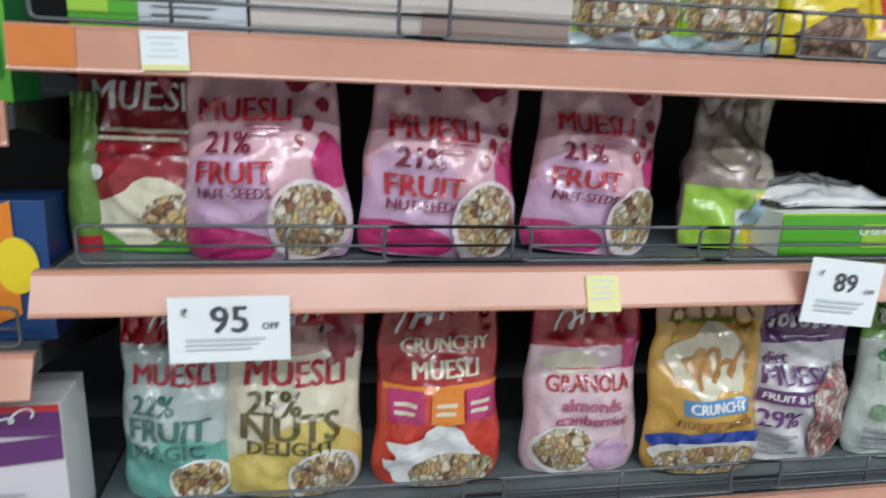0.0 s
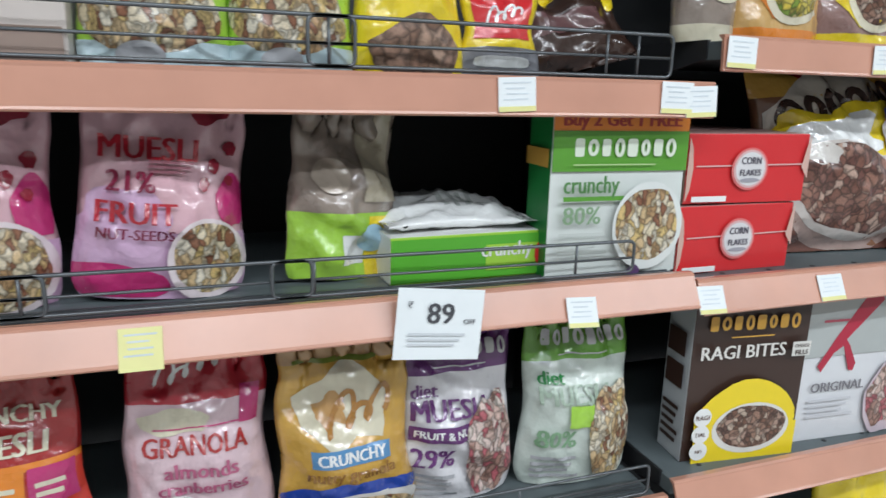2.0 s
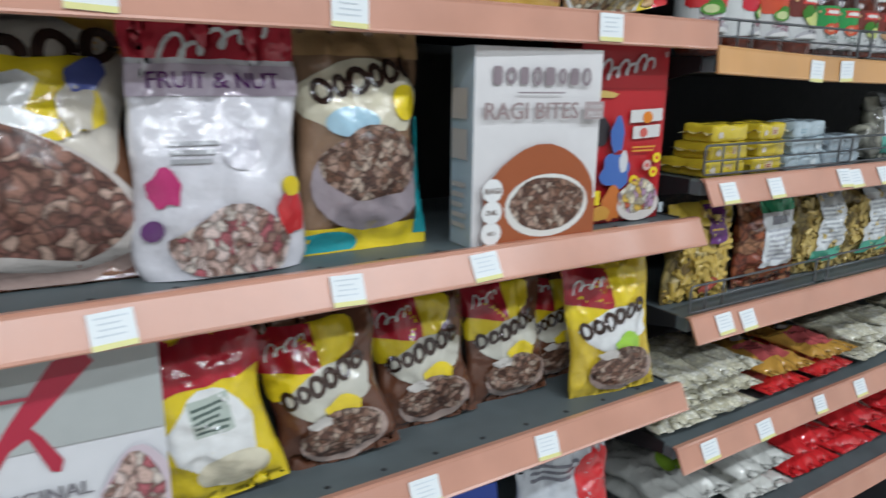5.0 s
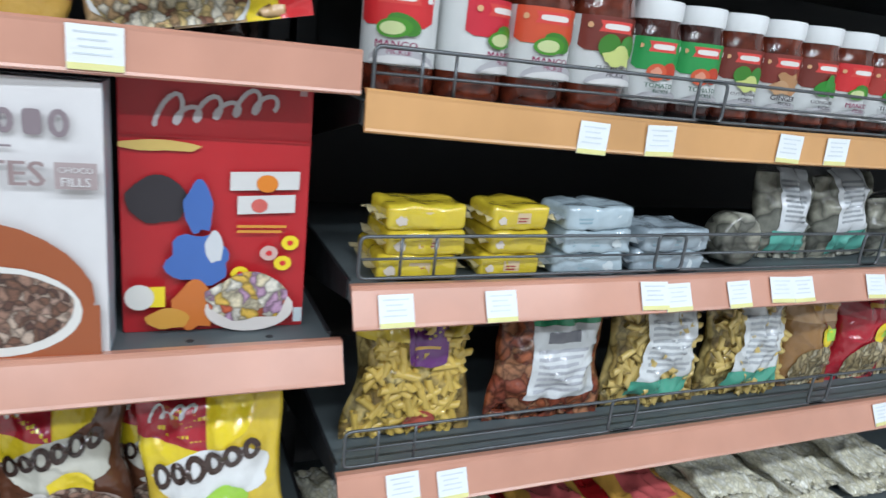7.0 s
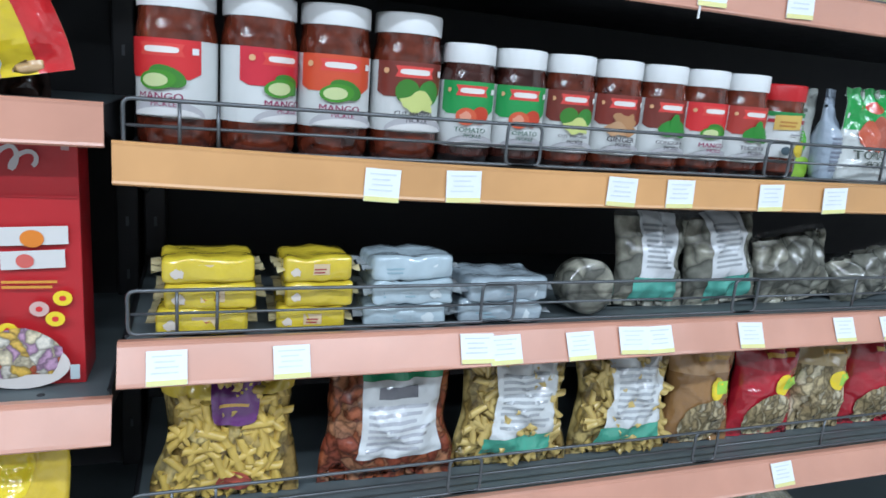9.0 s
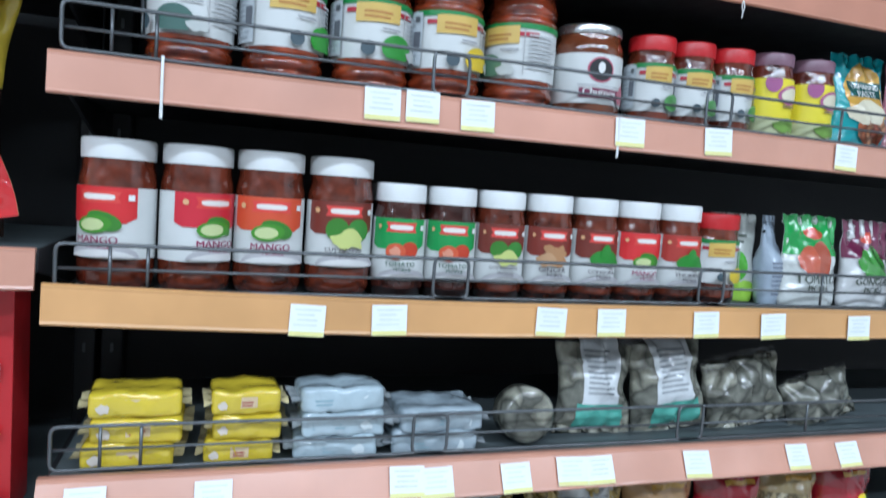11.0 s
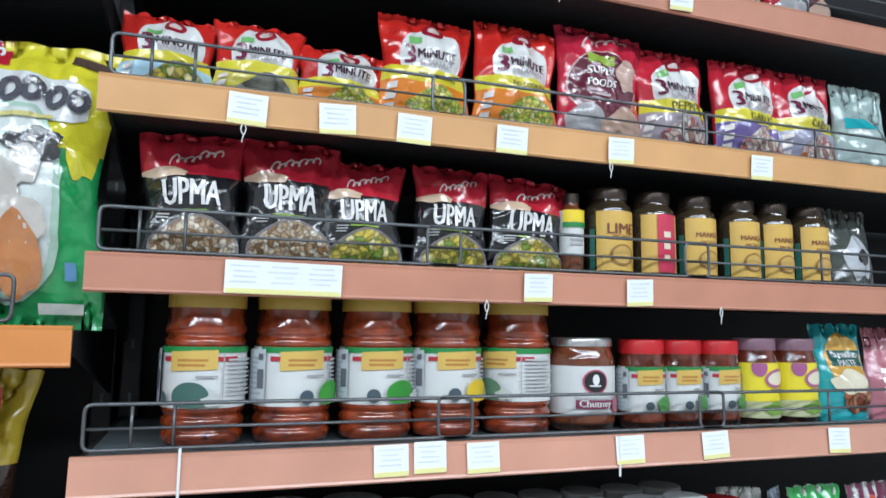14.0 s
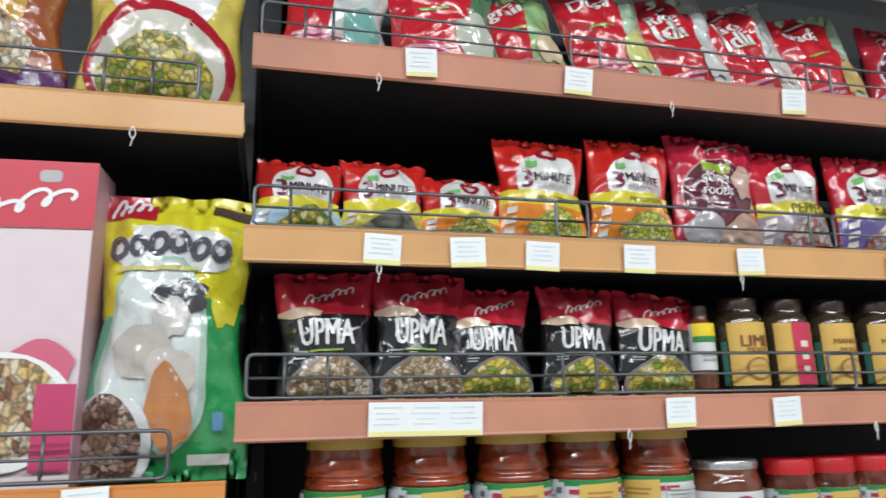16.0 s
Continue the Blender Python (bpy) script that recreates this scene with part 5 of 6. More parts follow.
pouch("cereal_packet", "dark red packet standing behind a yellow one", 1.65, ZB1, 0.15, 0.225, 0.05, CRIMSON, ((0.4, 0.5, GOLD),), y=0.98, yaw=-5, style="pillow", art=lambda p: p.ell(-0.2, 0.55, 0.12, 0.08, DGREEN))

# ---- bay B, bottom shelf ----
ZB0 = 0.514


def blue_box(p):
    p.rect(-0.35, 0.4, 0.2, 0.85, RED)
    p.rect(-0.5, 0.0, 0.5, 0.25, GREEN)
    p.bars(-0.3, 0.5, 0.15, 0.75, 3, WHITE)


pouch("snack_bag", "bright yellow snack bag on the low shelf", 1.62, ZB0, 0.26, 0.3, 0.1, YELLOW, ((0.0, 0.5, ORANGE),), y=0.9, lean=2, roll=8, style="pillow", rough=0.12, crumple=1.6)
carton("cereal_carton", "blue and green carton with a red panel", 1.98, ZB0, 0.2, 0.22, 0.09, BLUE, (0.02, 0.1, 0.4), front_y=0.875, lean=8, yaw=-6, art=blue_box)


def silver_art(p):
    p.ell(0.35, 0.6, 0.25, 0.3, RED)
    p.bars(-0.35, 0.66, 0.2, 0.8, 3, (0.15, 0.15, 0.18))
    p.ell(0.0, 0.25, 0.3, 0.3, (0.4, 0.05, 0.05), wob=0.2)
    p.ell(0.0, 0.22, 0.2, 0.2, M_CHOC)


pouch("cereal_pouch", "silver cereal pouch with a red corner", 2.24, ZB0, 0.2, 0.25, 0.09, SILVER, y=0.92, yaw=-8, art=silver_art, rough=0.14, crumple=1.5)

# ---- bay B, high shelves ----
ZB3, ZB4 = 1.741, 2.15


def pink_box(p):
    p.rect(-0.5, 0.78, 0.5, 1.0, (0.55, 0.03, 0.06))
    p.logo(0.25, 0.95, 0.12, 0.04, GREY)
    p.scrawl(0.1, 0.86, 0.6, 0.06, WHITE, 4)
    p.ell(0.3, 0.36, 0.2, 0.12, (0.6, 0.12, 0.2), wob=0.3)
    p.bowl(0.1, 0.22, 0.4, 0.32, M_FLAKE)
    p.rect(0.3, 0.05, 0.5, 0.3, (0.5, 0.05, 0.14))


carton("cereal_carton", "pale pink flakes carton with a red top", 2.155, ZB3, 0.19, 0.345, 0.07, (0.68, 0.58, 0.6), (0.62, 0.36, 0.42), front_y=0.87, yaw=-2, art=pink_box)


BAG_YELLOW = (0.66, 0.6, 0.03)


def choc_green(p):
    p.rect(-0.5, 0.6, 0.5, 0.93, BAG_YELLOW)
    p.ell(-0.36, 0.6, 0.18, 0.14, BAG_YELLOW, wob=0.3)
    p.ell(0.4, 0.62, 0.1, 0.2, BAG_YELLOW, wob=0.3)
    p.rect(-0.48, 0.9, -0.14, 1.0, CRIMSON)
    p.scrawl(-0.31, 0.95, 0.24, 0.05, WHITE, 4)
    p.rect(0.22, 0.925, 0.46, 0.965, (0.08, 0.05, 0.04), slant=-0.02)
    p.ell(-0.02, 0.77, 0.42, 0.2, (0.68, 0.7, 0.7), wob=0.35, seed=1)
    p.ell(-0.42, 0.4, 0.12, 0.24, (0.14, 0.45, 0.3), wob=0.3)
    p.ell(-0.06, 0.42, 0.38, 0.62, (0.4, 0.56, 0.46), wob=0.12, seed=2)
    p.ell(-0.06, 0.43, 0.34, 0.57, (0.62, 0.67, 0.65), wob=0.15, seed=2)
    p.hoops([(-0.36 + 0.135 * k, b) for k, b in enumerate((0.785, 0.79, 0.8, 0.805, 0.785, 0.775))], 0.05, 1.35, (0.09, 0.09, 0.11))
    p.bars(-0.36, 0.695, 0.24, 0.725, 1, (0.6, 0.55, 0.2))
    p.ell(0.1, 0.6, 0.17, 0.11, (0.05, 0.05, 0.055), name="printed_shape", wob=0.5, seed=6)
    p.ell(0.06, 0.53, 0.13, 0.12, (0.52, 0.5, 0.47), name="printed_shape", wob=0.25)
    p.ell(-0.12, 0.42, 0.2, 0.17, (0.5, 0.46, 0.42), name="printed_shape", wob=0.2, seed=3)
    p.ell(0.06, 0.35, 0.16, 0.15, (0.5, 0.46, 0.42), name="printed_shape", wob=0.3, seed=7)
    p.ell(0.05, 0.23, 0.13, 0.26, (0.5, 0.2, 0.07), name="printed_shape", wob=0.3, seed=5)
    p.ell(-0.3, 0.13, 0.26, 0.3, (0.62, 0.64, 0.64), name="printed_bowl")
    p.ell(-0.32, 0.13, 0.24, 0.26, M_CHOC, wob=0.2)
    p.rect(0.3, 0.16, 0.36, 0.22, (0.1, 0.25, 0.45))
    p.rect(0.16, 0.05, 0.4, 0.085, (0.62, 0.62, 0.56))


pouch("cereal_bag", "yellow, white and green chocolate cereal bag", 2.33, ZB3, 0.178, 0.325, 0.09, (0.03, 0.32, 0.09), ((0.93, 1, BAG_YELLOW),), y=0.905, yaw=-3, lean=2, art=choc_green, rough=0.15, style="pillow", category="cereal bag")


def flakes_art(p):
    p.ell(0, 0.62, 0.36, 0.3, WHITE)
    p.word("FLAKES", 0, 0.66, 0.5, (0.06, 0.1, 0.08))
    p.ell(0, 0.26, 0.46, 0.38, CRIMSON)
    p.ell(0, 0.24, 0.4, 0.32, (0.62, 0.6, 0.52))
    p.ell(0, 0.18, 0.36, 0.24, M_YELFL, wob=0.2)


pouch("flakes_bag", "yellow and white corn flakes bag", 2.3, ZB4, 0.2, 0.27, 0.1, (0.72, 0.6, 0.12), y=0.9, lean=3, art=flakes_art, rough=0.16, style="pillow", category="cereal bag")
pouch("cereal_bag", "orange brown cereal bag with a purple foot", 2.1, ZB4, 0.19, 0.26, 0.1, (0.36, 0.1, 0.04), ((0, 0.2, PURPLE),), y=0.9, lean=3, rough=0.16, style="pillow", category="cereal bag", art=lambda p: (p.ell(0.1, 0.6, 0.3, 0.3, GOLD, wob=0.3), p.ell(0.0, 0.3, 0.4, 0.2, M_FLAKE, wob=0.3)))

# ---- bay C, pickle jars ----
ZC4 = 1.376
BROWNRED = (0.17, 0.03, 0.02)


def leaf(p, a, b, r, c, turn):
    p.ell(a, b, r, r * 0.55, c, name="printed_fruit", turn=turn)


def pickle_label(word, panel, fruit, big, shift=0.0):
    def art(p):
        s = shift
        p.put("printed_panel", [(x * p.w, z * p.h) for x, z in ((-0.62 + s, 0.56), (-0.5 + s, 0.5), (0.28 + s, 0.5), (0.42 + s, 0.58), (0.42 + s, 1.0), (-0.62 + s, 1.0))], panel)
        p.put("logo_shape", [(x * p.w, z * p.h) for x, z in ((-0.34 + s, 0.78), (-0.3 + s, 0.86), (-0.34 + s, 0.94), (0.22 + s, 0.94), (0.18 + s, 0.86), (0.22 + s, 0.78))], (0.66, 0.06, 0.05))
        p.logo(-0.06 + s, 0.86, 0.42, 0.08, (0.76, 0.7, 0.66))
        p.rect(0.3 + s, 0.82, 0.38 + s, 0.9, WHITE)
        p.ell(-0.46 + s, 0.86, 0.04, 0.04, (0.7, 0.4, 0.2))
        if fruit == "mango":
            leaf(p, 0.02 + s, 0.53, 0.22, (0.05, 0.2, 0.02), -0.35)
            leaf(p, -0.1 + s, 0.48, 0.22, (0.07, 0.26, 0.02), 0.1)
            leaf(p, -0.12 + s, 0.475, 0.15, (0.55, 0.62, 0.3), 0.05)
        elif fruit == "cut":
            p.ell(-0.16 + s, 0.58, 0.16, 0.17, (0.05, 0.2, 0.02), name="printed_fruit")
            p.ell(0.14 + s, 0.58, 0.16, 0.17, (0.05, 0.22, 0.03), name="printed_fruit")
            p.ell(0.02 + s, 0.44, 0.24, 0.13, (0.55, 0.6, 0.2), name="printed_fruit", wob=0.6)
        elif fruit == "tomato":
            p.ell(0.1 + s, 0.5, 0.15, 0.15, (0.5, 0.05, 0.02), name="printed_fruit")
            p.ell(-0.14 + s, 0.47, 0.17, 0.15, (0.6, 0.1, 0.04), name="printed_fruit")
            p.ell(-0.14 + s, 0.47, 0.1, 0.08, (0.7, 0.3, 0.2), name="printed_fruit", wob=0.4)
        elif fruit == "ginger":
            p.ell(-0.02 + s, 0.52, 0.3, 0.2, (0.42, 0.22, 0.1), name="printed_fruit", wob=0.7, seed=2)
            p.ell(-0.16 + s, 0.44, 0.2, 0.12, (0.5, 0.3, 0.16), name="printed_fruit", wob=0.5)
        else:
            for a, b, t in ((-0.14, 0.54, 0.6), (0.14, 0.54, -0.6), (0.0, 0.6, 1.5), (-0.1, 0.46, 0.1), (0.14, 0.45, -0.2)):
                leaf(p, a + s, b, 0.18, (0.04, 0.24, 0.03), t)
        ink = (0.25, 0.03, 0.09) if fruit == "mango" else (0.05, 0.12, 0.08) if fruit == "tomato" else (0.06, 0.05, 0.06)
        p.word(word, -0.06 + s, 0.27, 0.5, ink)
        p.word("PICKLE", -0.02 + s, 0.18, 0.28, ink)
        p.ell(0.0 + s, 0.02, 0.44, 0.2, (0.45, 0.44, 0.46), name="printed_arc")
        p.ell(0.0 + s, 0.0, 0.4, 0.13, (0.68, 0.67, 0.66), name="printed_arc")
    return art


for x, word, panel, fruit, sh in ((2.463, "MANGO", RED, "mango", -0.12), (2.545, "MANGO", (0.56, 0.02, 0.04), "mango", 0.34), (2.626, "MANGO", (0.62, 0.08, 0.03), "mango", 0.06), (2.709, "CUT MANGO", BROWNRED, "cut", 0.06)):
    jar("pickle_jar", "large plastic %s pickle jar with white lid" % word.lower(), x, ZC4, 0.0395, 0.165, 0.021, M_LIDW, M_PICKLE, y=0.91, art=pickle_label(word, panel, fruit, True, sh), lab=(0.222, 0.685), neck=0.93, group="white-lidded pickle jars")
for x, word, panel, fruit in ((2.783, "TOMATO", (0.03, 0.3, 0.07), "tomato"), (2.85, "TOMATO", (0.03, 0.3, 0.07), "tomato"), (2.918, "CUT MANGO", BROWNRED, "cut"), (2.987, "GINGER", (0.2, 0.03, 0.02), "ginger"), (3.056, "GONGURA", BROWNRED, "leaf"), (3.124, "MANGO", RED, "mango"), (3.192, "THOKKU", (0.4, 0.04, 0.03), "leaf")):
    j = jar("pickle_jar", "small %s pickle jar with white lid" % word.lower(), x, ZC4, 0.0325, 0.14, 0.021, M_LIDW, M_PICKLE if word != "TOMATO" else M_PICKLEDK, y=0.902, art=pickle_label(word, panel, fruit, False, -0.02 if x < 3 else 0.02), lab=(0.17, 0.7), neck=0.92, group="white-lidded pickle jars")
    copy_thing(j, pose(x + 0.01, 0.975, ZC4, 0, 0, 20))


def mother_label(p):
    p.rect(-0.7, 0.9, 0.9, 1.0, DGREEN)
    p.rect(-0.55, 0.76, 0.4, 0.84, (0.4, 0.02, 0.04))
    p.rect(-0.42, 0.6, 0.14, 0.92, (0.62, 0.42, 0.1), slant=0.03, name="logo_shape")
    p.bars(-0.32, 0.68, 0.06, 0.84, 2, (0.45, 0.2, 0.04))
    p.rect(0.2, 0.08, 0.215, 0.88, (0.4, 0.4, 0.4))
    p.bars(0.26, 0.2, 0.75, 0.84, 9, (0.48, 0.49, 0.5))
    p.bars(-0.1, 0.5, 0.16, 0.56, 1, (0.3, 0.3, 0.32))
    p.rect(-0.98, 0.04, -0.6, 0.96, (0.5, 0.54, 0.57))
    p.bars(-0.95, 0.1, -0.66, 0.88, 9, (0.38, 0.42, 0.45))
    p.rect(-0.72, 0.3, -0.62, 0.62, (0.12, 0.13, 0.15))
    p.rect(-0.7, 0.78, -0.63, 0.88, (0.1, 0.11, 0.12))


def big_label(fruit, shift):
    def art(p):
        mother_label(p)
        p.ell(0.05 + shift, 0.2, 0.2, 0.17, fruit, name="printed_fruit")
        p.ell(-0.3 + shift, 0.16, 0.08, 0.09, (0.06, 0.09, 0.11), name="printed_fruit")
        p.ell(0.3 + shift, 0.14, 0.12, 0.07, (0.5, 0.52, 0.5), name="printed_fruit", wob=0.4)
    return art


ZC5 = 1.612
for x, fr, sh, tn in ((2.53, (0.05, 0.12, 0.1), -0.2, 0), (2.632, (0.05, 0.3, 0.03), 0.2, 24), (2.736, (0.04, 0.26, 0.03), 0.05, 14), (2.83, (0.7, 0.5, 0.02), 0.1, 18), (2.932, (0.1, 0.2, 0.12), -0.3, -40)):
    jar("pickle_jar", "one-kilo ribbed pickle jar with a gold lid", x, ZC5, 0.0465, 0.182, 0.024, M_LIDG, M_PICKLEBIG, y=0.918, turn=tn, art=big_label(fr, sh), lab=(0.245, 0.62), neck=0.92, ribs=(0.125, 0.225, 0.7, 0.79), group="gold-lidded pickle jars")


def chutney(p):
    p.ell(-0.04, 0.68, 0.19, 0.17, (0.45, 0.08, 0.14), name="logo_shape")
    p.ell(-0.04, 0.68, 0.165, 0.148, BLACK, name="logo_shape")
    p.ell(-0.04, 0.72, 0.05, 0.075, WHITE, name="logo_shape")
    p.bars(-0.13, 0.58, 0.05, 0.64, 1, WHITE)
    p.rect(-0.32, 0.12, 0.24, 0.3, (0.2, 0.03, 0.08))
    p.word("Chutney", -0.04, 0.21, 0.46, WHITE)
    p.ell(0.3, 0.2, 0.08, 0.12, (0.4, 0.12, 0.16), name="printed_fruit", wob=0.4)
    p.bars(-0.34, 0.34, 0.26, 0.39, 1, GREY)


jar("chutney_jar", "squat glass chutney jar with a silver lid", 3.032, ZC5, 0.0475, 0.128, 0.011, principled("silver_lid", (0.62, 0.62, 0.62), 0.25, metal=0.85, vary=0.1), M_SAUCE, y=0.918, art=chutney, lab=(0.2, 0.7), neck=0.9)
for x in (3.122, 3.187, 3.254):
    j = jar("pickle_jar", "small pickle jar with a red lid", x, ZC5, 0.0325, 0.126, 0.019, M_LIDR, M_PICKLE, y=0.902, turn=14 if x > 3.2 else 6, art=big_label((0.1, 0.3, 0.08), 0.1), lab=(0.2, 0.7), neck=0.94, group="red-lidded pickle jars")


def yellow_label(p):
    p.rect(-0.8, 0.0, 0.8, 0.3, (0.5, 0.52, 0.3))
    p.ell(-0.25, 0.92, 0.16, 0.2, (0.35, 0.1, 0.25), name="printed_panel")
    p.ell(0.16, 0.72, 0.32, 0.2, (0.4, 0.12, 0.24), name="logo_shape", turn=0.15)
    p.ell(0.16, 0.72, 0.26, 0.14, CREAM, name="logo_shape", turn=0.15)
    p.bars(-0.05, 0.5, 0.3, 0.56, 1, (0.3, 0.2, 0.1))
    p.ell(0.1, 0.18, 0.3, 0.13, (0.2, 0.36, 0.06), name="printed_fruit", wob=0.4)


for x in (3.326, 3.402):
    jar("paste_jar", "small jar with a bright yellow label", x, ZC5, 0.0345, 0.13, 0.017, principled("mauve_lid", (0.22, 0.12, 0.16), 0.35, vary=0.15), M_PICKLE, y=0.905, art=yellow_label, paper=(0.78, 0.66, 0.03), lab=(0.1, 0.72), neck=0.9, group="yellow-labelled jars")


def teal_pouch(p):
    p.ell(0.0, 0.6, 0.36, 0.4, GOLD, wob=0.2)
    p.rect(-0.3, 0.56, 0.3, 0.72, (0.02, 0.1, 0.09))
    p.word("TAMARIND", 0, 0.67, 0.5, WHITE)
    p.word("PASTE", 0, 0.59, 0.34, WHITE)
    p.ell(0.05, 0.24, 0.26, 0.2, M_MASALA, wob=0.3)
    p.ell(-0.05, 0.4, 0.3, 0.16, CREAM, wob=0.3)


pouch("tamarind_pouch", "teal tamarind paste pouch with gold print", 3.497, ZC5, 0.112, 0.155, 0.06, TEAL, y=0.9, art=teal_pouch, rough=0.15)
pouch("chutney_pouch", "pink chutney pouch beside a teal one", 3.6, ZC5, 0.1, 0.15, 0.05, (0.45, 0.16, 0.2), y=0.9, rough=0.15, art=lambda p: p.bars(-0.3, 0.3, 0.3, 0.6, 3, WHITE))

jar("pickle_jar", "small pickle jar with a red lid", 3.257, ZC4, 0.0335, 0.132, 0.021, M_LIDR, M_PICKLE, y=0.902, art=big_label((0.66, 0.5, 0.03), 0.15), lab=(0.25, 0.72), neck=0.94, group="red-lidded pickle jars")
pouch("pickle_pouch", "grey and green mango pickle pouch", 3.325, ZC4, 0.075, 0.135, 0.04, (0.5, 0.52, 0.48), ((0, 0.22, LIME),), y=0.94, yaw=-18, art=lambda p: (p.ell(0.1, 0.4, 0.2, 0.3, GREEN, name="printed_fruit"), p.bars(-0.2, 0.66, 0.3, 0.8, 2, (0.1, 0.12, 0.1))))
pouch("pickle_pouch", "grey-blue pouch seen by its back", 3.382, ZC4, 0.06, 0.135, 0.05, (0.36, 0.42, 0.5), y=0.92, yaw=30, art=lambda p: p.bars(-0.4, 0.1, 0.4, 0.5, 8, (0.2, 0.22, 0.28)))


def pickle_pouch(c, word, fruit):
    def art(p):
        p.rect(-0.5, 0.56, 0.5, 1.0, c)
        p.ell(0, 0.8, 0.16, 0.08, (0.6, 0.08, 0.05), name="logo_shape")
        p.ell(0.08, 0.52, 0.22, 0.22, fruit, name="printed_fruit", wob=0.3)
        p.ell(-0.1, 0.5, 0.2, 0.18, tuple(v * 1.3 for v in fruit), name="printed_fruit", wob=0.3)
        p.word(word, 0, 0.3, 0.7, (0.1, 0.12, 0.1))
        p.word("PICKLE", 0, 0.2, 0.4, (0.1, 0.12, 0.1))
    return art


pouch("pickle_pouch", "white and green tomato pickle pouch", 3.437, ZC4, 0.112, 0.14, 0.05, (0.62, 0.64, 0.62), y=0.9, art=pickle_pouch((0.03, 0.3, 0.06), "TOMATO", (0.4, 0.08, 0.04)), rough=0.15, group="pickle pouches")
pouch("pickle_pouch", "white and maroon gongura pickle pouch", 3.55, ZC4, 0.112, 0.138, 0.05, (0.62, 0.62, 0.62), y=0.9, yaw=3, art=pickle_pouch((0.14, 0.02, 0.06), "GONGURA", (0.06, 0.22, 0.04)), rough=0.15, group="pickle pouches")

# ---- bay C, packets with black and red tops ----
ZC6 = 1.817


def upma(food):
    def art(p):
        p.scrawl(0.03, 0.81, 0.5, 0.05, (0.78, 0.7, 0.68), 7, 0.24)
        p.ell(-0.26, 0.672, 0.26, 0.05, (0.62, 0.45, 0.32), wob=0.4)
        p.word("UPMA", 0.0, 0.52, 0.6, WHITE, tall=1.6, bold=0.05)
        p.bars(-0.2, 0.38, 0.2, 0.41, 1, (0.25, 0.4, 0.06))
        p.bars(-0.36, 0.33, -0.2, 0.4, 3, (0.4, 0.4, 0.4))
        p.ell(0.04, 0.13, 0.44, 0.3, (0.22, 0.2, 0.2), wob=0.1)
        p.ell(0.04, 0.13, 0.41, 0.27, food, wob=0.15)
    return art


UP_WHITE = pieces("upma_pale_print", [(0.62, 0.5, 0.36), (0.5, 0.36, 0.22), (0.68, 0.6, 0.48), (0.25, 0.14, 0.06)], 150)
for x, w, h, fd, rl in ((2.508, 0.12, 0.162, UP_WHITE, -2), (2.617, 0.122, 0.164, UP_WHITE, 1), (2.712, 0.114, 0.146, M_YELFL, 0), (2.83, 0.112, 0.15, M_YELFL, 2), (2.94, 0.122, 0.144, M_YELFL, 5)):
    pouch("upma_packet", "black upma packet with a red crimped top", x, ZC6, w, h, 0.05, BLACK, ((0.66, 1, (0.5, 0.02, 0.04)),), y=0.905, roll=rl, lean=5, style="pillow", art=upma(fd), rough=0.16, group="upma packets")
b = jar("sauce_bottle", "small sauce bottle with a green and white label", 3.01, ZC6, 0.017, 0.125, 0.014, M_LIDD, M_SAUCE, y=0.9, art=lambda p: (p.rect(-0.6, 0.72, 0.6, 1.0, YELLOW), p.rect(-0.6, 0.6, 0.6, 0.72, DGREEN), p.bars(-0.3, 0.2, 0.3, 0.4, 2, GREY)), lab=(0.3, 0.8), neck=0.62, category="bottle")


def gold_label(word, red):
    def art(p):
        if red:
            p.rect(-0.15, 0.0, 0.3, 1.0, (0.55, 0.03, 0.08))
            p.bars(-0.02, 0.2, 0.16, 0.8, 3, CREAM)
        else:
            p.word(word, 0.05, 0.7, 0.6, (0.2, 0.06, 0.03))
            p.word("PICKLE", 0.05, 0.56, 0.4, (0.25, 0.1, 0.04))
            p.ell(0.05, 0.26, 0.26, 0.22, (0.3, 0.16, 0.04), name="printed_ring")
            p.ell(0.05, 0.26, 0.21, 0.18, (0.6, 0.38, 0.1), name="printed_ring")
            p.rect(-0.62, 0.0, -0.5, 0.7, (0.03, 0.14, 0.11))
    return art


for x, word, red in ((3.072, "LIME", 0), (3.146, "LIME", 1), (3.222, "MANGO", 0), (3.304, "MANGO", 0), (3.369, "MANGO", 0), (3.443, "MANGO", 0)):
    jar("pickle_jar", "slim glass pickle jar with a gold label", x, ZC6, 0.032 if word == "MANGO" else 0.034, 0.136, 0.016, M_LIDD, M_DARKGLASS, y=0.904, art=gold_label(word, red), paper=(0.66, 0.42, 0.09), lab=(0.12, 0.74), neck=0.78, group="gold-labelled jars", arc=112, turn=-4)
pouch("spice_pouch", "black and silver spice pouch", 3.53, ZC6, 0.1, 0.14, 0.05, (0.08, 0.09, 0.08), y=0.9, art=lambda p: (p.ell(0, 0.4, 0.3, 0.34, SILVER, wob=0.4), p.ell(0.05, 0.4, 0.14, 0.14, BLACK)), rough=0.12)

# ---- bay C, breakfast mixes ----
ZC7 = 2.007


BRIGHT_YELLOW = (0.68, 0.6, 0.04)


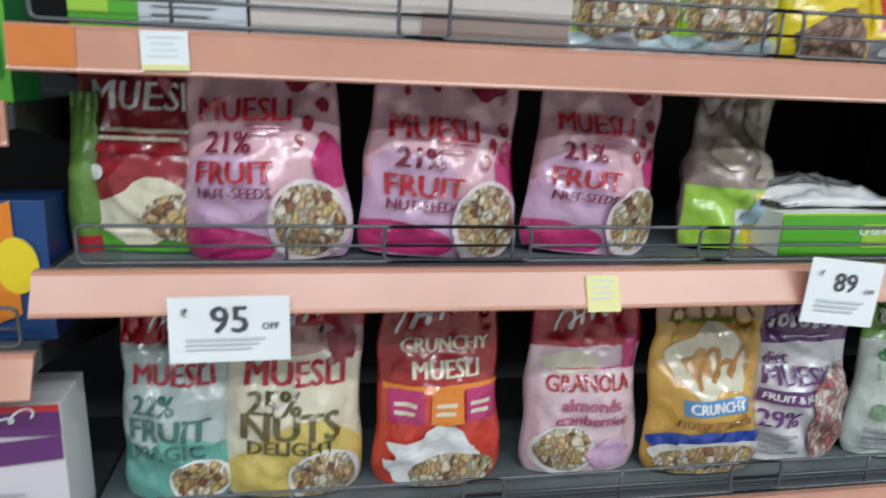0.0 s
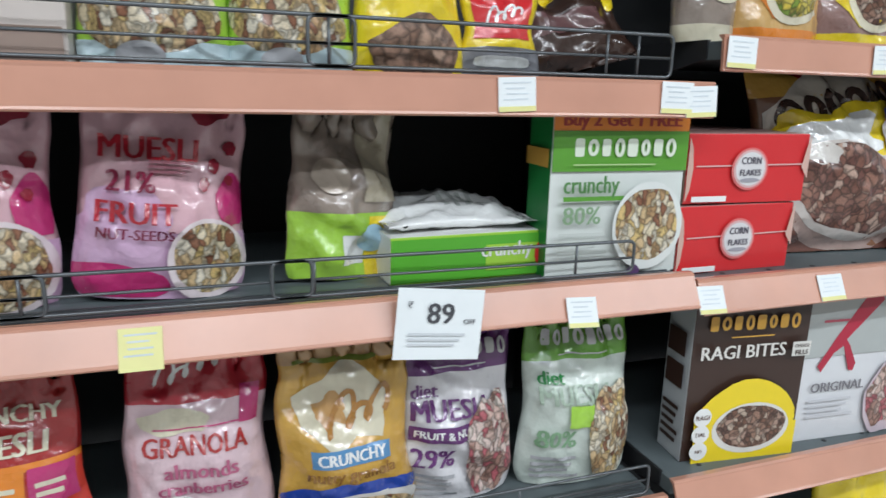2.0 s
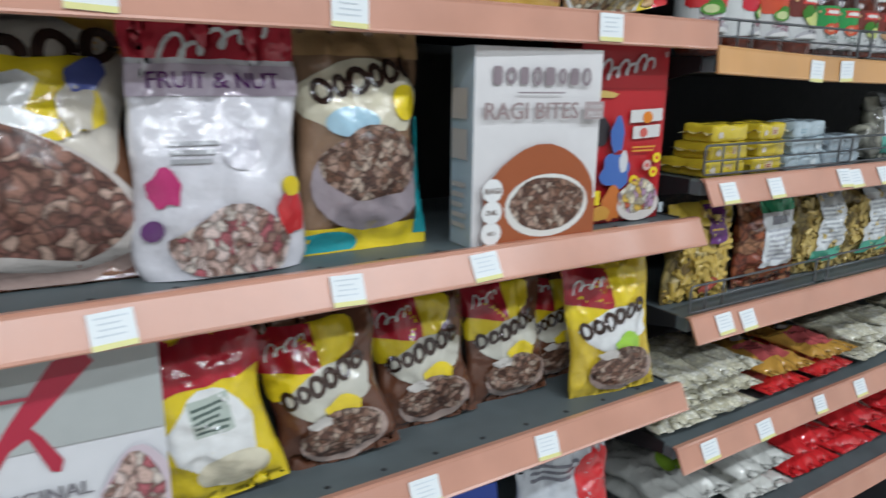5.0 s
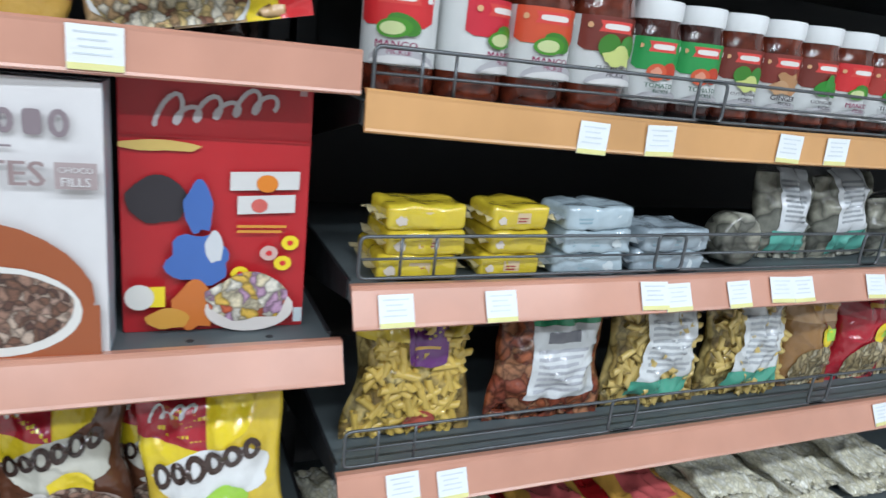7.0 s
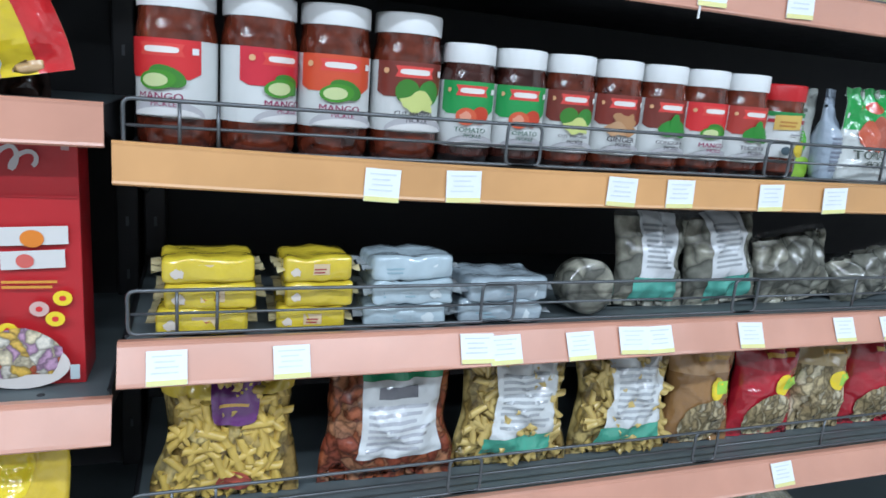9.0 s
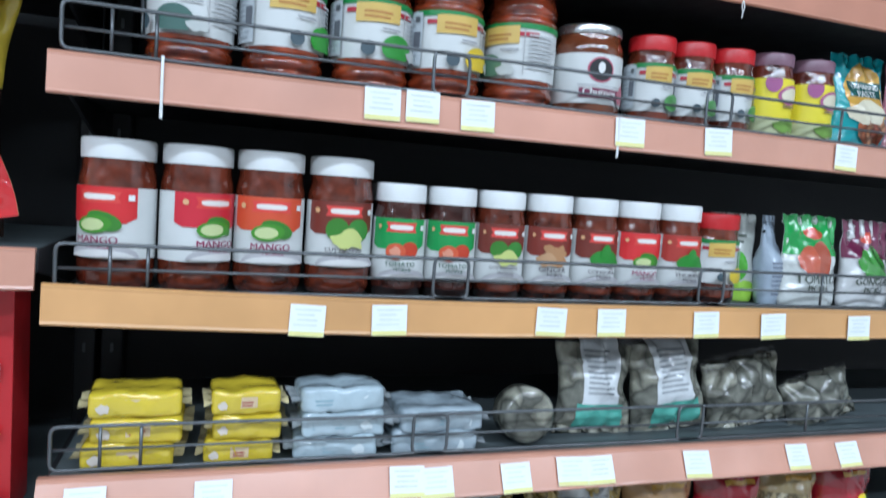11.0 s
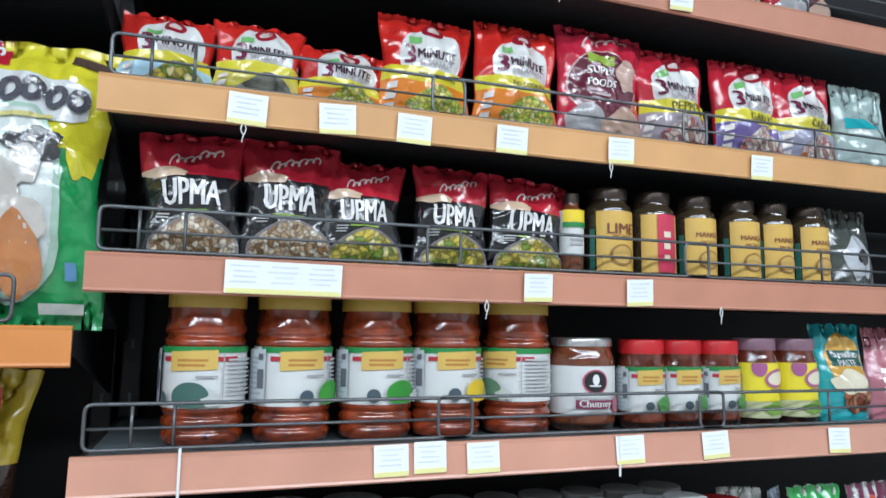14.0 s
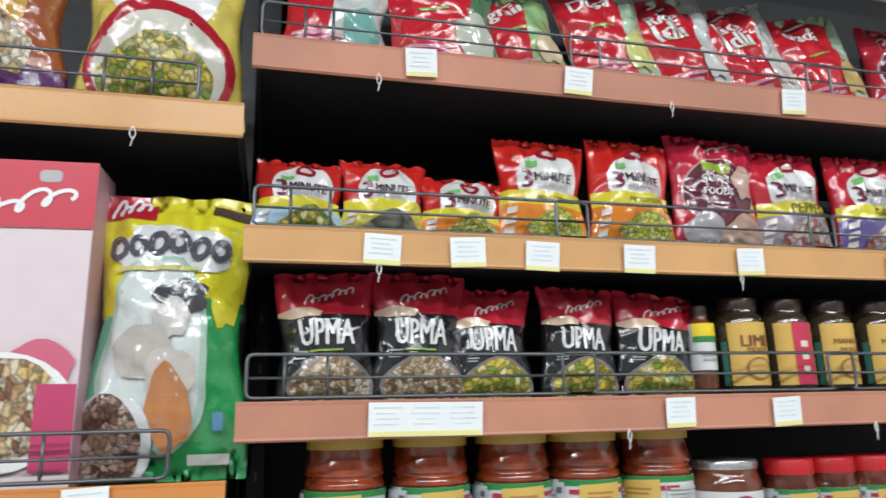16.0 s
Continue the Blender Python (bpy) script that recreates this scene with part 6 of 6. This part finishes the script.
def mix(word2, low, food, band="NO COOKING"):
    def art(p):
        p.ell(0.05, 0.6, 0.37, 0.34, (0.72, 0.72, 0.7), wob=0.06, seed=3)
        p.ell(0.06, 0.85, 0.12, 0.08, (0.3, 0.015, 0.03), name="logo_shape")
        p.ell(0.06, 0.85, 0.07, 0.035, (0.62, 0.5, 0.48), name="logo_shape")
        p.rect(-0.22, 0.7, -0.07, 0.76, (0.2, 0.5, 0.16), slant=0.03)
        p.word("3", -0.21, 0.61, 0.1, (0.16, 0.02, 0.06), bold=0.08)
        p.word("MINUTE", 0.1, 0.63, 0.44, (0.06, 0.03, 0.05), tall=1.2, bold=0.05)
        p.word(word2, 0.1, 0.55, 0.4, (0.42, 0.38, 0.42))
        p.rect(-0.5, 0.38, 0.5, 0.5, BRIGHT_YELLOW)
        p.rect(-0.5, 0.0, 0.5, 0.38, low)
        if band:
            p.word(band, 0.12, 0.44, 0.46, (0.16, 0.14, 0.03))
        p.ell(0.14, 0.17, 0.34, 0.22, food, wob=0.3)
        p.ell(0.2, 0.05, 0.2, 0.06, (0.14, 0.3, 0.03), wob=0.4)
        for q in range(4):
            p.rect(-0.44, 0.05 + 0.08 * q, -0.34, 0.1 + 0.08 * q, (0.7, 0.64, 0.6), name="lettering_bar", slant=0.015)
        p.ell(-0.2, 0.08, 0.08, 0.1, (0.6, 0.16, 0.03), wob=0.3)
    return art


def maroon(p):
    p.scrawl(0.0, 0.88, 0.56, 0.06, (0.66, 0.5, 0.5), 6)
    p.ell(-0.02, 0.5, 0.42, 0.36, (0.55, 0.36, 0.36), wob=0.05)
    p.ell(-0.02, 0.5, 0.4, 0.345, (0.12, 0.015, 0.035), wob=0.05)
    p.rect(-0.24, 0.66, 0.08, 0.74, (0.3, 0.42, 0.06))
    p.word("SUPER", -0.08, 0.6, 0.32, WHITE)
    p.word("FOODS", -0.08, 0.5, 0.32, WHITE)
    p.bars(-0.22, 0.36, 0.04, 0.44, 2, (0.5, 0.4, 0.42))
    p.ell(0.24, 0.6, 0.14, 0.17, (0.56, 0.38, 0.32), wob=0.25)
    p.ell(-0.22, 0.2, 0.22, 0.15, (0.42, 0.41, 0.42), wob=0.2)
    p.ell(0.22, 0.17, 0.26, 0.2, (0.5, 0.33, 0.25), wob=0.3)


GR = pieces("green_yellow_rice_print", [(0.5, 0.55, 0.06), (0.62, 0.56, 0.1), (0.25, 0.4, 0.04), (0.7, 0.66, 0.3)], 150)
for x, w, h, low, food, w2 in ((2.466, 0.112, 0.112, SKY, M_YELFL, "BREAKFAST"), (2.57, 0.112, 0.118, (0.62, 0.55, 0.08), M_PAPAD, "BREAKFAST"), (2.676, 0.12, 0.1, ORANGE, GR, "BREAKFAST"), (2.786, 0.132, 0.165, ORANGE, GR, "BREAKFAST"), (2.92, 0.134, 0.175, ORANGE, GR, "BREAKFAST")):
    pouch("breakfast_packet", "red breakfast mix packet with white and yellow print", x, ZC7, w, h, 0.05, (0.56, 0.022, 0.016), y=0.902, lean=4, roll=2, style="pillow", art=mix(w2, low, food, "NO COOKING" if h > 0.15 else ""), rough=0.15, group="red breakfast mix packets")
pouch("breakfast_packet", "second red packet standing behind the short one", 2.71, ZC7, 0.12, 0.12, 0.04, (0.4, 0.015, 0.02), y=0.97, lean=4, style="pillow", rough=0.15)
pouch("breakfast_packet", "dark maroon packet standing behind the first", 2.45, ZC7, 0.1, 0.135, 0.04, (0.14, 0.02, 0.03), y=0.97, lean=4, roll=8, style="pillow", rough=0.12)
pouch("semolina_packet", "red and maroon semolina packet", 3.056, ZC7, 0.15, 0.19, 0.06, (0.5, 0.02, 0.05), y=0.9, roll=3, style="pillow", art=maroon, rough=0.15)
for x, low, yy in ((3.186, (0.35, 0.3, 0.34), 0.905), (3.33, (0.14, 0.1, 0.3), 0.9), (3.448, (0.3, 0.3, 0.4), 0.905)):
    pouch("rasam_packet", "red rasam mix packet with a white panel", x, ZC7, 0.138, 0.178, 0.055, (0.52, 0.02, 0.04), y=yy, style="pillow", art=mix("RASAM", low, M_PINKFL, "PEPPER" if x < 3.2 else "GARLIC"), rough=0.15, group="rasam packets")
pouch("spice_packet", "pale teal spice packet", 3.575, ZC7, 0.13, 0.17, 0.05, (0.36, 0.46, 0.44), y=0.9, rough=0.15, art=lambda p: p.rect(-0.4, 0.5, 0.4, 0.62, TEAL))

# ---- bay C, top shelf ----
ZC8 = 2.241


def dosa(pic, words, edge):
    def art(p):
        e = edge
        p.put("printed_panel", [(x * p.w, z * p.h) for x, z in ((-0.5, 0.0), (e + 0.12, 0.0), (e - 0.04, 0.3), (e, 0.55), (e + 0.06, 0.8), (e - 0.1, 1.0), (-0.5, 1.0))], (0.54, 0.018, 0.03))
        p.ell(-0.12, 0.9, 0.2, 0.06, (0.3, 0.015, 0.03), name="logo_shape")
        p.bars(-0.24, 0.88, 0.0, 0.92, 1, (0.66, 0.55, 0.5))
        for k, wd in enumerate(words):
            p.word(wd, -0.16, 0.78 - 0.14 * k, 0.105 * len(wd) if len(words) == 1 else 0.085 * len(wd), WHITE, bold=0.04)
        p.bars(-0.26, 0.56, 0.04, 0.6, 1, (0.26, 0.5, 0.1))
        p.ell(0.26, 0.36, 0.2, 0.2, pic, wob=0.35, turn=-0.3)
        p.ell(-0.2, 0.16, 0.26, 0.14, (0.42, 0.012, 0.1), wob=0.3)
        p.bars(-0.42, 0.06, 0.1, 0.3, 5, (0.62, 0.3, 0.34))
    return art


PALE_GREEN, PALE_GREY = (0.42, 0.56, 0.4), (0.56, 0.6, 0.58)
for x, w, h, pic, rl, words, edge, ground in (
    (2.508, 0.15, 0.18, (0.2, 0.45, 0.4), 3, (), -0.06, PALE_GREY), (2.67, 0.17, 0.19, (0.56, 0.6, 0.5), -4, (), 0.22, (0.1, 0.22, 0.12)), (2.8, 0.115, 0.165, (0.6, 0.48, 0.3), -12, ("grain",), 0.0, (0.3, 0.5, 0.22)),
    (2.935, 0.15, 0.205, (0.6, 0.6, 0.2), -9, ("Dosa",), 0.14, PALE_GREEN), (3.068, 0.15, 0.205, (0.62, 0.62, 0.58), -12, ("Rice", "Idli"), 0.16, PALE_GREY), (3.19, 0.15, 0.205, (0.62, 0.64, 0.58), -14, ("Rice", "Idli"), 0.1, PALE_GREY),
    (3.315, 0.15, 0.2, (0.6, 0.4, 0.14), -10, ("Vada",), 0.18, PALE_GREEN),
):
    pouch("dosa_mix_packet", "red dosa mix packet with a pale picture", x, ZC8, w, h, 0.06, ground, y=0.905, roll=rl * 1.2, lean=7, style="pillow", art=dosa(pic, words, edge), rough=0.15, group="dosa mix packets")
pouch("semolina_packet", "red and maroon food packet with a round panel", 3.45, ZC8, 0.15, 0.19, 0.06, (0.45, 0.02, 0.04), y=0.905, roll=3, lean=6, style="pillow", art=maroon, rough=0.15)

# ---- bay C, noodle and papad packets in clear film ----
ZC3 = 1.188


def noodle_cake(x, z, w, h, c, label, group, yaw, seed, deep):
    """A pressed noodle cake in tight film, crimped fins at both ends."""
    ob = thing("noodle_packet", pose(x, 0.85 + deep / 2, z, 0, 0, yaw), label, "food packet", group)
    bm = block((w * 0.86, deep, h), (0, 0, h / 2), h * 0.26, 3)
    bmesh.ops.subdivide_edges(bm, edges=[e for e in bm.edges if e.calc_length() > 0.02], cuts=9, use_grid_fill=True)
    for v in bm.verts:
        k = (0.007 if c[0] > 0.6 else 0.011) * noise.noise((v.co.x * 45 + seed, v.co.y * 40, v.co.z * 60)) - 0.004 * abs(noise.noise((v.co.x * 22 + v.co.z * 50, seed, v.co.z * 30)))
        v.co += Vector((0, math.copysign(k, v.co.y) if abs(v.co.y) > 0.02 else 0, k * 0.5 if v.co.z > h * 0.6 else 0))
    part("packet_body", bm, film(c, 0.12), ob)
    for sx in (-1, 1):
        bm = bmesh.new()
        rows = []
        for k in range(9):
            y = (k / 8 - 0.5) * deep * 0.95
            wav = 0.0025 * math.sin(k * 2.1 + seed)
            rows.append([bm.verts.new((sx * (w * 0.41 + q * w * 0.11), y * (1 + 0.12 * q), h * 0.5 + wav * q + 0.004 * q * noise.noise((k * 0.7, seed, q)))) for q in (0, 0.5, 1)])
        for a, b in zip(rows, rows[1:]):
            for q in range(2):
                bm.faces.new((a[q], b[q], b[q + 1], a[q + 1]))
        part("crimped_fin", bm, film(tuple(0.5 * v + 0.3 for v in c), 0.12), ob)
    p = Print(ob, w * 0.8, h, lambda px, pz, lift: Vector((px, -deep / 2 - 0.001 - lift, pz)), 0.0, lambda q: film(q, 0.14))
    if c[0] > 0.6:
        p.rect(-0.12, 0.3, 0.16, 0.72, (0.66, 0.5, 0.3))
        p.bars(-0.08, 0.36, 0.12, 0.6, 2, (0.34, 0.05, 0.05))
        p.ell(-0.36, 0.42, 0.08, 0.06, (0.66, 0.58, 0.5), wob=0.4)
    else:
        p.bars(-0.4, 0.3, 0.1, 0.62, 2, (0.3, 0.42, 0.48))
        p.ell(0.3, 0.45, 0.09, 0.06, (0.62, 0.68, 0.7), wob=0.4)
    return ob


for x, w, n, c, lab_c in ((2.493, 0.108, 3, (0.66, 0.5, 0.035), "yellow"), (2.607, 0.088, 3, (0.66, 0.5, 0.035), "yellow"), (2.716, 0.114, 3, (0.44, 0.53, 0.58), "silver blue"), (2.838, 0.124, 3, (0.38, 0.45, 0.5), "silver blue")):
    for k in range(n - (x > 2.8)):
        noodle_cake(x + 0.003 * ((k * 5) % 3 - 1), ZC3 + 0.0005 + 0.0285 * k, w, 0.029, c, "%s noodle packet lying in a stack" % lab_c, "stacked %s packets" % lab_c, (k * 7 % 5) * 1.5 - 3, x * 31 + k * 3.3, 0.095 - 0.018 * k)
bm = lathe([(0.0, 0), (0.03, 0.0), (0.036, 0.004), (0.036, 0.04), (0.03, 0.044), (0.0, 0.044)], 30)
pap = thing("papad_roll", pose(2.962, 0.9, ZC3 + 0.036, 82, 0, 0), "round stack of pale papad discs in film", "papad packet")
part("wrapped_roll", bm, M_PAPAD, pap)


def bill(p):
    p.rect(-0.26, 0.3, 0.26, 0.96, (0.66, 0.68, 0.7))
    p.bars(-0.2, 0.4, 0.2, 0.86, 9, (0.36, 0.38, 0.4))
    p.rect(-0.3, 0.06, 0.36, 0.3, (0.12, 0.42, 0.34))


for x, w, h, rl, art in ((3.08, 0.125, 0.14, -3, bill), (3.21, 0.13, 0.145, 7, bill), (3.35, 0.15, 0.115, 10, None), (3.5, 0.14, 0.085, 14, None)):
    pouch("papad_packet", "clear packet of pale papad with a printed slip" if art else "clear packet of pale papad", x, ZC3, w, h, 0.06, M_PAPAD, ((0.9, 1.0, M_CLEAR),), y=0.9, roll=-rl, lean=9, style="pillow", art=art, rough=0.12, crumple=1.4, group="papad packets")

# ---- bay C, pasta ----
ZC2 = 0.96


PENNE = (principled("dry_pasta", (0.6, 0.42, 0.09), 0.3, coat=0.5, vary=0.35, grain=60), principled("pale_dry_pasta", (0.58, 0.43, 0.14), 0.3, coat=0.5, vary=0.35, grain=60))


def penne(p, n, seed, tone=0):
    """Loose pasta tubes pressed against the film."""
    r = random.Random(seed)
    bm = bmesh.new()
    for k in range(n):
        x, z = r.uniform(-0.4, 0.4) * p.w, r.uniform(0.05, 0.78) * p.h
        t, half, rad = r.uniform(0, math.pi), r.uniform(0.013, 0.019), r.uniform(0.0046, 0.006)
        at = p.surf(x, z, -0.003 + 0.0015 * (k % 3))
        ax = Vector((math.cos(t), 0.12 * math.sin(3 * t), math.sin(t))).normalized()
        sd = ax.cross(Vector((0, 1, 0))).normalized()
        up = sd.cross(ax)
        ends = []
        for e in (-1, 1):
            ends.append([bm.verts.new(at + ax * (half * e + 0.5 * rad * math.cos(q)) + (sd * math.cos(q) + up * math.sin(q)) * rad) for q in (math.pi * 2 * m / 8 for m in range(8))])
        for m in range(8):
            bm.faces.new((ends[0][m], ends[0][(m + 1) % 8], ends[1][(m + 1) % 8], ends[1][m]))
    bmesh.ops.recalc_face_normals(bm, faces=bm.faces[:])
    tagged(part("pasta", bm, PENNE[tone], p.parent), "dry yellow pasta tubes", kind="stuff")
    p.layer += 10


def pasta_brand(p):
    penne(p, 120, 5)
    p.rect(-0.5, 0.72, 0.5, 0.93, (0.62, 0.46, 0.06))
    p.logo(0.06, 0.72, 0.36, 0.36, (0.13, 0.03, 0.16))
    p.bars(-0.06, 0.66, 0.18, 0.7, 1, GOLD)
    p.ell(0.05, 0.14, 0.12, 0.1, (0.6, 0.12, 0.08))


def pasta_slip(p):
    penne(p, 110, int(p.w * 10000), 1)
    p.rect(-0.26, 0.26, 0.34, 0.84, (0.7, 0.72, 0.72), slant=0.03)
    p.rect(-0.26, 0.8, 0.34, 0.86, (0.5, 0.52, 0.54), slant=0.03)
    p.bars(-0.2, 0.34, 0.28, 0.76, 9, (0.42, 0.44, 0.46))
    p.rect(-0.3, 0.12, 0.3, 0.26, (0.1, 0.4, 0.28), slant=0.03)


def masala_slip(p):
    p.rect(-0.25, 0.74, 0.4, 0.9, (0.05, 0.34, 0.16))
    p.rect(-0.25, 0.2, 0.4, 0.74, (0.72, 0.74, 0.75))
    p.bars(-0.2, 0.26, 0.34, 0.6, 7, (0.45, 0.46, 0.5))
    p.rect(-0.12, 0.62, 0.2, 0.7, (0.15, 0.15, 0.17))


def pasta_red(c):
    return lambda p: (p.rect(-0.5, 0.62, 0.5, 1.0, c), p.bars(-0.2, 0.72, 0.36, 0.86, 2, GOLD), p.ell(0.1, 0.5, 0.14, 0.14, YELLOW), p.rect(0.1, 0.46, 0.5, 0.56, LIME), p.ell(0.0, 0.2, 0.36, 0.34, M_PASTAPALE))


for x, w, base, art, lbl in (
    (2.516, 0.172, M_PASTA, pasta_brand, "clear pasta packet with a yellow and purple print"), (2.715, 0.178, M_MASALA, masala_slip, "brown spice packet with a white and green slip"),
    (2.895, 0.172, M_PASTA, pasta_slip, "clear pasta packet with a white slip"), (3.07, 0.165, M_PASTA, pasta_slip, "clear pasta packet with a white slip"),
    (3.21, 0.125, (0.3, 0.16, 0.06), pasta_red(KRAFT), "brown pasta packet with a gold print"), (3.335, 0.125, CRIMSON, pasta_red((0.3, 0.02, 0.03)), "red pasta packet with a gold print"),
    (3.45, 0.12, M_PASTAPALE, pasta_red((0.4, 0.3, 0.14)), "pale pasta packet with a green print"), (3.57, 0.12, CRIMSON, pasta_red((0.3, 0.02, 0.03)), "red pasta packet with a gold print"),
):
    pouch("pasta_packet" if base is not M_MASALA else "spice_packet", lbl, x, ZC2, w, 0.192, 0.075, base, ((0.84, 1.0, M_CLEAR),) if isinstance(base, bpy.types.Material) else (), y=0.905, lean=5, yaw=-3, style="pillow", art=art, rough=0.14, crumple=1.3, group="pasta packets")

# ---- bay C, low shelves ----
ZC1, ZC0 = 0.725, 0.475
for i, x in enumerate((2.47, 2.6, 2.78, 2.95, 3.12, 3.28, 3.45)):
    for k in range(3 if i < 2 else 2):
        base = M_VERM if i != 2 and i != 3 else film((0.56, 0.3, 0.06), 0.12) if k else film(RED, 0.12)
        pouch("vermicelli_packet" if i not in (2, 3) else "noodle_packet", "clear packet of pale vermicelli lying flat" if i not in (2, 3) else "red and orange noodle packet lying flat", x + 0.006 * (k - 1), ZC1 + 0.022 + 0.036 * k, 0.145, 0.2, 0.042, base, y=0.85, lie=True, yaw=(i * 11 + k * 7) % 9 - 4, style="pillow", rough=0.12, crumple=1.4, group="flat packets on the low shelf", art=(lambda p: (p.rect(-0.3, 0.2, 0.3, 0.6, (0.5, 0.1, 0.1)), p.ell(0.1, 0.7, 0.2, 0.1, WHITE))) if i in (2, 3) else None)
for i, x in enumerate((2.55, 2.76, 2.95, 3.14, 3.34)):
    for k in range(2):
        base = (0.62, 0.62, 0.58) if i < 2 else (0.66, 0.6, 0.55)
        pouch("flour_bag", "white flour bag lying flat" if i < 2 else "red and white flour bag lying flat", x, ZC0 + 0.032 + 0.055 * k, 0.18, 0.26, 0.06, base, ((0, 0.3, RED), (0.8, 1, RED)) if i > 1 else (), y=0.86, lie=True, yaw=(i * 13 + k * 5) % 11 - 5, style="pillow", rough=0.16, crumple=1.3, group="flour bags", art=(lambda p: p.ell(0.1, 0.4, 0.16, 0.14, LIME)) if i < 2 else None)
